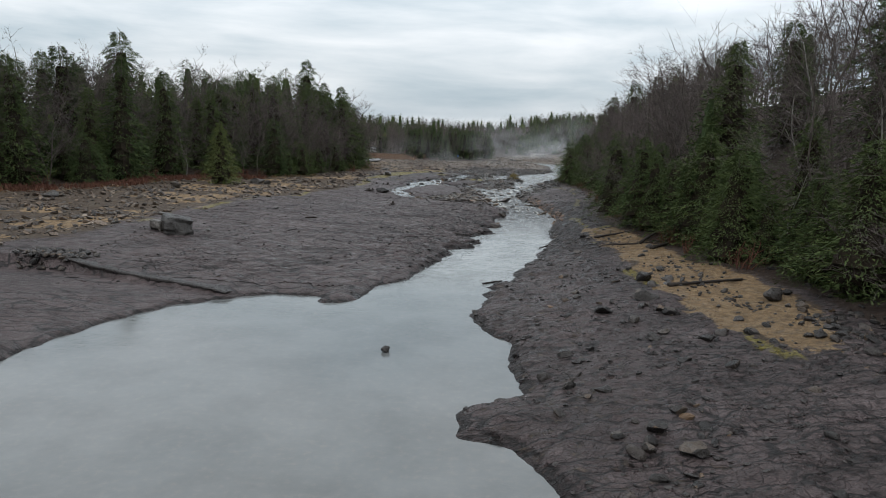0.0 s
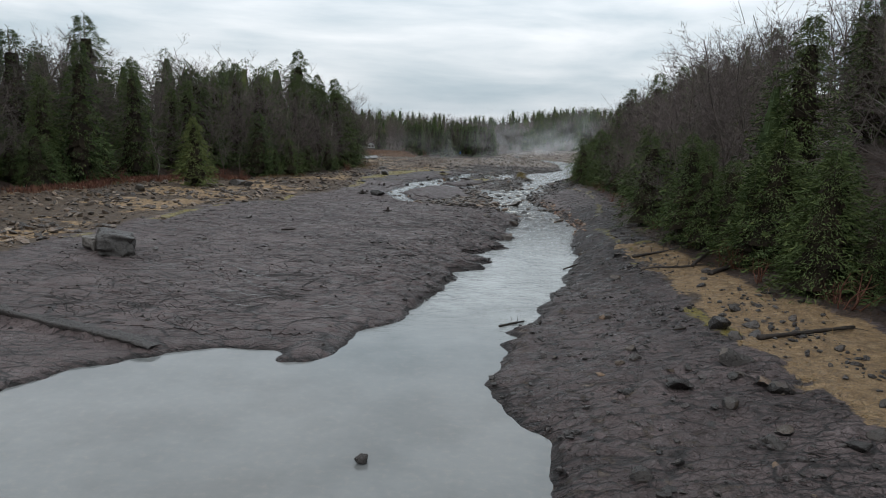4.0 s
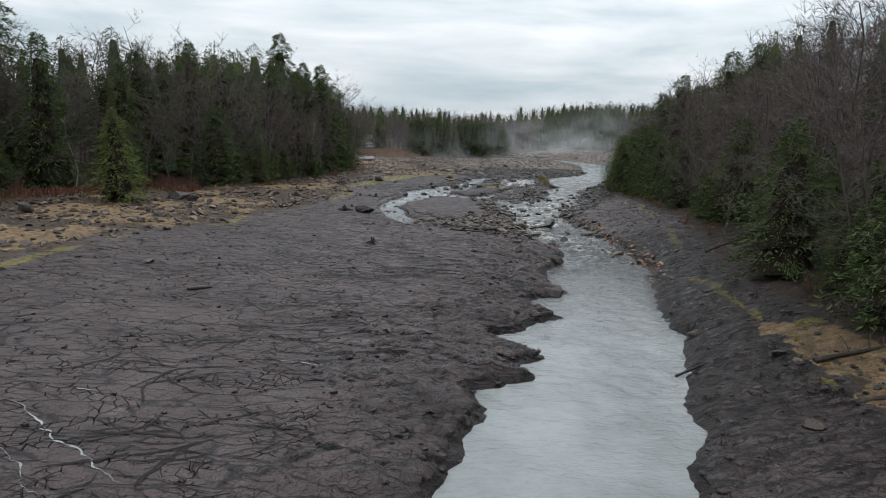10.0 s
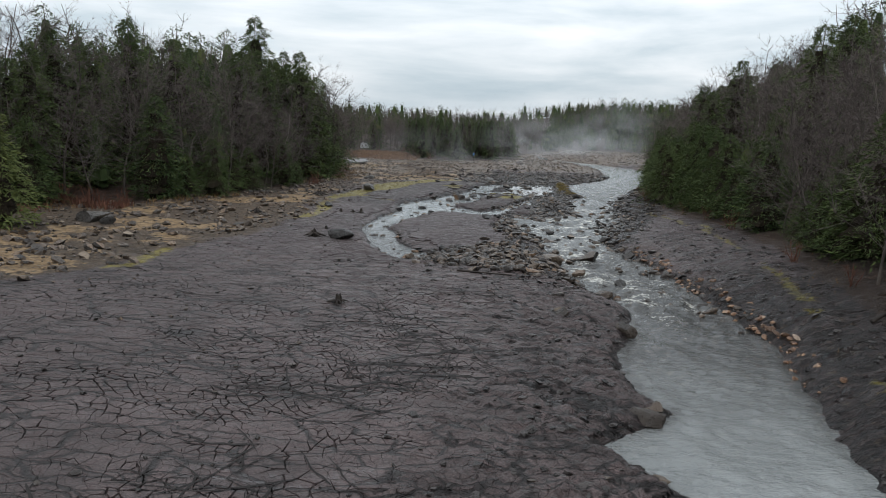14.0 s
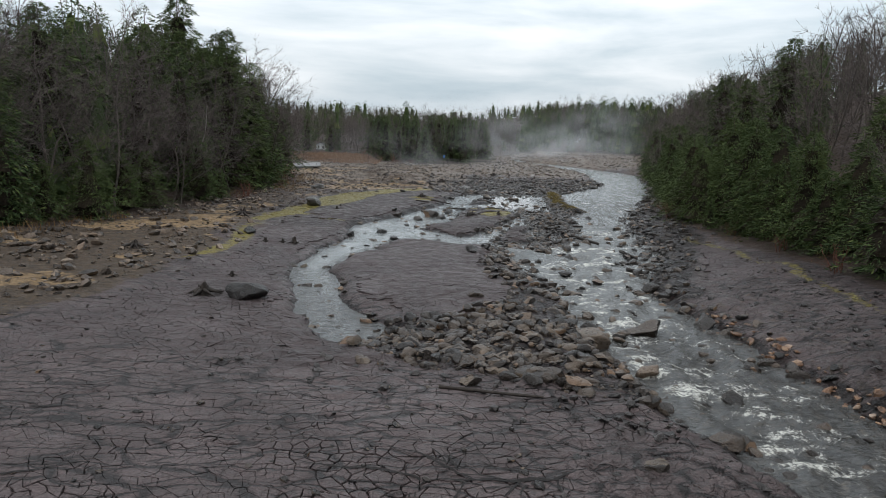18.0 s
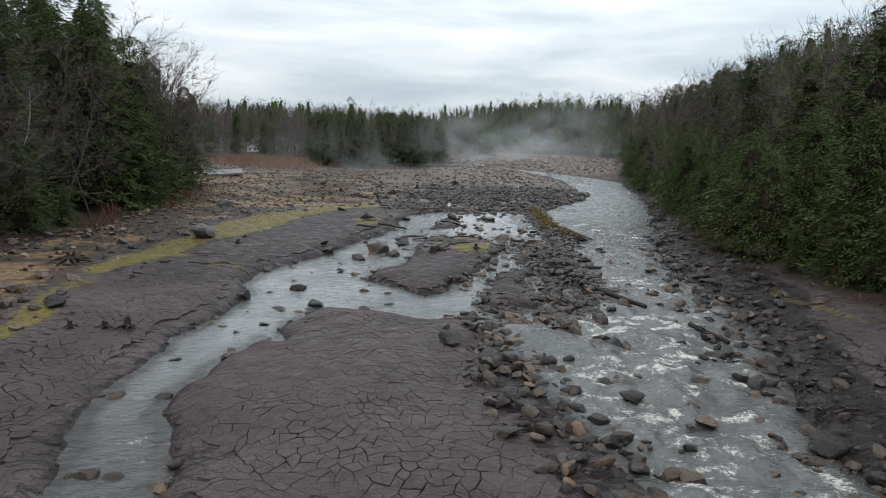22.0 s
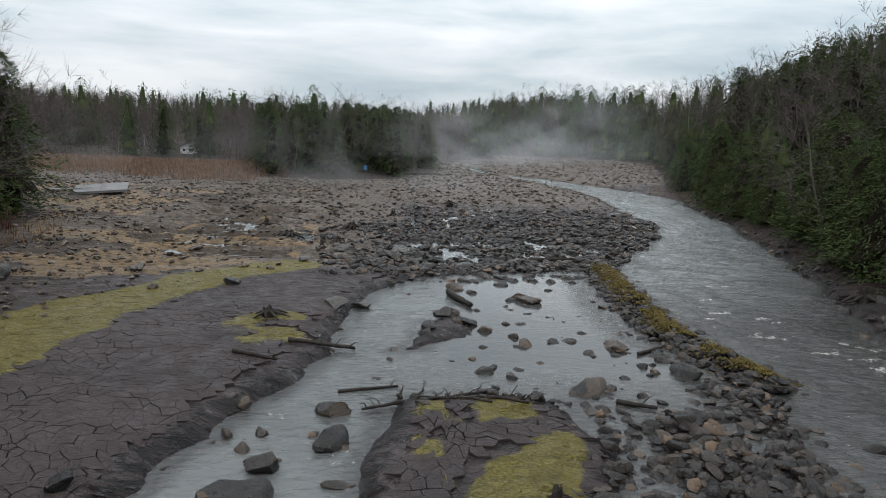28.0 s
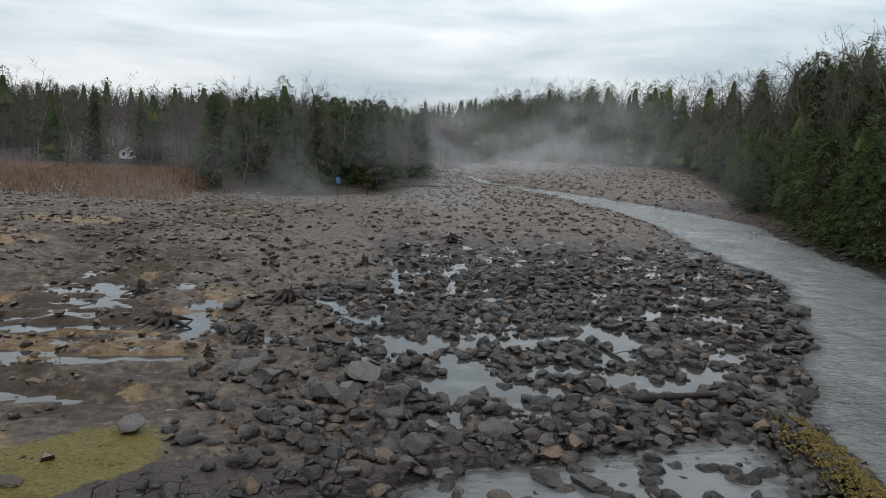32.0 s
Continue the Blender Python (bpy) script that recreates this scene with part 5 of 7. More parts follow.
for i in range(70):
    # shrubs along the edges
    j = rng.integers(0, 22)
    a, b = (LEFT_WOODS if i < 52 else RIGHT_WOODS)[3 + j % 18:5 + j % 18][:2]
    k = rng.uniform()
    x, y = a[0] + (b[0] - a[0]) * k + rng.normal(0, 0.8), a[1] + (b[1] - a[1]) * k + rng.normal(0, 0.8)
    if max(inside_of(LEFT_WOODS, np.array([x]), np.array([y]))[0], inside_of(RIGHT_WOODS, np.array([x]), np.array([y]))[0]) > -1.6:
        plant("shrub", x, y, rng.uniform(1.2, 2.6), rng, 1.2)

# the woods behind, too many to count
for x, y in zip(rng.uniform(-95, 2, 900), rng.uniform(238, 345, 900)):
    if inside_of(LEFT_WOODS, np.array([x]), np.array([y]))[0] > 1.5 and not (y < 262 and abs(x + 25.3) < 3.0):
        rest.append((x, y, rng.uniform(4.5, 10.5), 0 if rng.uniform() < 0.07 else 1))
rest = np.array(rest)
cheap = [conifer(300 + i, 13.0, 4.4, 105, 12, 0.72, 0.03, 0.60, 8, 0.82, 1.5) for i in range(3)]
thin = [bare_tree(320 + i, 11.0, 4.2, 8, 5, 5, 0.18, 1, 0.9, True) for i in range(3)]


def crowd(name, label, rows, shapes, mats, quads):
    """Many trees joined into one mesh."""
    if not len(rows):
        return
    rr = np.random.default_rng(len(rows))
    vs, fs, slots, n = [], [], [], 0
    z = ground_z(rows[:, 0], rows[:, 1]) - 0.1
    for k, (trunk, crown) in enumerate(shapes):
        pick = np.arange(len(rows)) % len(shapes) == k
        c = np.stack([rows[pick, 0], rows[pick, 1], z[pick]], 1)
        s = rows[pick, 2] / (13.0 if not quads else 11.0)
        t = spins(rr, len(c), 0.03)
        for which, (v, f, *own) in enumerate((trunk, crown)):
            pv, pf = spread(v, f, c, t, np.stack([s, s, s], 1))
            if pf.shape[1] == 4:
                pf = np.concatenate([pf[:, [0, 1, 2]], pf[:, [0, 2, 3]]])
            vs.append(pv)
            fs.append(pf + n)
            slots.append(np.tile(own[0] + 1, len(c)) if own else np.full(len(pf), which))
            n += len(pv)
    thing(name, label, "forest", kind="stuff", data=solid(name, np.concatenate(vs), np.concatenate(fs), mats, False, slot=np.concatenate(slots)))


crowd("conifer_wood", "dark green conifers standing close together on the slopes", rest[rest[:, 3] == 0], cheap, [M_BARK, M_NEEDLE, M_INNER_SHADE], False)
crowd("bare_wood", "leafless grey-brown hardwoods standing close together on the slopes", rest[rest[:, 3] == 1], thin, [M_BARK, M_TWIG], True)

# the far ridges
fx, fy = np.meshgrid(np.arange(-260, 330, 7.5), np.arange(330, 700, 11))
fx, fy = fx.ravel() + rng.uniform(-2.8, 2.8, fx.size), fy.ravel() + rng.uniform(-3.5, 3.5, fy.size)
f_in = np.maximum(inside_of(LEFT_WOODS, fx, fy), inside_of(RIGHT_WOODS, fx, fy))
f_in = np.maximum(f_in, fy - 425)
ok = (f_in > 1) & (np.abs(fx - 20) < 60 + 0.42 * (fy - 130))
far_rows = np.stack([fx, fy, rng.uniform(5.5, 13.5, len(fx)), (rng.uniform(0, 1, len(fx)) + 0.4 * fbm(fx / 40, fy / 40, 2, 91)) < 0.14], 1)[ok]
tiny = [conifer(340 + i, 13.0, 5.2, 30, 6, 1.5, 0.05, 0.62, 4, 0.8, 1.7) for i in range(2)]
wisp = [bare_tree(350 + i, 11.0, 5.0, 6, 3, 3, 0.16, 1, 2.0, True) for i in range(3)]
crowd("far_conifer_wood", "far conifers on the hazy ridge", far_rows[far_rows[:, 3] == 1], tiny, [M_BARK, M_NEEDLE, M_INNER_SHADE], False)
crowd("far_bare_wood", "far leafless woods on the hazy ridge", far_rows[far_rows[:, 3] == 0], wisp, [M_BARK, M_TWIG], True)

# ---- boulders ----
BOULDER_SHAPES = [rock_shape(500 + i, 3, 0.26, 13) for i in range(6)]
SLAB_SHAPES = [rock_shape(520 + i, 4, 0.24, 14) for i in range(3)]
BOULDER_MESH = [solid("boulder", v, f, M_BOULDER, True, crisp=28) for v, f in BOULDER_SHAPES]
WARM_MESH = [solid("boulder", v, f, M_STONE_TAN, True, crisp=28) for v, f in BOULDER_SHAPES]
DARK_MESH = [solid("boulder", v, f, M_STONE, True, crisp=28) for v, f in BOULDER_SHAPES]
BLOCK_MESH = [solid("boulder", *block_shape(seed), M_BOULDER, True, crisp=40) for seed in (4, 9)]
SLAB_MESH = [solid("slab", v, f, M_BOULDER, True, crisp=28) for v, f in SLAB_SHAPES]


def boulders(rows, meshes, label, group, flat=0.62, sink=0.28):
    r = np.random.default_rng(len(rows) * 7 + 3)
    for i, (x, y, w) in enumerate(rows):
        z = max(float(ground_z(x, y)[0]), -0.08)
        h = w * flat * r.uniform(0.8, 1.15)
        ob = thing("boulder", label, "boulder", group=group, data=meshes[i % len(meshes)])
        ob.matrix_world = pose(x, y, z + h * (0.5 - sink), r.normal(0, 8), r.normal(0, 8), r.uniform(0, 360)) @ Matrix.Diagonal((w * 0.56, w * 0.46 * r.uniform(0.85, 1.15), h * 0.55, 1))


boulders([(-21.0, 55.6, 2.9), (-22.5, 56.6, 2.1)], BLOCK_MESH, "large pale grey boulder half sunk in the mud flat", "large boulders on the flat", 0.46, 0.1)
boulders([(-33.7, 88.5, 1.8), (-27.2, 103.0, 2.4), (-25.6, 102.2, 1.4), (-19.0, 56.8, 0.56), (-17.3, 72.8, 0.56), (-13.3, 155.8, 1.43), (-11.3, 138.2, 1.9), (-40, 72, 1.8)],
         BOULDER_MESH, "grey boulder on the dry upper shore", "boulders of the upper shore")
boulders([(-2.4, 30.8, 0.45)], DARK_MESH, "dark stone standing out of the calm water", "", 0.8, 0.1)
boulders([(11.9, 41.7, 1.25), (13.6, 41.9, 0.79), (10.9, 37.3, 1.47), (8.2, 35.1, 1.0), (11.2, 35.1, 0.8), (11.5, 34.5, 0.9), (17.5, 36.7, 1.3), (7.6, 39.3, 0.63),
          (9.7, 27.1, 0.6), (11.7, 30.2, 0.7), (6.9, 21.0, 0.8), (7.6, 19.6, 0.9), (6.3, 20.0, 0.6), (6.0, 24.5, 0.7), (7.9, 22.2, 0.6)],
         DARK_MESH, "dark wet boulder on the steep mud bank", "boulders of the steep bank")
boulders([(6.7, 37.6, 0.48), (4.1, 84.0, 0.84), (5.6, 73.9, 0.78), (5.3, 73.5, 1.08), (4.5, 69.5, 0.53), (6.8, 82.7, 0.99), (4.0, 84.2, 0.63), (10.6, 65.6, 0.7), (-3.2, 63.2, 0.55)],
         WARM_MESH, "brown boulder at the edge of the dark mud", "boulders at the mud's edge")
boulders([(5.8, 98.9, 2.1), (3.5, 92.6, 1.1), (8.5, 100.7, 1.8), (11.4, 101.7, 1.15), (4.4, 87.2, 0.7), (2.6, 92.7, 0.69), (-3.2, 94.4, 0.66), (-0.9, 95.0, 0.75), (0.3, 92.4, 0.74), (11.3, 108.6, 1.2),
          (8.8, 110.5, 0.8), (9.6, 106.0, 0.7), (7.4, 112.5, 0.8), (8.6, 118.0, 0.9), (10.2, 114.0, 0.7), (6.9, 95.6, 0.9), (8.9, 93.2, 0.8), (7.2, 89.8, 1.0)],
         WARM_MESH, "tan and grey boulder beside the rapids", "boulders of the rapids", 0.55)
boulders([(-9.2, 103.3, 2.0), (-13.1, 120.8, 1.2), (3.2, 114.3, 0.98), (3.2, 118.8, 0.7), (2.7, 108.8, 0.8), (1.4, 103.9, 0.75), (5.7, 107.9, 0.8), (5.7, 115.1, 0.8), (2.1, 116.3, 1.0), (3.2, 118.7, 0.67), (2.1, 118.1, 0.5)],
         DARK_MESH, "dark grey boulder lying on cracked mud", "boulders on the mud bar", 0.48)
boulders([(-3.2, 123.5, 1.05), (-6.4, 124.8, 0.75), (-6.2, 130.9, 0.6), (-3.3, 136.5, 0.95), (-0.2, 137.0, 1.85), (0.7, 135.7, 1.0), (-1.3, 134.6, 0.94), (1.6, 142.0, 1.1), (-1.5, 130.1, 0.6), (-1.0, 129.2, 0.45), (-4.9, 120.3, 0.52), (-4.2, 126.7, 0.9), (1.5, 140.2, 1.1),
          (11.3, 117.9, 0.77), (8.4, 118.4, 0.66), (-3.6, 137.6, 0.6), (0.1, 138.9, 0.9), (-5.4, 125.6, 0.4), (-4.6, 128.4, 0.35), (-2.4, 131.5, 0.4), (-5.8, 119.2, 0.4)],
         DARK_MESH, "wet dark boulder in the shallow side stream", "boulders of the side stream", 0.6)
boulders([(9.0, 143.4, 1.5), (9.5, 154.5, 0.98), (11.3, 147.3, 1.15), (12.6, 144.5, 1.1), (10.6, 140.6, 0.9), (8.1, 147.6, 0.7), (6.0, 152.2, 0.8), (7.5, 155.5, 0.77), (6.8, 156.2, 0.96), (9.7, 153.8, 1.14), (9.2, 148.0, 0.56), (9.8, 148.1, 0.57), (9.2, 157.1, 0.74), (12.0, 149.0, 0.5),
          (8.5, 153.0, 0.46), (9.2, 151.9, 0.42), (10.4, 150.6, 0.35), (8.0, 150.4, 0.4), (11.2, 156.0, 0.45), (10.8, 158.4, 0.5), (5.6, 151.2, 1.1), (6.4, 150.2, 0.9), (4.8, 149.2, 0.7)],
         DARK_MESH, "dark rounded boulder standing in the still pool", "boulders of the pool", 0.5, 0.3)
boulders([(1.4, 165.8, 1.1), (2.1, 164.7, 0.95), (5.3, 160.4, 0.75), (6.0, 160.1, 0.8), (5.7, 163.2, 1.05), (4.4, 163.1, 0.87), (3.7, 163.3, 1.25), (6.5, 159.1, 0.7), (8.6, 158.8, 0.76), (9.4, 158.6, 0.76), (11.9, 160.4, 0.6), (7.9, 161.2, 0.95), (14.6, 166.9, 0.85), (8.1, 163.9, 0.65), (9.4, 165.2, 0.6),
          (4.4, 158.9, 0.55), (4.8, 164.8, 1.4), (10.8, 161.7, 0.75), (13.5, 161.3, 0.55), (5.6, 162.1, 1.0), (-7.8, 157.7, 0.9), (-3.2, 155.2, 0.75), (-0.5, 161.1, 0.75)],
         BOULDER_MESH, "smooth grey boulder among the cobbles of the delta", "boulders of the delta", 0.55, 0.22)
boulders([(23.6, 172.7, 1.8), (2.4, 153.0, 1.1), (1.4, 151.8, 1.1)], SLAB_MESH, "flat grey slab of rock at the water's edge", "slabs at the water", 0.35)

# ---- loose stones ----
PEBBLE = [rock_shape(600 + i, 2, 0.28, 9) for i in range(8)]
CHIP = [rock_shape(640 + i, 1, 0.35, 2) for i in range(5)]


def stone_field(name, label, rows, mat, shapes, single=300, pick=None, part_name="stone"):
    """Loose stones: those within pick() as parts of their own, the rest joined. rows: x, y, z, radius."""
    r = np.random.default_rng(len(rows))
    root = thing(name, label, "stones", at=(0, 0, 0))
    apart = np.zeros(len(rows), bool)
    if pick is not None:
        ids = np.flatnonzero(pick(rows[:, 0], rows[:, 1]))[:single]
        apart[ids] = True
    meshes = [solid(part_name, v, f, mat, True, crisp=34) for v, f in shapes]
    flat = r.uniform(0.5, 0.8, len(rows))
    long = r.uniform(1.0, 1.45, len(rows))
    for i in np.flatnonzero(apart):
        ob = child(part_name, meshes[i % len(meshes)], root)
        x, y, z, w = rows[i]
        ob.matrix_local = pose(x, y, z + w * flat[i] * 0.35, r.normal(0, 14), r.normal(0, 14), r.uniform(0, 360)) @ Matrix.Diagonal((w * long[i], w, w * flat[i], 1))
    left = np.flatnonzero(~apart)
    vs, fs, n = [], [], 0
    for k, (v, f) in enumerate(shapes):
        ids = left[left % len(shapes) == k]
        if not len(ids):
            continue
        q = rows[ids]
        c = np.stack([q[:, 0], q[:, 1], q[:, 2] + q[:, 3] * flat[ids] * 0.35], 1)
        pv, pf = spread(v, f, c, spins(r, len(ids), 0.25), np.stack([q[:, 3] * long[ids], q[:, 3], q[:, 3] * flat[ids]], 1))
        vs.append(pv)
        fs.append(pf + n)
        n += len(pv)
    if vs:
        ob = child("loose_" + part_name, solid("loose_" + part_name, np.concatenate(vs), np.concatenate(fs), mat, True, crisp=34), root)
        ob["kind"] = "stuff"
    return root


def scatter(seed, count, x0, x1, y0, y1, weight, small, big, low=-0.16, power=2.2):
    """Chance places on the ground, with radii."""
    r = np.random.default_rng(seed)
    x, y = r.uniform(x0, x1, count * 4), r.uniform(y0, y1, count * 4)
    z, g, st = heights(x, y)
    keep = (r.uniform(0, 1, len(x)) < weight(x, y, g, st)) & (z > low)
    x, y, z = x[keep][:count], y[keep][:count], z[keep][:count]
    rad = small + (big - small) * r.uniform(0, 1, len(x)) ** power
    return np.stack([x, y, np.maximum(z, -0.10), rad], 1)


def lefthand(x, y):
    return river_side(x, y) < 0


stone_field("cobble_delta", "dark wet cobbles packed over the river delta",
            scatter(1, 8200, 0, 28, 157.5, 192, lambda x, y, g, st: np.where(lefthand(x, y), st ** 1.5, 0) * smooth(190, 166, y + 0 * x) * smooth(-0.3, 0.0, g["d"] + 0.35), 0.04, 0.29, -0.07, 3.4),
            M_STONE, PEBBLE, 300, lambda x, y: (y < 166) & (x > 3) & (x < 15))
stone_field("pool_cobbles", "dark rounded cobbles standing in the shallow head of the pool",
            scatter(16, 460, 2, 15.5, 157.2, 163.5, lambda x, y, g, st: np.where(lefthand(x, y), 0.85, 0) * smooth(156.8, 158.6, y + 0.5 * fbm(x / 1.5, y / 1.5, 2, 17)) * (x < np.interp(y, *WALL_LINE) - 0.5), 0.09, 0.32, -1.5),
            M_STONE, PEBBLE, 300, lambda x, y: y < 164)
stone_field("upper_cobbles", "brown and grey cobbles of the upper delta",
            scatter(2, 6800, -8, 54, 164, 275, lambda x, y, g, st: smooth(164, 188, y) * np.where(lefthand(x, y), 0.3 + 0.7 * st, 0.8) * (np.maximum(g["left_in"], g["right_in"]) < -0.5), 0.04, 0.27, power=3.2),
            M_CLOD, CHIP, 300, lambda x, y: (y < 186) & (x > 4))
stone_field("debris_plain", "brown clods and small stones littering the drained plain",
            scatter(3, 8200, -30, 12, 138, 215, lambda x, y, g, st: smooth(-1, 3, np.interp(y, *TAN_EDGE) - x + 4 * smooth(150, 165, y)) * (0.35 + 0.65 * smooth(-0.2, 0.4, fbm(x / 3, y / 3, 2, 95))) * (g["left_in"] < 0.5), 0.025, 0.22, power=3.6),
            M_CLOD, CHIP, 300, lambda x, y: (y > 155) & (y < 172), "clod")
stone_field("gravel_bar", "wet dark cobbles of the bar between the two channels",
            scatter(4, 2700, 4, 15, 120, 147, lambda x, y, g, st: np.where((inside_of(ISLAND, x, y) > 0.3) | (inside_of(SMALL_ISLAND, x, y) > 0.15), 0.0, st + 0.25 * (g["d"] > -0.8)), 0.06, 0.27, -0.35),
            M_STONE, PEBBLE, 300, lambda x, y: (y > 124) & (y < 136))
stone_field("stone_fan", "grey and orange stones fanned out over the mud",
            scatter(5, 1900, -5, 8, 90, 122, lambda x, y, g, st: st * (0.3 + 0.7 * smooth(104, 98, y + 0 * x)), 0.05, 0.36, -0.15, 2.6),
            M_STONE_TAN, PEBBLE, 300, lambda x, y: (y > 92) & (y < 101))
stone_field("bank_stones", "dark brown stones along the foot of the far bank",
            scatter(6, 1700, 8, 42, 84, 205, lambda x, y, g, st: np.where(~lefthand(x, y), 1, 0) * smooth(-1.0, -0.3, g["d"]) * (smooth(1.0, 0.25, g["d"] / np.interp(y, [98, 118, 136], [2.4, 3.2, 7.5])) * smooth(96, 106, y) + smooth(1.2, 0.4, g["d"])) * (g["right_in"] < 0.5), 0.08, 0.32, -0.3),
            M_STONE, PEBBLE, 300, lambda x, y: (y > 100) & (y < 125))
stone_field("rusty_stones", "orange and tan stones along the edge of the rapids",
            scatter(15, 1000, 5, 20, 74, 104, lambda x, y, g, st: np.where(~lefthand(x, y), 1, 0) * smooth(-0.3, 0.0, g["d"]) * smooth(1.3, 0.3, g["d"]) * smooth(74, 82, y), 0.04, 0.22, -0.3, 2.8),
            M_ORANGE, PEBBLE, 300, lambda x, y: y < 98)
stone_field("shore_rubble", "tan stones and clods scattered over the dry upper shore",
            scatter(7, 5200, -50, -11, 45, 140, lambda x, y, g, st: smooth(-1.5, 1.5, np.interp(y, *TAN_EDGE) - x) * (0.3 + 0.7 * smooth(-0.3, 0.3, fbm(x / 4, y / 4, 2, 96))) * (g["left_in"] < 1.0), 0.05, 0.36, power=3.4),
            M_CLOD, CHIP, 200, lambda x, y: (x > -24) & (y > 70))
stone_field("rock_pile", "heap of dark field stones on the mud flat",
            scatter(8, 190, -28.5, -22.5, 43.5, 48.5, lambda x, y, g, st: smooth(2.6, 0.8, np.hypot((x + 25.4) / 1.2, (y - 46.0) / 0.62)), 0.12, 0.32),
            M_STONE, PEBBLE, 190, lambda x, y: x > -99)
stone_field("bank_rubble", "dark stones under the hemlocks on the sandy bank",
            scatter(9, 1000, 4, 22, 14, 62, lambda x, y, g, st: np.where(~lefthand(x, y), 1, 0) * (smooth(-5.5, -3.0, g["right_in"]) * smooth(40, 28, y) + 0.07 + 0.25 * smooth(3.5, 1.0, np.hypot(x - 7.2, y - 20.5))), 0.08, 0.36, power=3),
            M_STONE, PEBBLE, 300, lambda x, y: y < 46)
stone_field("stream_stones", "wet stones in the bed of the shallow side stream",
            scatter(10, 420, -9, 9, 97, 160, lambda x, y, g, st: np.where(g["d"] < 0.3, 0.25 + 0.75 * smooth(104, 99, y) + 0.4 * smooth(-0.9, -0.2, g["d"]), 0) * lefthand(x, y), 0.08, 0.30, -1.0),
            M_STONE_TAN, PEBBLE, 300, lambda x, y: y < 146)
stone_field("rapid_stones", "wet rounded stones breaking the surface of the rapids",
            scatter(11, 330, 4, 20, 86, 140, lambda x, y, g, st: np.where(g["d"] < 0.1, 0.15 + 0.85 * smooth(-2.2, -0.2, g["d"]), 0), 0.12, 0.38, -1.0),
            M_STONE_TAN, PEBBLE, 300, lambda x, y: y < 136)
stone_field("shoal_stones", "dark and rusty wet stones crowding the shallow edge of the rapids",
            scatter(17, 1500, 10, 23, 104, 146, lambda x, y, g, st: smooth(-0.2, 0.5, x + 0.7 * fbm(x / 2, y / 2, 2, 58) - np.interp(y, [104, 116.5, 121.4, 124.8, 128.8, 135.7, 144.8], [11.0, 11.5, 13.0, 14.2, 15.7, 17.9, 20.6])) * smooth(1.2, 0.3, g["d"]) * (0.4 + 0.6 * smooth(-0.2, 0.3, fbm(x / 1.6, y / 1.6, 2, 59))), 0.07, 0.33, -1.5),
            M_STONE, PEBBLE, 300, lambda x, y: (y > 112) & (y < 134))
stone_field("weir_stones", "wet brown stones across the foot of the mud bar",
            scatter(18, 520, 2.5, 10.5, 100, 122.5, lambda x, y, g, st: np.where(lefthand(x, y) | (g["d"] < 0), 1, 0) * smooth(1.2, 0.3, np.abs(g["d"] + 0.4)) * (0.35 + 0.65 * smooth(110, 114, y)), 0.08, 0.36, -1.5),
            M_STONE_TAN, PEBBLE, 300, lambda x, y: y > 106)
stone_field("pool_stones", "dark wet stones scattered through the still pool",
            scatter(19, 330, 5, 15, 139, 154, lambda x, y, g, st: np.where(lefthand(x, y) & (g["d"] < 0.2), 1, 0) * (0.08 + 0.92 * smooth(149, 143, y - 0.6 * (x - 9))) * (x < np.interp(y, *WALL_LINE) - 0.4), 0.05, 0.26, -1.5),
            M_STONE, PEBBLE, 300, lambda x, y: y < 152)
stone_field("slumped_clods", "lumps of dark slumped mud along the river bank",
            scatter(13, 2200, -8, 9, 40, 112, lambda x, y, g, st: np.where(lefthand(x, y), 1, 0) * smooth(7.0, 2.5, g["d"] + 1.6 * fbm(x / 3, y / 3, 3, 54)) * smooth(46, 56, y) * smooth(98, 90, y) * (g["d"] > 0.1) * (st < 0.6), 0.03, 0.17, power=2.6),
            M_LUMP, CHIP, 300, lambda x, y: (y > 58) & (y < 80), "clod")
stone_field("bank_clods", "lumps of wet mud on the steep bank",
            scatter(14, 2800, 0, 20, 15, 110, lambda x, y, g, st: np.where(~lefthand(x, y), 1, 0) * (g["d"] > 0.1) * (g["right_in"] < -1.5) * smooth(-0.3, 0.3, fbm(x / 2.5, y / 2.5, 2, 55)), 0.03, 0.16, power=2.8),
            M_LUMP, CHIP, 300, lambda x, y: (y > 20) & (y < 40), "clod")
stone_field("mud_pebbles", "small stones and twig ends lying on the mud flats",
            scatter(12, 1500, -24, 9, 40, 150, lambda x, y, g, st: np.where(lefthand(x, y), 0.5, 0.0) * (g["d"] > 0.6) * smooth(108, 88, y), 0.025, 0.12, power=3),
            M_STONE, CHIP, 200, lambda x, y: y > 70)

# the old wall between pool and river, overgrown with algae
r = np.random.default_rng(21)
k = r.uniform(142.8, 162.6, 1400)
off = r.normal(0, 0.55, 1400)
rows = np.stack([np.interp(k, *WALL_LINE) + off, k, -0.08 + 0.42 * np.exp(-(off / 0.62) ** 2) * r.uniform(0.4, 1, 1400), 0.10 + 0.17 * r.uniform(0, 1, 1400) ** 2], 1)
stone_field("stone_wall", "low tumbled stone wall with yellow algae beside the pool", rows, M_STONE, PEBBLE, 300, lambda x, y: y < 153)

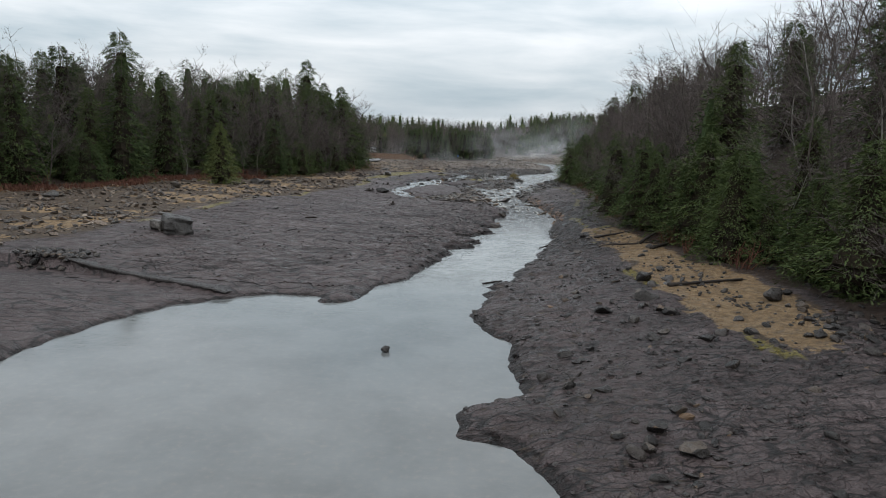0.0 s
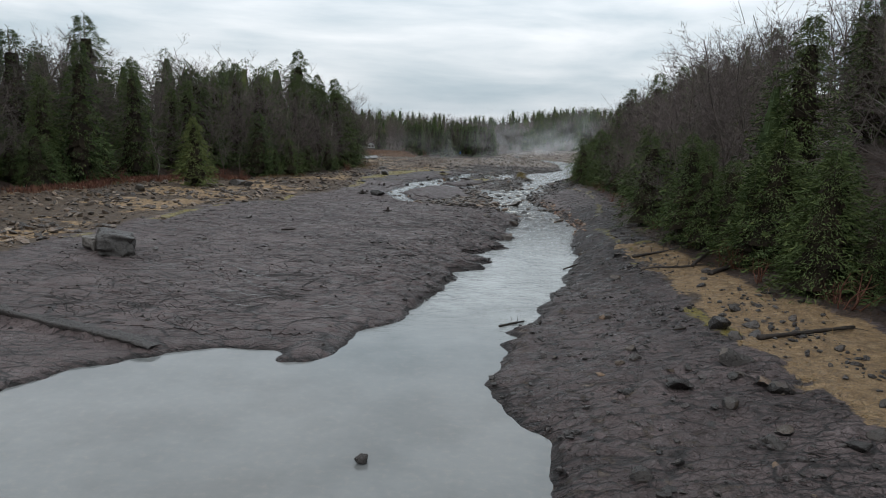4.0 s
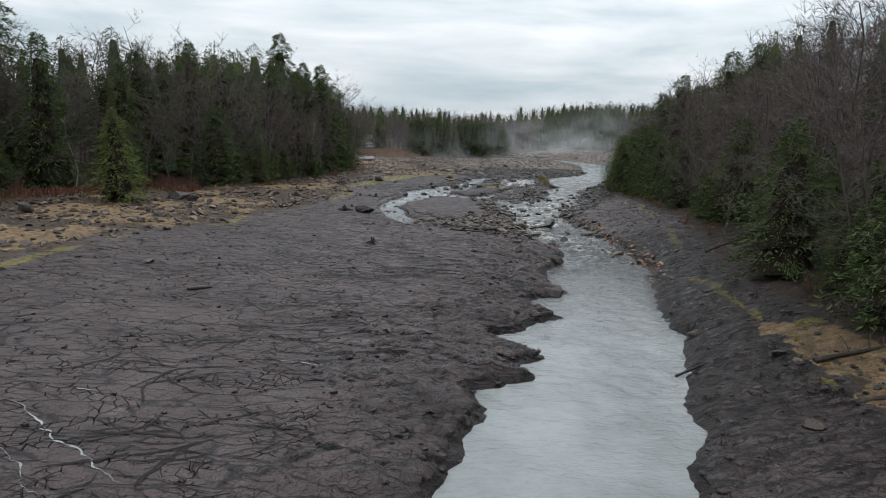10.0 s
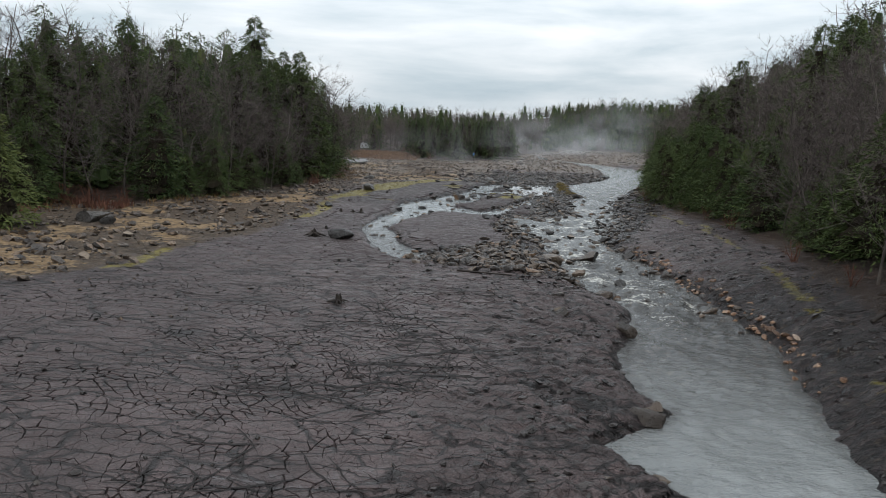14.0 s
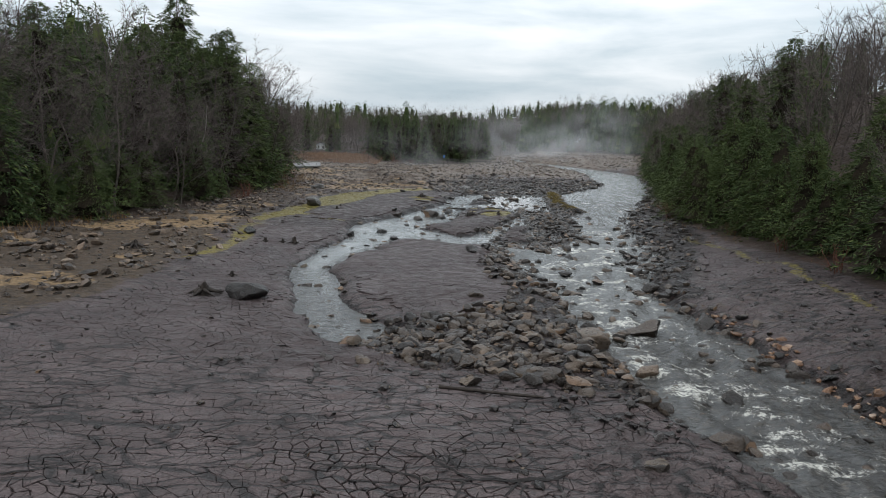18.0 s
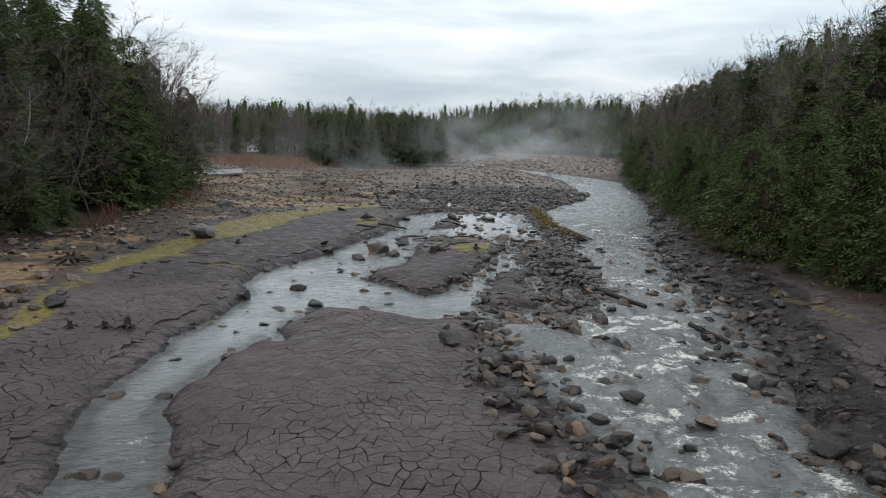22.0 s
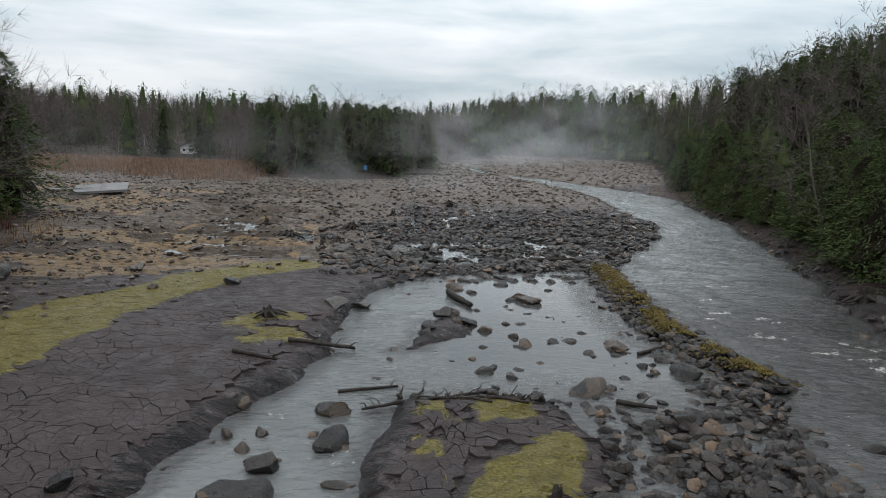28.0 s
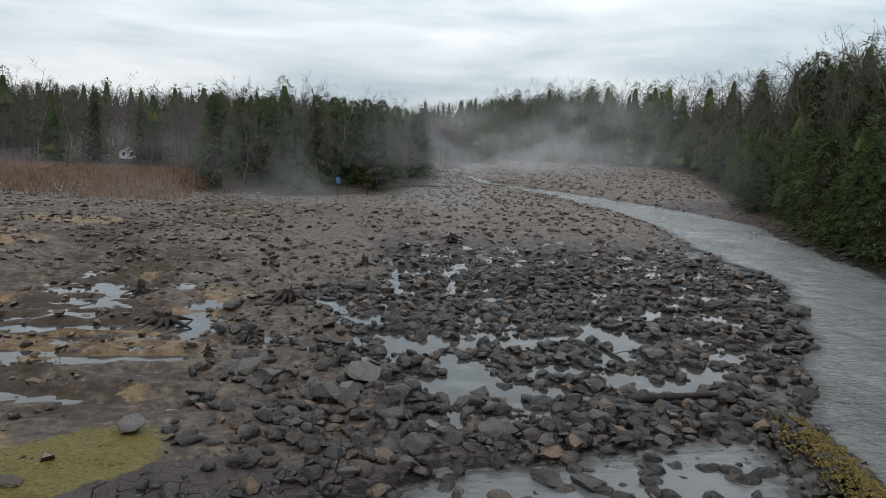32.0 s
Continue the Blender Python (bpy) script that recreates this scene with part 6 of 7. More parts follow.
# the undercut edge of the old ditch, the overhang's shadow put into its dark colour
n = 40
kk = np.linspace(0, 1, n)
seg = np.array(DITCH_EDGE)
along = np.linspace(0, 1, len(seg))
ex, ey = np.interp(kk, along, seg[:, 0]), np.interp(kk, along, seg[:, 1])
ey = ey + 0.12 * fbm(kk * 14, 0 * kk, 3, 301)
hi = ground_z(ex + 0.35, ey + 0.85)
taper = np.sin(np.pi * np.clip(kk * 0.93 + 0.05, 0, 1)) ** 0.5
rows = []
for back, up, drop in ((0.95, -0.06, 0), (0.45, 0.02, 0), (0.05, 0.03, 0), (-0.10, -0.04, 0), (-0.02, -0.22, 1), (0.12, -0.65, 1)):
    rows.append(np.stack([ex + 0.35 * back, ey + 0.94 * back, hi + up * (taper if drop else 1) + 0.02 * fbm(kk * 25, back + 0 * kk, 2, 302)], 1))
v = np.stack(rows, 1).reshape(-1, 3)
i, j = np.meshgrid(np.arange(n - 1), np.arange(5), indexing="ij")
q = (i * 6 + j).ravel()
thing("mud_ledge", "undercut lip of dark mud along an old ditch", "mud bank", kind="structure", data=solid("mud_ledge", v, np.stack([q, q + 1, q + 7, q + 6], 1), M_LUMP, True))

# ---- algae mats, sedge and reeds ----


def blades(name, label, category, seed, count, x0, x1, y0, y1, weight, tall, mat, lay, lift=0.0):
    """Thin bent blades, as one mesh."""
    r = np.random.default_rng(seed)
    x, y = r.uniform(x0, x1, count * 5), r.uniform(y0, y1, count * 5)
    z, g, st = heights(x, y)
    keep = r.uniform(0, 1, len(x)) < weight(x, y, g, st)
    x, y, z = x[keep][:count], y[keep][:count], z[keep][:count]
    m = len(x)
    h = tall * r.uniform(0.5, 1.2, m)
    base = np.array([(-0.06, 0, 0), (0.06, 0, 0), (0.045, 0.18, 0.55), (-0.045, 0.18, 0.55), (0, 0.55, 0.95)])
    face = np.array([(0, 1, 2), (0, 2, 3), (3, 2, 4)])
    sc = np.stack([h * 0.9, h * lay, h], 1)
    v, f = spread(base, face, np.stack([x, y, z - 0.02 + lift], 1), spins(r, m, 0.25), sc)
    return thing(name, label, category, kind="stuff", data=solid(name, v, f, mat, False))


blades("reed_bed", "dry brown reeds standing in the marsh before the woods", "reeds", 31, 24000, -62, -9, 203, 238,
       lambda x, y, g, st: (g["left_in"] < 0.5) * smooth(203, 208, y + 0.12 * (x + 20) + 2 * fbm(x / 6, y / 6, 2, 97)), 0.62, M_REED, 0.45)
blades("sedge", "tufts of dead tan sedge along the edge of the woods", "grass", 32, 9000, -50, -12, 60, 175,
       lambda x, y, g, st: smooth(-5.0, -0.5, g["left_in"]) * (g["left_in"] < 1.5) * smooth(-0.1, 0.4, fbm(x / 5, y / 5, 2, 98)), 0.42, M_SEDGE, 0.8)
blades("russet_brush", "low russet brush along the foot of the woods", "brush", 35, 22000, -60, -28, 30, 112,
       lambda x, y, g, st: smooth(-4.6, -2.4, g["left_in"]) * (g["left_in"] < 1.8) * smooth(-0.35, 0.15, fbm(x / 6, y / 6, 2, 94)), 0.72, M_SHRUB, 0.7)
blades("bank_sedge", "flattened dead grass on the sandy bank", "grass", 33, 3500, 11, 45, 28, 240,
       lambda x, y, g, st: smooth(-4.5, -0.8, g["right_in"]) * (g["right_in"] < 1.0) * smooth(0.0, 0.4, fbm(x / 4, y / 4, 2, 99)) * ~lefthand(x, y), 0.25, M_SEDGE, 1.4)
blades("algae_mat", "matted yellow-green algae dried on the mud", "algae", 34, 26000, -16, 16, 120, 164,
       lambda x, y, g, st: np.where(alga_at(x, y, g) > 0.55, 0.8, 0.0), 0.075, M_ALGA, 2.0, 0.01)
r = np.random.default_rng(36)
ay = r.uniform(143.2, 162.4, 26000)
ax = r.normal(0.32, 0.36, len(ay))
keep = fbm(ax * 0.8, ay / 1.5, 4, 77) + 0.5 * fbm(ax * 2.5, ay * 2.0, 2, 78) + 0.12 > 0
ax, ay = ax[keep], ay[keep]
az = -0.02 + 0.47 * np.exp(-(ax / 0.70) ** 2) + 0.05 * r.uniform(0, 1, len(ax))
tuft = np.array([(-0.5, 0, -0.2), (0.5, 0, -0.2), (0.4, 0.5, 0.25), (-0.4, 0.5, 0.25), (0, 1.0, -0.1)])
tv, tf = spread(tuft, np.array([(0, 1, 2), (0, 2, 3), (3, 2, 4)]), np.stack([np.interp(ay, *WALL_LINE) + ax, ay, az], 1), spins(r, len(ax), 0.35), np.stack([r.uniform(0.04, 0.11, len(ax))] * 3, 1))
thing("wall_algae", "ochre algae draped over the stones of the wall", "algae", kind="stuff", data=solid("wall_algae", tv, tf, M_OCHRE, False))

# ---- stumps and driftwood ----


def stump(x, y, w, seed, tall=0.75, roots=8):
    """A cut tree stump on spreading washed-out roots."""
    r = np.random.default_rng(seed)
    z = max(float(ground_z(x, y)[0]), -0.05)
    rad = w * 0.19
    root = thing("tree_stump", "black waterlogged tree stump on bare spreading roots", "stump", at=(x, y, z), group="stumps of the lake bed", turn=r.uniform(0, 360))
    k = np.linspace(0, 1, 6)
    h = w * tall * 0.75
    v, f = tube(np.stack([0.04 * w * k, 0.03 * w * np.sin(3 * k), -0.1 + (h + 0.1) * k], 1), rad * (1.5 - 0.75 * k ** 0.5), 12)
    ang = np.arctan2(v[:, 1], v[:, 0])
    v[:, :2] *= (1 + 0.14 * np.sin(ang * 5 + seed) + 0.08 * np.sin(ang * 9))[:, None]
    v[:, 2] += np.where(v[:, 2] > h * 0.85, r.uniform(-0.22, 0.12, len(v)) * w, 0)
    top = len(v) - 12
    v = np.concatenate([v, [v[top:].mean(axis=0) - (0, 0, 0.08 * w)]])
    cap = np.array([[top + i, top + (i + 1) % 12, len(v) - 1, len(v) - 1] for i in range(12)])
    bm = bmesh.new()
    vv = [bm.verts.new(p) for p in v]
    for q in np.concatenate([f, cap]):
        bm.faces.new([vv[i] for i in dict.fromkeys(q.tolist())])
    part("trunk", bm, M_DEAD, root)
    for i in range(roots):
        a = 2 * np.pi * i / roots + r.uniform(-0.3, 0.3)
        n = 6
        s = np.linspace(0, 1, n)
        reach = w * r.uniform(0.35, 0.62)
        bend = r.uniform(-0.6, 0.6)
        px = np.cos(a + bend * s) * (rad * 0.7 + reach * s)
        py = np.sin(a + bend * s) * (rad * 0.7 + reach * s)
        pz = 0.16 * w * (1 - s) ** 1.6 + 0.02 + 0.10 * w * np.sin(3.1 * s) * r.uniform(0, 0.7)
        v, f = tube(np.stack([px, py, pz], 1), rad * (0.42 - 0.36 * s), 6)
        child("root", solid("root", v, f, M_DEAD, True), root)
    return root


for i, (x, y, w) in enumerate([(-6.1, 83.4, 0.75), (-11.1, 103.6, 1.4), (-18.0, 113.4, 1.2), (-15.3, 128.2, 1.5), (-11.0, 108.2, 0.5), (-11.4, 118.1, 0.5), (-9.6, 118.6, 0.7), (-10.3, 118.4, 0.5),
                               (3.5, 136.0, 1.0), (3.1, 135.6, 0.6), (6.0, 136.4, 0.6), (-1.0, 149.7, 1.1), (-8.8, 136.5, 0.5), (-2.1, 170.6, 1.6), (1.9, 174.0, 1.6), (-1.0, 177.5, 1.1),
                               (-4.0, 174.8, 0.9), (1.1, 168.9, 1.1), (0.2, 166.5, 0.5), (10.9, 189.3, 1.3), (25.4, 153.4, 1.8), (-8.7, 138.5, 0.35), (-6.5, 183, 1.1), (5.2, 181, 0.9)]):
    stump(x, y, w, 900 + i, 0.75 if w < 1 else 0.42, 5 if w < 0.6 else 8)


def log(x0, y0, x1, y1, rad, seed, label="dark waterlogged log lying on the ground", twigs=2):
    r = np.random.default_rng(seed)
    n = 9
    s = np.linspace(0, 1, n)
    x, y = x0 + (x1 - x0) * s, y0 + (y1 - y0) * s
    wob = np.cumsum(r.normal(0, 0.03, n))
    z0, z1 = (max(float(ground_z(px, py)[0]), 0.0) for px, py in ((x0, y0), (x1, y1)))
    zmid = np.maximum(ground_z(x, y), 0.0)
    z = np.maximum(z0 + (z1 - z0) * s, zmid - 0.05) + rad * 0.75
    root = thing("driftwood_log", label, "log", at=(x0, y0, z0), group="driftwood")
    path = np.stack([x - x0 + wob, y - y0, z - z0], 1)
    radii = rad * (1 - 0.35 * s) * (1 + 0.08 * r.normal(size=n))
    path = np.concatenate([path[:1], path, path[-1:]])
    radii = np.concatenate([[0.01], radii, [0.01]])
    path[0] -= (path[2] - path[1]) * 0.02
    path[-1] += (path[-2] - path[-3]) * 0.02
    v, f = tube(path, radii, 9)
    v += r.normal(0, rad * 0.07, v.shape)
    child("trunk", solid("trunk", v, f, M_DEAD, True), root)
    d = path[-1] - path[0]
    length = np.linalg.norm(d)
    for i in range(twigs):
        k = r.uniform(0.3, 0.9)
        p = path[1] + (path[-2] - path[1]) * k
        q = p + np.array([d[1], -d[0], 0]) / length * r.choice([-1, 1]) * length * r.uniform(0.12, 0.3) + d / length * 0.3 + np.array([0, 0, r.uniform(0.05, 0.35)])
        t = np.linspace(0, 1, 5)[:, None]
        bp = p * (1 - t) + q * t + np.sin(t * 3.1) * 0.06
        v, f = tube(bp, rad * 0.34 * (1 - 0.8 * t[:, 0]), 6)
        child("branch", solid("branch", v, f, M_DEAD, True), root)


for i, row in enumerate([(10.1, 128.6, 12.0, 123.2, 0.15, 0), (8.3, 125.3, 9.6, 128.4, 0.11, 0), (17.3, 131.6, 16.4, 129.4, 0.09, 1), (12.8, 120.4, 13.2, 117.8, 0.12, 1), (10.1, 133.4, 13.0, 134.7, 0.10, 1),
                         (9.1, 131.8, 13.0, 132.6, 0.10, 1), (-1.6, 145.6, -0.2, 145.0, 0.07, 1), (-0.1, 146.9, 2.2, 147.2, 0.08, 2), (1.6, 143.3, 3.3, 143.7, 0.06, 2), (11.8, 146.5, 13.1, 147.3, 0.07, 1),
                         (9.4, 142.3, 10.3, 141.8, 0.08, 1), (6.3, 155.0, 6.9, 152.8, 0.16, 0), (12.0, 163.0, 14.9, 163.0, 0.12, 0), (13.0, 168.0, 13.3, 166.2, 0.06, 1)]):
    log(*row[:5], 1100 + i, twigs=row[5])
for i, row in enumerate([(10.0, 162.0, 11.8, 163.8, 0.05, 2), (12.8, 176.2, 15.3, 176.8, 0.10, 1), (16.3, 164.9, 16.2, 164.0, 0.05, 0), (12.9, 39.6, 17.8, 41.4, 0.11, 2), (15.5, 55.2, 17.9, 58.8, 0.12, 3),
                         (12.6, 59.0, 16.6, 59.7, 0.09, 4), (2.7, 45.6, 3.9, 46.7, 0.06, 3), (4.7, 25.2, 5.8, 26.8, 0.07, 1), (15.5, 52.6, 18.6, 55.6, 0.14, 2), (12.3, 55.7, 16.4, 55.5, 0.10, 4), (8.2, 60.7, 10.3, 61.8, 0.06, 1),
                         (16.3, 80.8, 20.0, 83.5, 0.09, 2), (-13.3, 67.5, -12.4, 68.3, 0.08, 0), (-0.7, 91.9, 2.4, 91.3, 0.06, 1), (8.9, 223.5, 16.2, 226.0, 0.16, 1)]):
    log(*row[:5], 1140 + i, twigs=row[5])

# twig tangle on the island
for i in range(9):
    a = 1200 + i
    q = np.random.default_rng(a)
    x, y = 4.6 + q.uniform(-1.4, 2.2), 142.6 + q.uniform(-0.7, 0.5)
    log(x, y, x + q.uniform(-1.3, 1.3), y + q.uniform(-0.5, 0.5), q.uniform(0.03, 0.06), a, "dark tangle of drowned branches on the island", 3)

# ---- dock, house and sign at the upper end ----
dock = thing("dock", "stranded pale grey floating dock tilted on the mud", "dock", at=(-19.6, 188.6, float(ground_z(-19.6, 188.6)[0])), turn=12)
dock.matrix_world = dock.matrix_world @ pose(0, 0, 0.30, 8, -4, 0)
for i in range(15):
    part("plank", box(-2.1 + i * 0.285, -2.1 + i * 0.285 + 0.278, -1.35, 1.35, 0.16, 0.20, 0.008), M_PLANK, dock)
for y0 in (-1.33, -0.05, 1.23):
    part("beam", box(-2.1, 2.15, y0, y0 + 0.10, -0.02, 0.156, 0.01), M_PLANK, dock)
for x0 in (-1.6, 1.0):
    part("float", box(x0, x0 + 0.6, -1.2, 1.2, -0.32, -0.03, 0.05), M_DEAD, dock)
ramp_dock = thing("gangway", "narrow pale plank gangway lying beside the dock", "gangway", at=(-23.2, 189.4, float(ground_z(-23.2, 189.4)[0]) + 0.16), turn=6)
for i in range(3):
    part("plank", box(-1.3, 1.3, -0.42 + i * 0.28, -0.42 + i * 0.28 + 0.26, 0.0, 0.05, 0.008), M_PLANK, ramp_dock)
for x0 in (-1.1, 0.95):
    part("cleat", box(x0, x0 + 0.12, -0.44, 0.42, -0.16, -0.004, 0.008), M_PLANK, ramp_dock)

hz = float(ground_z(-25.3, 247)[0]) - 0.3
house = thing("house", "small white cabin half hidden among the trees", "house", at=(-25.3, 247, hz + 0.3))
house.scale = (0.42, 0.42, 0.44)
part("wall", box(-2.6, 2.6, 0, 0.2, -0.5, 2.7), M_WHITE, house)
part("wall", box(-2.6, 2.6, 5.8, 6.0, -0.5, 2.7), M_WHITE, house)
part("wall", box(-2.6, -2.4, 0.203, 5.797, -0.5, 2.7), M_WHITE, house)
part("wall", box(2.4, 2.6, 0.203, 5.797, -0.5, 2.7), M_WHITE, house)
for s in (-1, 1):
    bm = box(-1.75, 1.75, -0.4, 6.4, -0.06, 0.06)
    bmesh.ops.transform(bm, matrix=pose(s * 1.45, 0, 3.25, 0, s * 28, 0), verts=bm.verts[:])
    part("roof", bm, M_ROOF, house)
bm = bmesh.new()
fr, bk = [bm.verts.new(p) for p in ((-2.6, 0, 2.7), (2.6, 0, 2.7), (0, 0, 4.0))], [bm.verts.new(p) for p in ((-2.6, 0.2, 2.7), (2.6, 0.2, 2.7), (0, 0.2, 4.0))]
bm.faces.new(fr)
bm.faces.new(bk[::-1])
for i in range(3):
    bm.faces.new((fr[i], bk[i], bk[(i + 1) % 3], fr[(i + 1) % 3]))
part("gable", bm, M_WHITE, house)
for x0 in (-1.7, 0.7):
    win = part("window", box(x0, x0 + 1.0, -0.05, -0.004, 0.9, 2.1), M_WHITE, house)
    part("pane", box(x0 + 0.09, x0 + 0.91, -0.062, -0.053, 0.98, 1.47), M_GLASS, win)
    part("pane", box(x0 + 0.09, x0 + 0.91, -0.062, -0.053, 1.53, 2.02), M_GLASS, win)

r = np.random.default_rng(88)
for x, y, h in ((-28.0, 242.5, 9.0), (-22.4, 242.8, 8.0)):
    plant("tall" if h > 5 else "hem", x, y, h, r)

sz = float(ground_z(3.4, 210.2)[0])
sign = thing("notice_board", "small blue notice board on a wooden post by the trees", "sign", at=(3.4, 210.2, sz))
part("post", box(-0.05, 0.05, 0, 0.09, -0.4, 1.9, 0.01), M_DEAD, sign)
part("panel", box(-0.20, 0.20, -0.035, -0.003, 1.25, 1.8, 0.008), M_BLUE, sign)
bench = thing("rail_fence", "low weathered rail on two posts at the point", "fence", at=(5.2, 212.6, float(ground_z(5.2, 212.6)[0])))
for x0 in (-1.0, 0.9):
    part("post", box(x0, x0 + 0.1, 0, 0.1, -0.3, 1.0, 0.01), M_DEAD, bench)
part("rail", box(-1.3, 1.3, -0.05, -0.003, 0.82, 0.96, 0.01), M_DEAD, bench)

# ---- mist over the upper river, and haze veils before the far trees ----


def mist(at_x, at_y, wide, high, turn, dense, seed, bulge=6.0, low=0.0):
    """A billowing veil for mist and for added haze, thick at the water and thinning out to nothing all round."""
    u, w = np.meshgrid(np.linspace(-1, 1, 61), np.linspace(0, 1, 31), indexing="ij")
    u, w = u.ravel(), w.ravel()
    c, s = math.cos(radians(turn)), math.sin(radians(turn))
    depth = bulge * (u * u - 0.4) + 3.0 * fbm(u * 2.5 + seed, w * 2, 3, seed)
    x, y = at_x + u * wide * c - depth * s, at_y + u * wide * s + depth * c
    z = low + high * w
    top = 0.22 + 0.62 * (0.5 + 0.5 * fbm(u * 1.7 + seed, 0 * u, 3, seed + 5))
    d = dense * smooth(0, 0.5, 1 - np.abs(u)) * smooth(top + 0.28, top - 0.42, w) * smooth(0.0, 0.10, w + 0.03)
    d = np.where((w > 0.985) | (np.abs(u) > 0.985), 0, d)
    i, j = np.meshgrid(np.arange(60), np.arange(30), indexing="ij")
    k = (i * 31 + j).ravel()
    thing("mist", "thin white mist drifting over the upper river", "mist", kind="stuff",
          data=solid("mist", np.stack([x, y, z], 1), np.stack([k, k + 31, k + 32, k + 1], 1), M_MIST_HAZE, True, {"thickness": d}))


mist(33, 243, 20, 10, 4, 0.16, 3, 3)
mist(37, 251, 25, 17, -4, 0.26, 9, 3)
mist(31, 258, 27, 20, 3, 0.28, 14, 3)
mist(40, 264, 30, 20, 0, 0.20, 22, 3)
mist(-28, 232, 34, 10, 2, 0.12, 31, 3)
# the last three veils are added as distance haze before ridge and point
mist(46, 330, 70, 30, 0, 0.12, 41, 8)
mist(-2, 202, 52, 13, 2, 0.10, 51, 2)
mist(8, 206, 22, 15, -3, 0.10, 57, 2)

# ---- trickles draining over the flat ----


def trickle(points, wide, seed):
    """A thin thread of water following a crack."""
    r = np.random.default_rng(seed)
    p = np.array(points)
    run = np.concatenate([[0], np.cumsum(np.hypot(*np.diff(p, axis=0).T))])
    a = np.arange(0, run[-1], 0.07)
    x = np.interp(a, run, p[:, 0]) + 0.16 * fbm(a / 0.5, 0 * a, 3, seed)
    y = np.interp(a, run, p[:, 1]) + 0.12 * fbm(a / 0.45, 0 * a + 9, 3, seed + 1)
    w = wide * (0.1 + np.sin(np.pi * (np.arange(len(a)) + 0.5) / len(a)) ** 0.6) * np.clip(0.55 + 0.9 * fbm(a / 0.3, 0 * a + 4, 3, seed + 2), 0.12, 1.3)
    z = ground_z(x, y) + 0.014
    t = np.stack([np.gradient(x), np.gradient(y)], 1)
    t /= np.linalg.norm(t, axis=1)[:, None] + 1e-9
    v = np.concatenate([np.stack([x - t[:, 1] * w, y + t[:, 0] * w, z - 0.004], 1), np.stack([x, y, z + 0.006], 1), np.stack([x + t[:, 1] * w, y - t[:, 0] * w, z - 0.004], 1)])
    n = len(x)
    i = np.arange(n - 1)
    f = np.concatenate([np.stack([i, i + n, i + n + 1, i + 1], 1), np.stack([i + n, i + 2 * n, i + 2 * n + 1, i + n + 1], 1)])
    thing("trickle", "thin bright thread of water draining over dark mud", "water", kind="stuff", data=solid("trickle", v, f, M_WATER, True))


for i, row in enumerate([
        [(-13.5, 54.0), (-12.6, 53.4), (-11.4, 52.3), (-10.2, 51.4), (-9.6, 50.9), (-8.3, 49.9)],
        [(-12.6, 51.6), (-12.0, 51.3), (-11.2, 50.6), (-10.8, 49.8), (-10.1, 49.2), (-9.2, 48.7)],
        [(-12.4, 49.2), (-12.3, 48.6), (-11.8, 48.3), (-11.2, 48.2), (-10.6, 47.7), (-9.4, 47.4)],
        [(-12.0, 47.1), (-11.4, 46.6), (-10.7, 46.0), (-10.1, 45.7), (-9.6, 45.6)],
        [(-12.2, 55.4), (-11.7, 55.1), (-11.3, 54.6)],
        [(-6.8, 59.0), (-5.5, 58.9), (-4.0, 58.9)],
        [(-4.8, 56.9), (-3.6, 55.6), (-2.5, 56.5)],
        [(-1.5, 48.9), (-1.3, 49.6), (-0.9, 50.6)],
        [(-6.4, 46.5), (-5.7, 46.7), (-5.1, 47.1)]]):
    trickle(row, 0.030, 700 + 5 * i)

# ---- tears in the drying flat, laid on as shade-dark strips ----
r = np.random.default_rng(64)
tears = []


def tear_from(x, y, heading, steps, wide, depth):
    """One winding tear with its side branches, as rows of x, y and half width."""
    rows, h = [], heading
    for k in range(steps):
        h += r.normal(0, 0.16) + 0.10 * (heading - h)
        x, y = x + 0.13 * math.cos(h), y + 0.13 * math.sin(h)
        rows.append((x, y, wide * (0.25 + math.sin(math.pi * (k + 0.5) / steps) ** 0.7) * r.uniform(0.35, 1.25)))
        if depth and r.uniform() < 0.09:
            tear_from(x, y, h + r.choice([-1, 1]) * r.uniform(0.5, 1.2), int(steps * r.uniform(0.15, 0.45)) + 3, wide * 0.7, depth - 1)
    tears.append(np.array(rows))


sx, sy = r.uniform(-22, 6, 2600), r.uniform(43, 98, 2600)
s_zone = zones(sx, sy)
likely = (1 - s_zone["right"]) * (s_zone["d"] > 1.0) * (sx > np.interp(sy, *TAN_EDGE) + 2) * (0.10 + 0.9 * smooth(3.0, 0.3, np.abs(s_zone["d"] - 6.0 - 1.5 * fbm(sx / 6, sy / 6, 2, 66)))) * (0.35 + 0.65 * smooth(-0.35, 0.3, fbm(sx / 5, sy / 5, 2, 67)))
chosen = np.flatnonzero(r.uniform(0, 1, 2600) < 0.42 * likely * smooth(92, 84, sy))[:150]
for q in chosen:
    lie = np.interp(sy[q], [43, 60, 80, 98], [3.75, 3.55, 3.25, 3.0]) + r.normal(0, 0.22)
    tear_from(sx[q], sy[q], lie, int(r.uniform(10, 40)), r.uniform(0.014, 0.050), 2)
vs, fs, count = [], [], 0
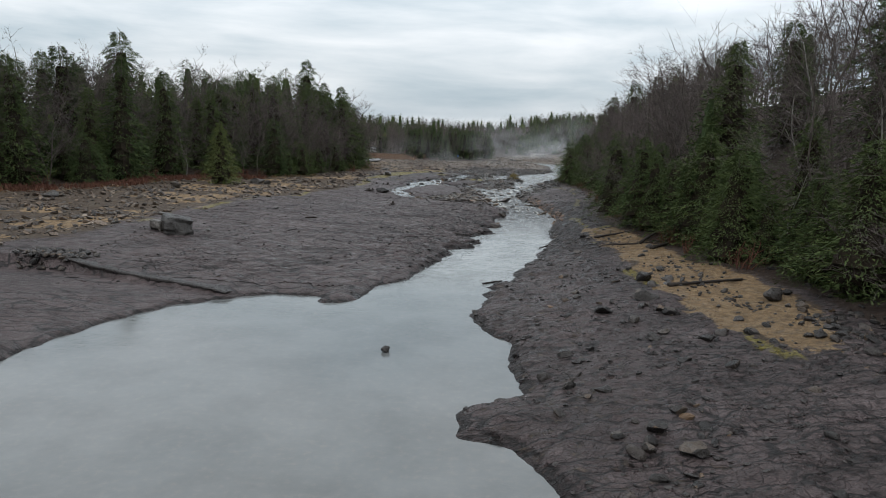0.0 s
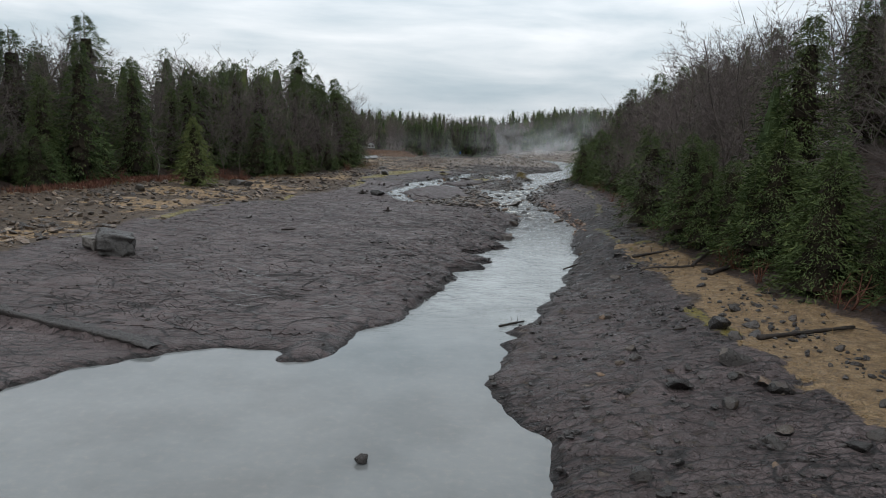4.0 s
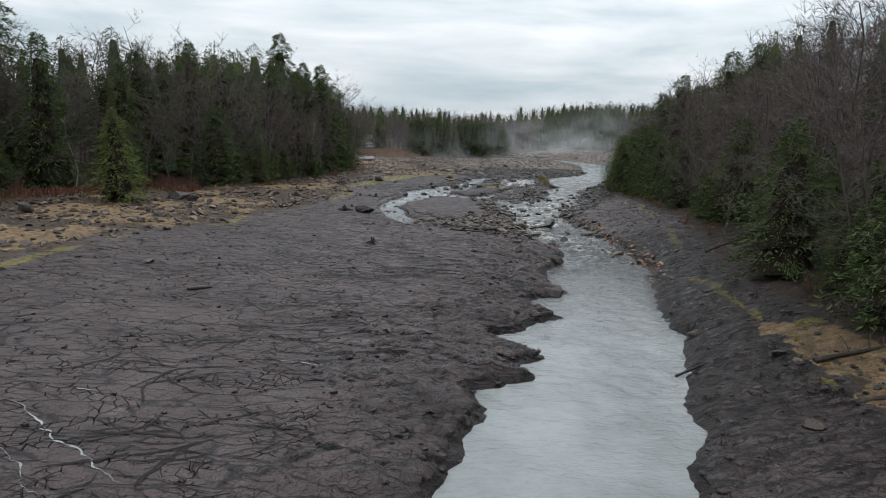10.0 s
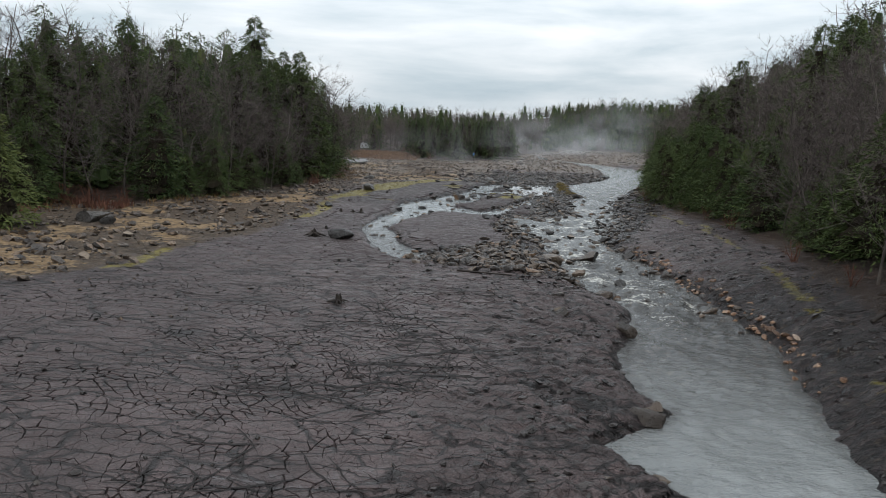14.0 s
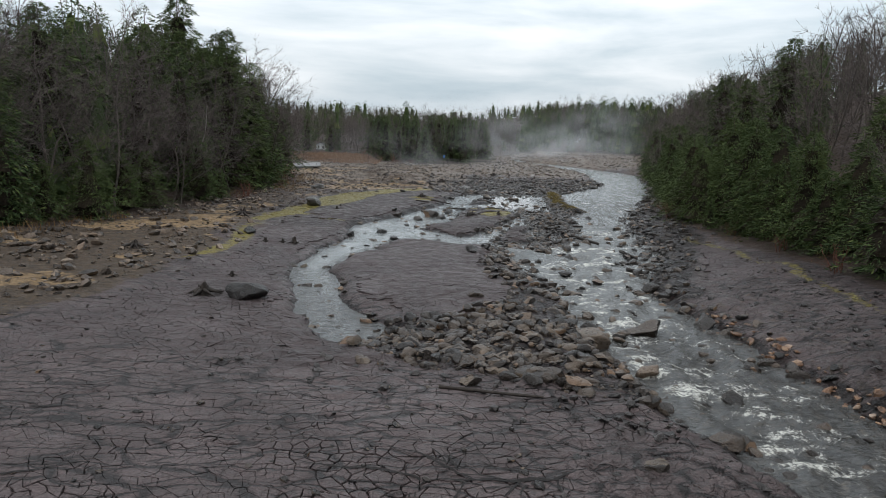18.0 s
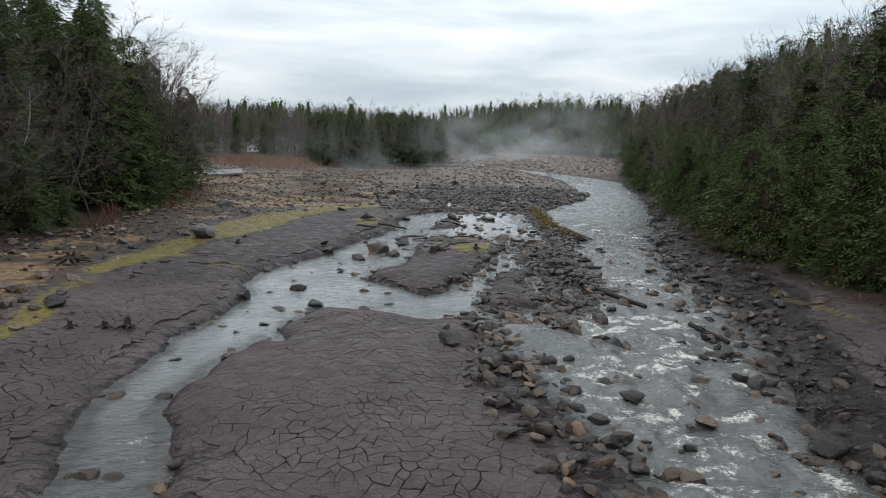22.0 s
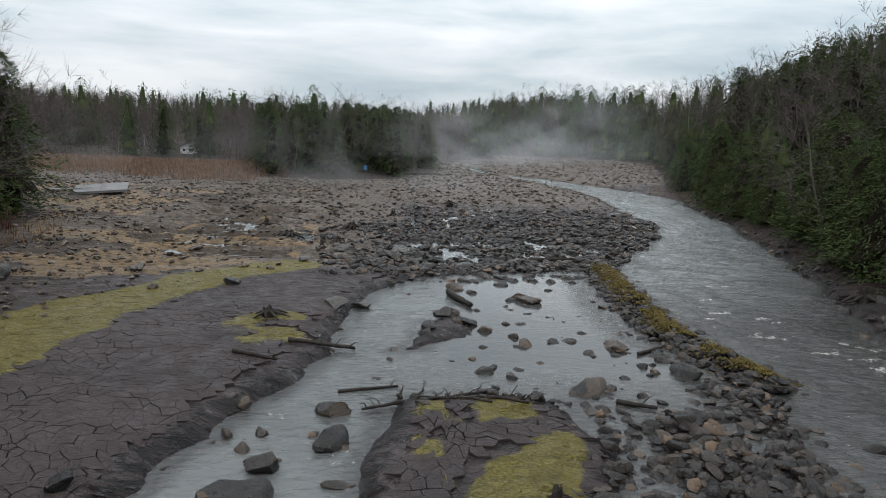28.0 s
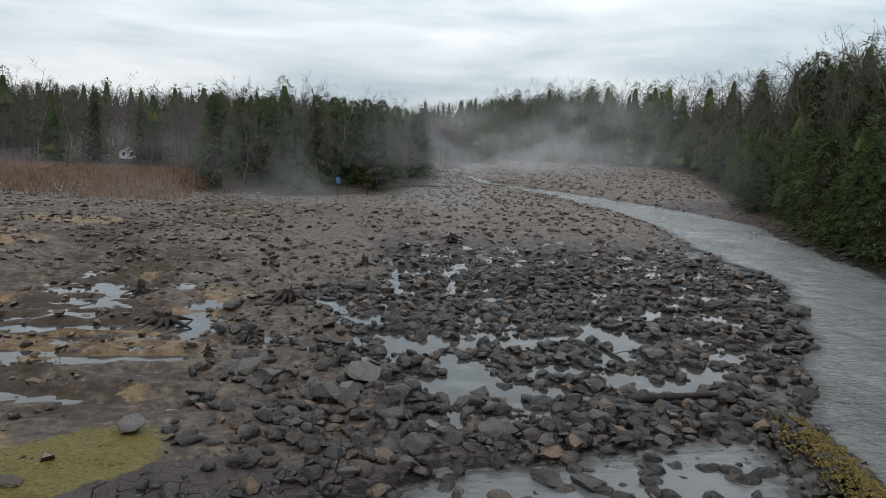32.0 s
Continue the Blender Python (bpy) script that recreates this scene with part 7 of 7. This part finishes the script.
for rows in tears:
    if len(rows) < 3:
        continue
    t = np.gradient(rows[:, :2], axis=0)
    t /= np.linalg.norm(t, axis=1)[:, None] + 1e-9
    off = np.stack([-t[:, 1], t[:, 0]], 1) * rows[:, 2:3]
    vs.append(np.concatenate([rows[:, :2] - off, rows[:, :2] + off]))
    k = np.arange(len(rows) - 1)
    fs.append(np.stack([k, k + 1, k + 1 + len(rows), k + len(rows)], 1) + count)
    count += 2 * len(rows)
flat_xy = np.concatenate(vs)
# flat strips just above the mud, coloured as the shade inside open cracks
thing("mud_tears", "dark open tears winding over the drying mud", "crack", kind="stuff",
      data=solid("mud_tears", np.column_stack([flat_xy, ground_z(flat_xy[:, 0], flat_xy[:, 1]) + 0.022]), np.concatenate(fs), M_TEAR_SHADE, True))

# ---- dried mud plates, last ----
s = 0.42
qq, rr2 = np.meshgrid(np.arange(-160, 160), np.arange(105, 470), indexing="ij")
qq, rr2 = qq.ravel(), rr2.ravel()
qq = qq - rr2 // 2
cx, cy = s * (qq + rr2 / 2.0), s * 0.8660254 * rr2
okc = (cx > -24) & (cx < 22) & (cy > 40) & (cy < 165)
qq, rr2, cx, cy = qq[okc], rr2[okc], cx[okc], cy[okc]
zz, zone, stn = heights(cx, cy)
mask = plated(cx, cy, zone, stn)
okc = mask > 0.5
qq, rr2, cx, cy = qq[okc], rr2[okc], cx[okc], cy[okc]
dx, dy = np.array([1, 0, -1, -1, 0, 1]), np.array([1, 2, 1, -1, -2, -1])
kx, ky = (2 * qq + rr2)[:, None] + dx, (3 * rr2)[:, None] + dy
jx, jy = lattice(kx, ky, 201) * 2 - 1, lattice(kx, ky, 202) * 2 - 1


def bent(x, y):
    """The lattice stretched and swirled, so that no two plates are alike."""
    return x + 0.45 * fbm(x / 2.7, y / 2.7, 2, 205), y + 0.40 * fbm(x / 2.4, y / 2.4, 2, 206)


px, py = bent(kx * s / 2 + 0.31 * s * jx, ky * s / (2 * math.sqrt(3)) + 0.31 * s * jy)
mx, my = px.mean(axis=1, keepdims=True), py.mean(axis=1, keepdims=True)
ru, rv = 0.92 * px - 0.39 * py, 0.39 * px + 0.92 * py
vein = np.minimum(np.abs(fbm(ru / 7.5, rv / 2.1, 3, 207)), np.abs(fbm((0.97 * px + 0.24 * py) / 5.0, (0.97 * py - 0.24 * px) / 2.4, 3, 212)) + 0.05 * smooth(0.1, 0.5, fbm(px / 9, py / 9, 2, 213)))
fine = 0.5 + 0.5 * fbm(px / 6, py / 6, 2, 208)
fade = smooth(0.5, 0.85, plated(px.ravel(), py.ravel(), *heights(px.ravel(), py.ravel())[1:]).reshape(px.shape))
shut = smooth(0.25 + 0.2 * smooth(92, 102, py), 0.6 + 0.2 * smooth(92, 102, py), lattice(kx, ky, 211) + 0.35 * np.clip(fine, -0.5, 1))
gap = (0.68 + 0.42 * smooth(96, 104, py)) * ((0.013 - 0.003 * smooth(92, 102, py)) * shut * (0.4 + np.clip(fine, 0, 1)) * smooth(50, 78, py + 6 * fbm(px / 6, py / 6, 2, 214)) + 0.032 * smooth(0.15, 0.07, vein) * (0.22 + 0.78 * smooth(96, 78, py))) * (0.6 + 0.8 * lattice(kx * 7 + qq[:, None], ky * 5 + rr2[:, None], 209)) * fade + 0.001
dist = np.hypot(px - mx, py - my)
f1 = np.clip(1 - gap * 1.15 / dist, 0.4, 1)
tx1, ty1 = mx + (px - mx) * f1, my + (py - my) * f1
f2 = np.clip(1 - (gap * 1.15 + 0.006 + 0.6 * gap) / dist, 0.4, 1)
tx2, ty2 = mx + (px - mx) * f2, my + (py - my) * f2
curl = 0.012 * (lattice(qq, rr2, 210)[:, None] - 0.5)
z1 = ground_z(tx1.ravel(), ty1.ravel()).reshape(tx1.shape)
top_z = z1 + curl
rim = np.stack([tx1, ty1, top_z - 0.3 * gap - 0.002], -1)
tops = np.stack([tx2, ty2, top_z], -1)
foot = np.stack([tx1, ty1, top_z - 0.11], -1)
PV = np.concatenate([tops, rim, foot], 1)
j = np.arange(6)
jn = (j + 1) % 6
PF = np.concatenate([[[0, 1, 2, 3], [3, 4, 5, 0]], np.stack([j + 6, jn + 6, jn, j], 1), np.stack([j + 12, jn + 12, jn + 6, j + 6], 1)])
mud_crust = thing("mud_crust", "crust of grey-brown mud dried into cracked plates", "mud", kind="structure")
alone = (cy > 101) & (cy < 117) & (np.abs(cx + 1.2) < 3.6)
alone_ids = np.flatnonzero(alone)[:300]
for i in alone_ids:
    o = np.array([cx[i], cy[i], 0.0])
    ob = child("mud_plate", solid("mud_plate", PV[i] - o, PF, M_PLATE_PLAIN, False), mud_crust)
    ob.matrix_local = Matrix.Translation(o)
others = np.setdiff1d(np.arange(len(cx)), alone_ids)
soaked = cy[others] + 5 * fbm(cx[others] / 4, cy[others] / 4, 3, 215) + 14 * (np.maximum(inside_of(ISLAND, cx[others], cy[others]), inside_of(SMALL_ISLAND, cx[others], cy[others])) > 0) > 128
upper = cy[others] + 3 * fbm(cx[others] / 4, cy[others] / 4, 2, 216) > 94
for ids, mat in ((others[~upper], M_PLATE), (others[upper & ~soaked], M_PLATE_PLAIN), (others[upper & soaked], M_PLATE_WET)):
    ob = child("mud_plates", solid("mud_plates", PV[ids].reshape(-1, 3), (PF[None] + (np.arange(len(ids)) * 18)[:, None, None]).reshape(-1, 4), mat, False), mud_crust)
    ob["kind"] = "stuff"
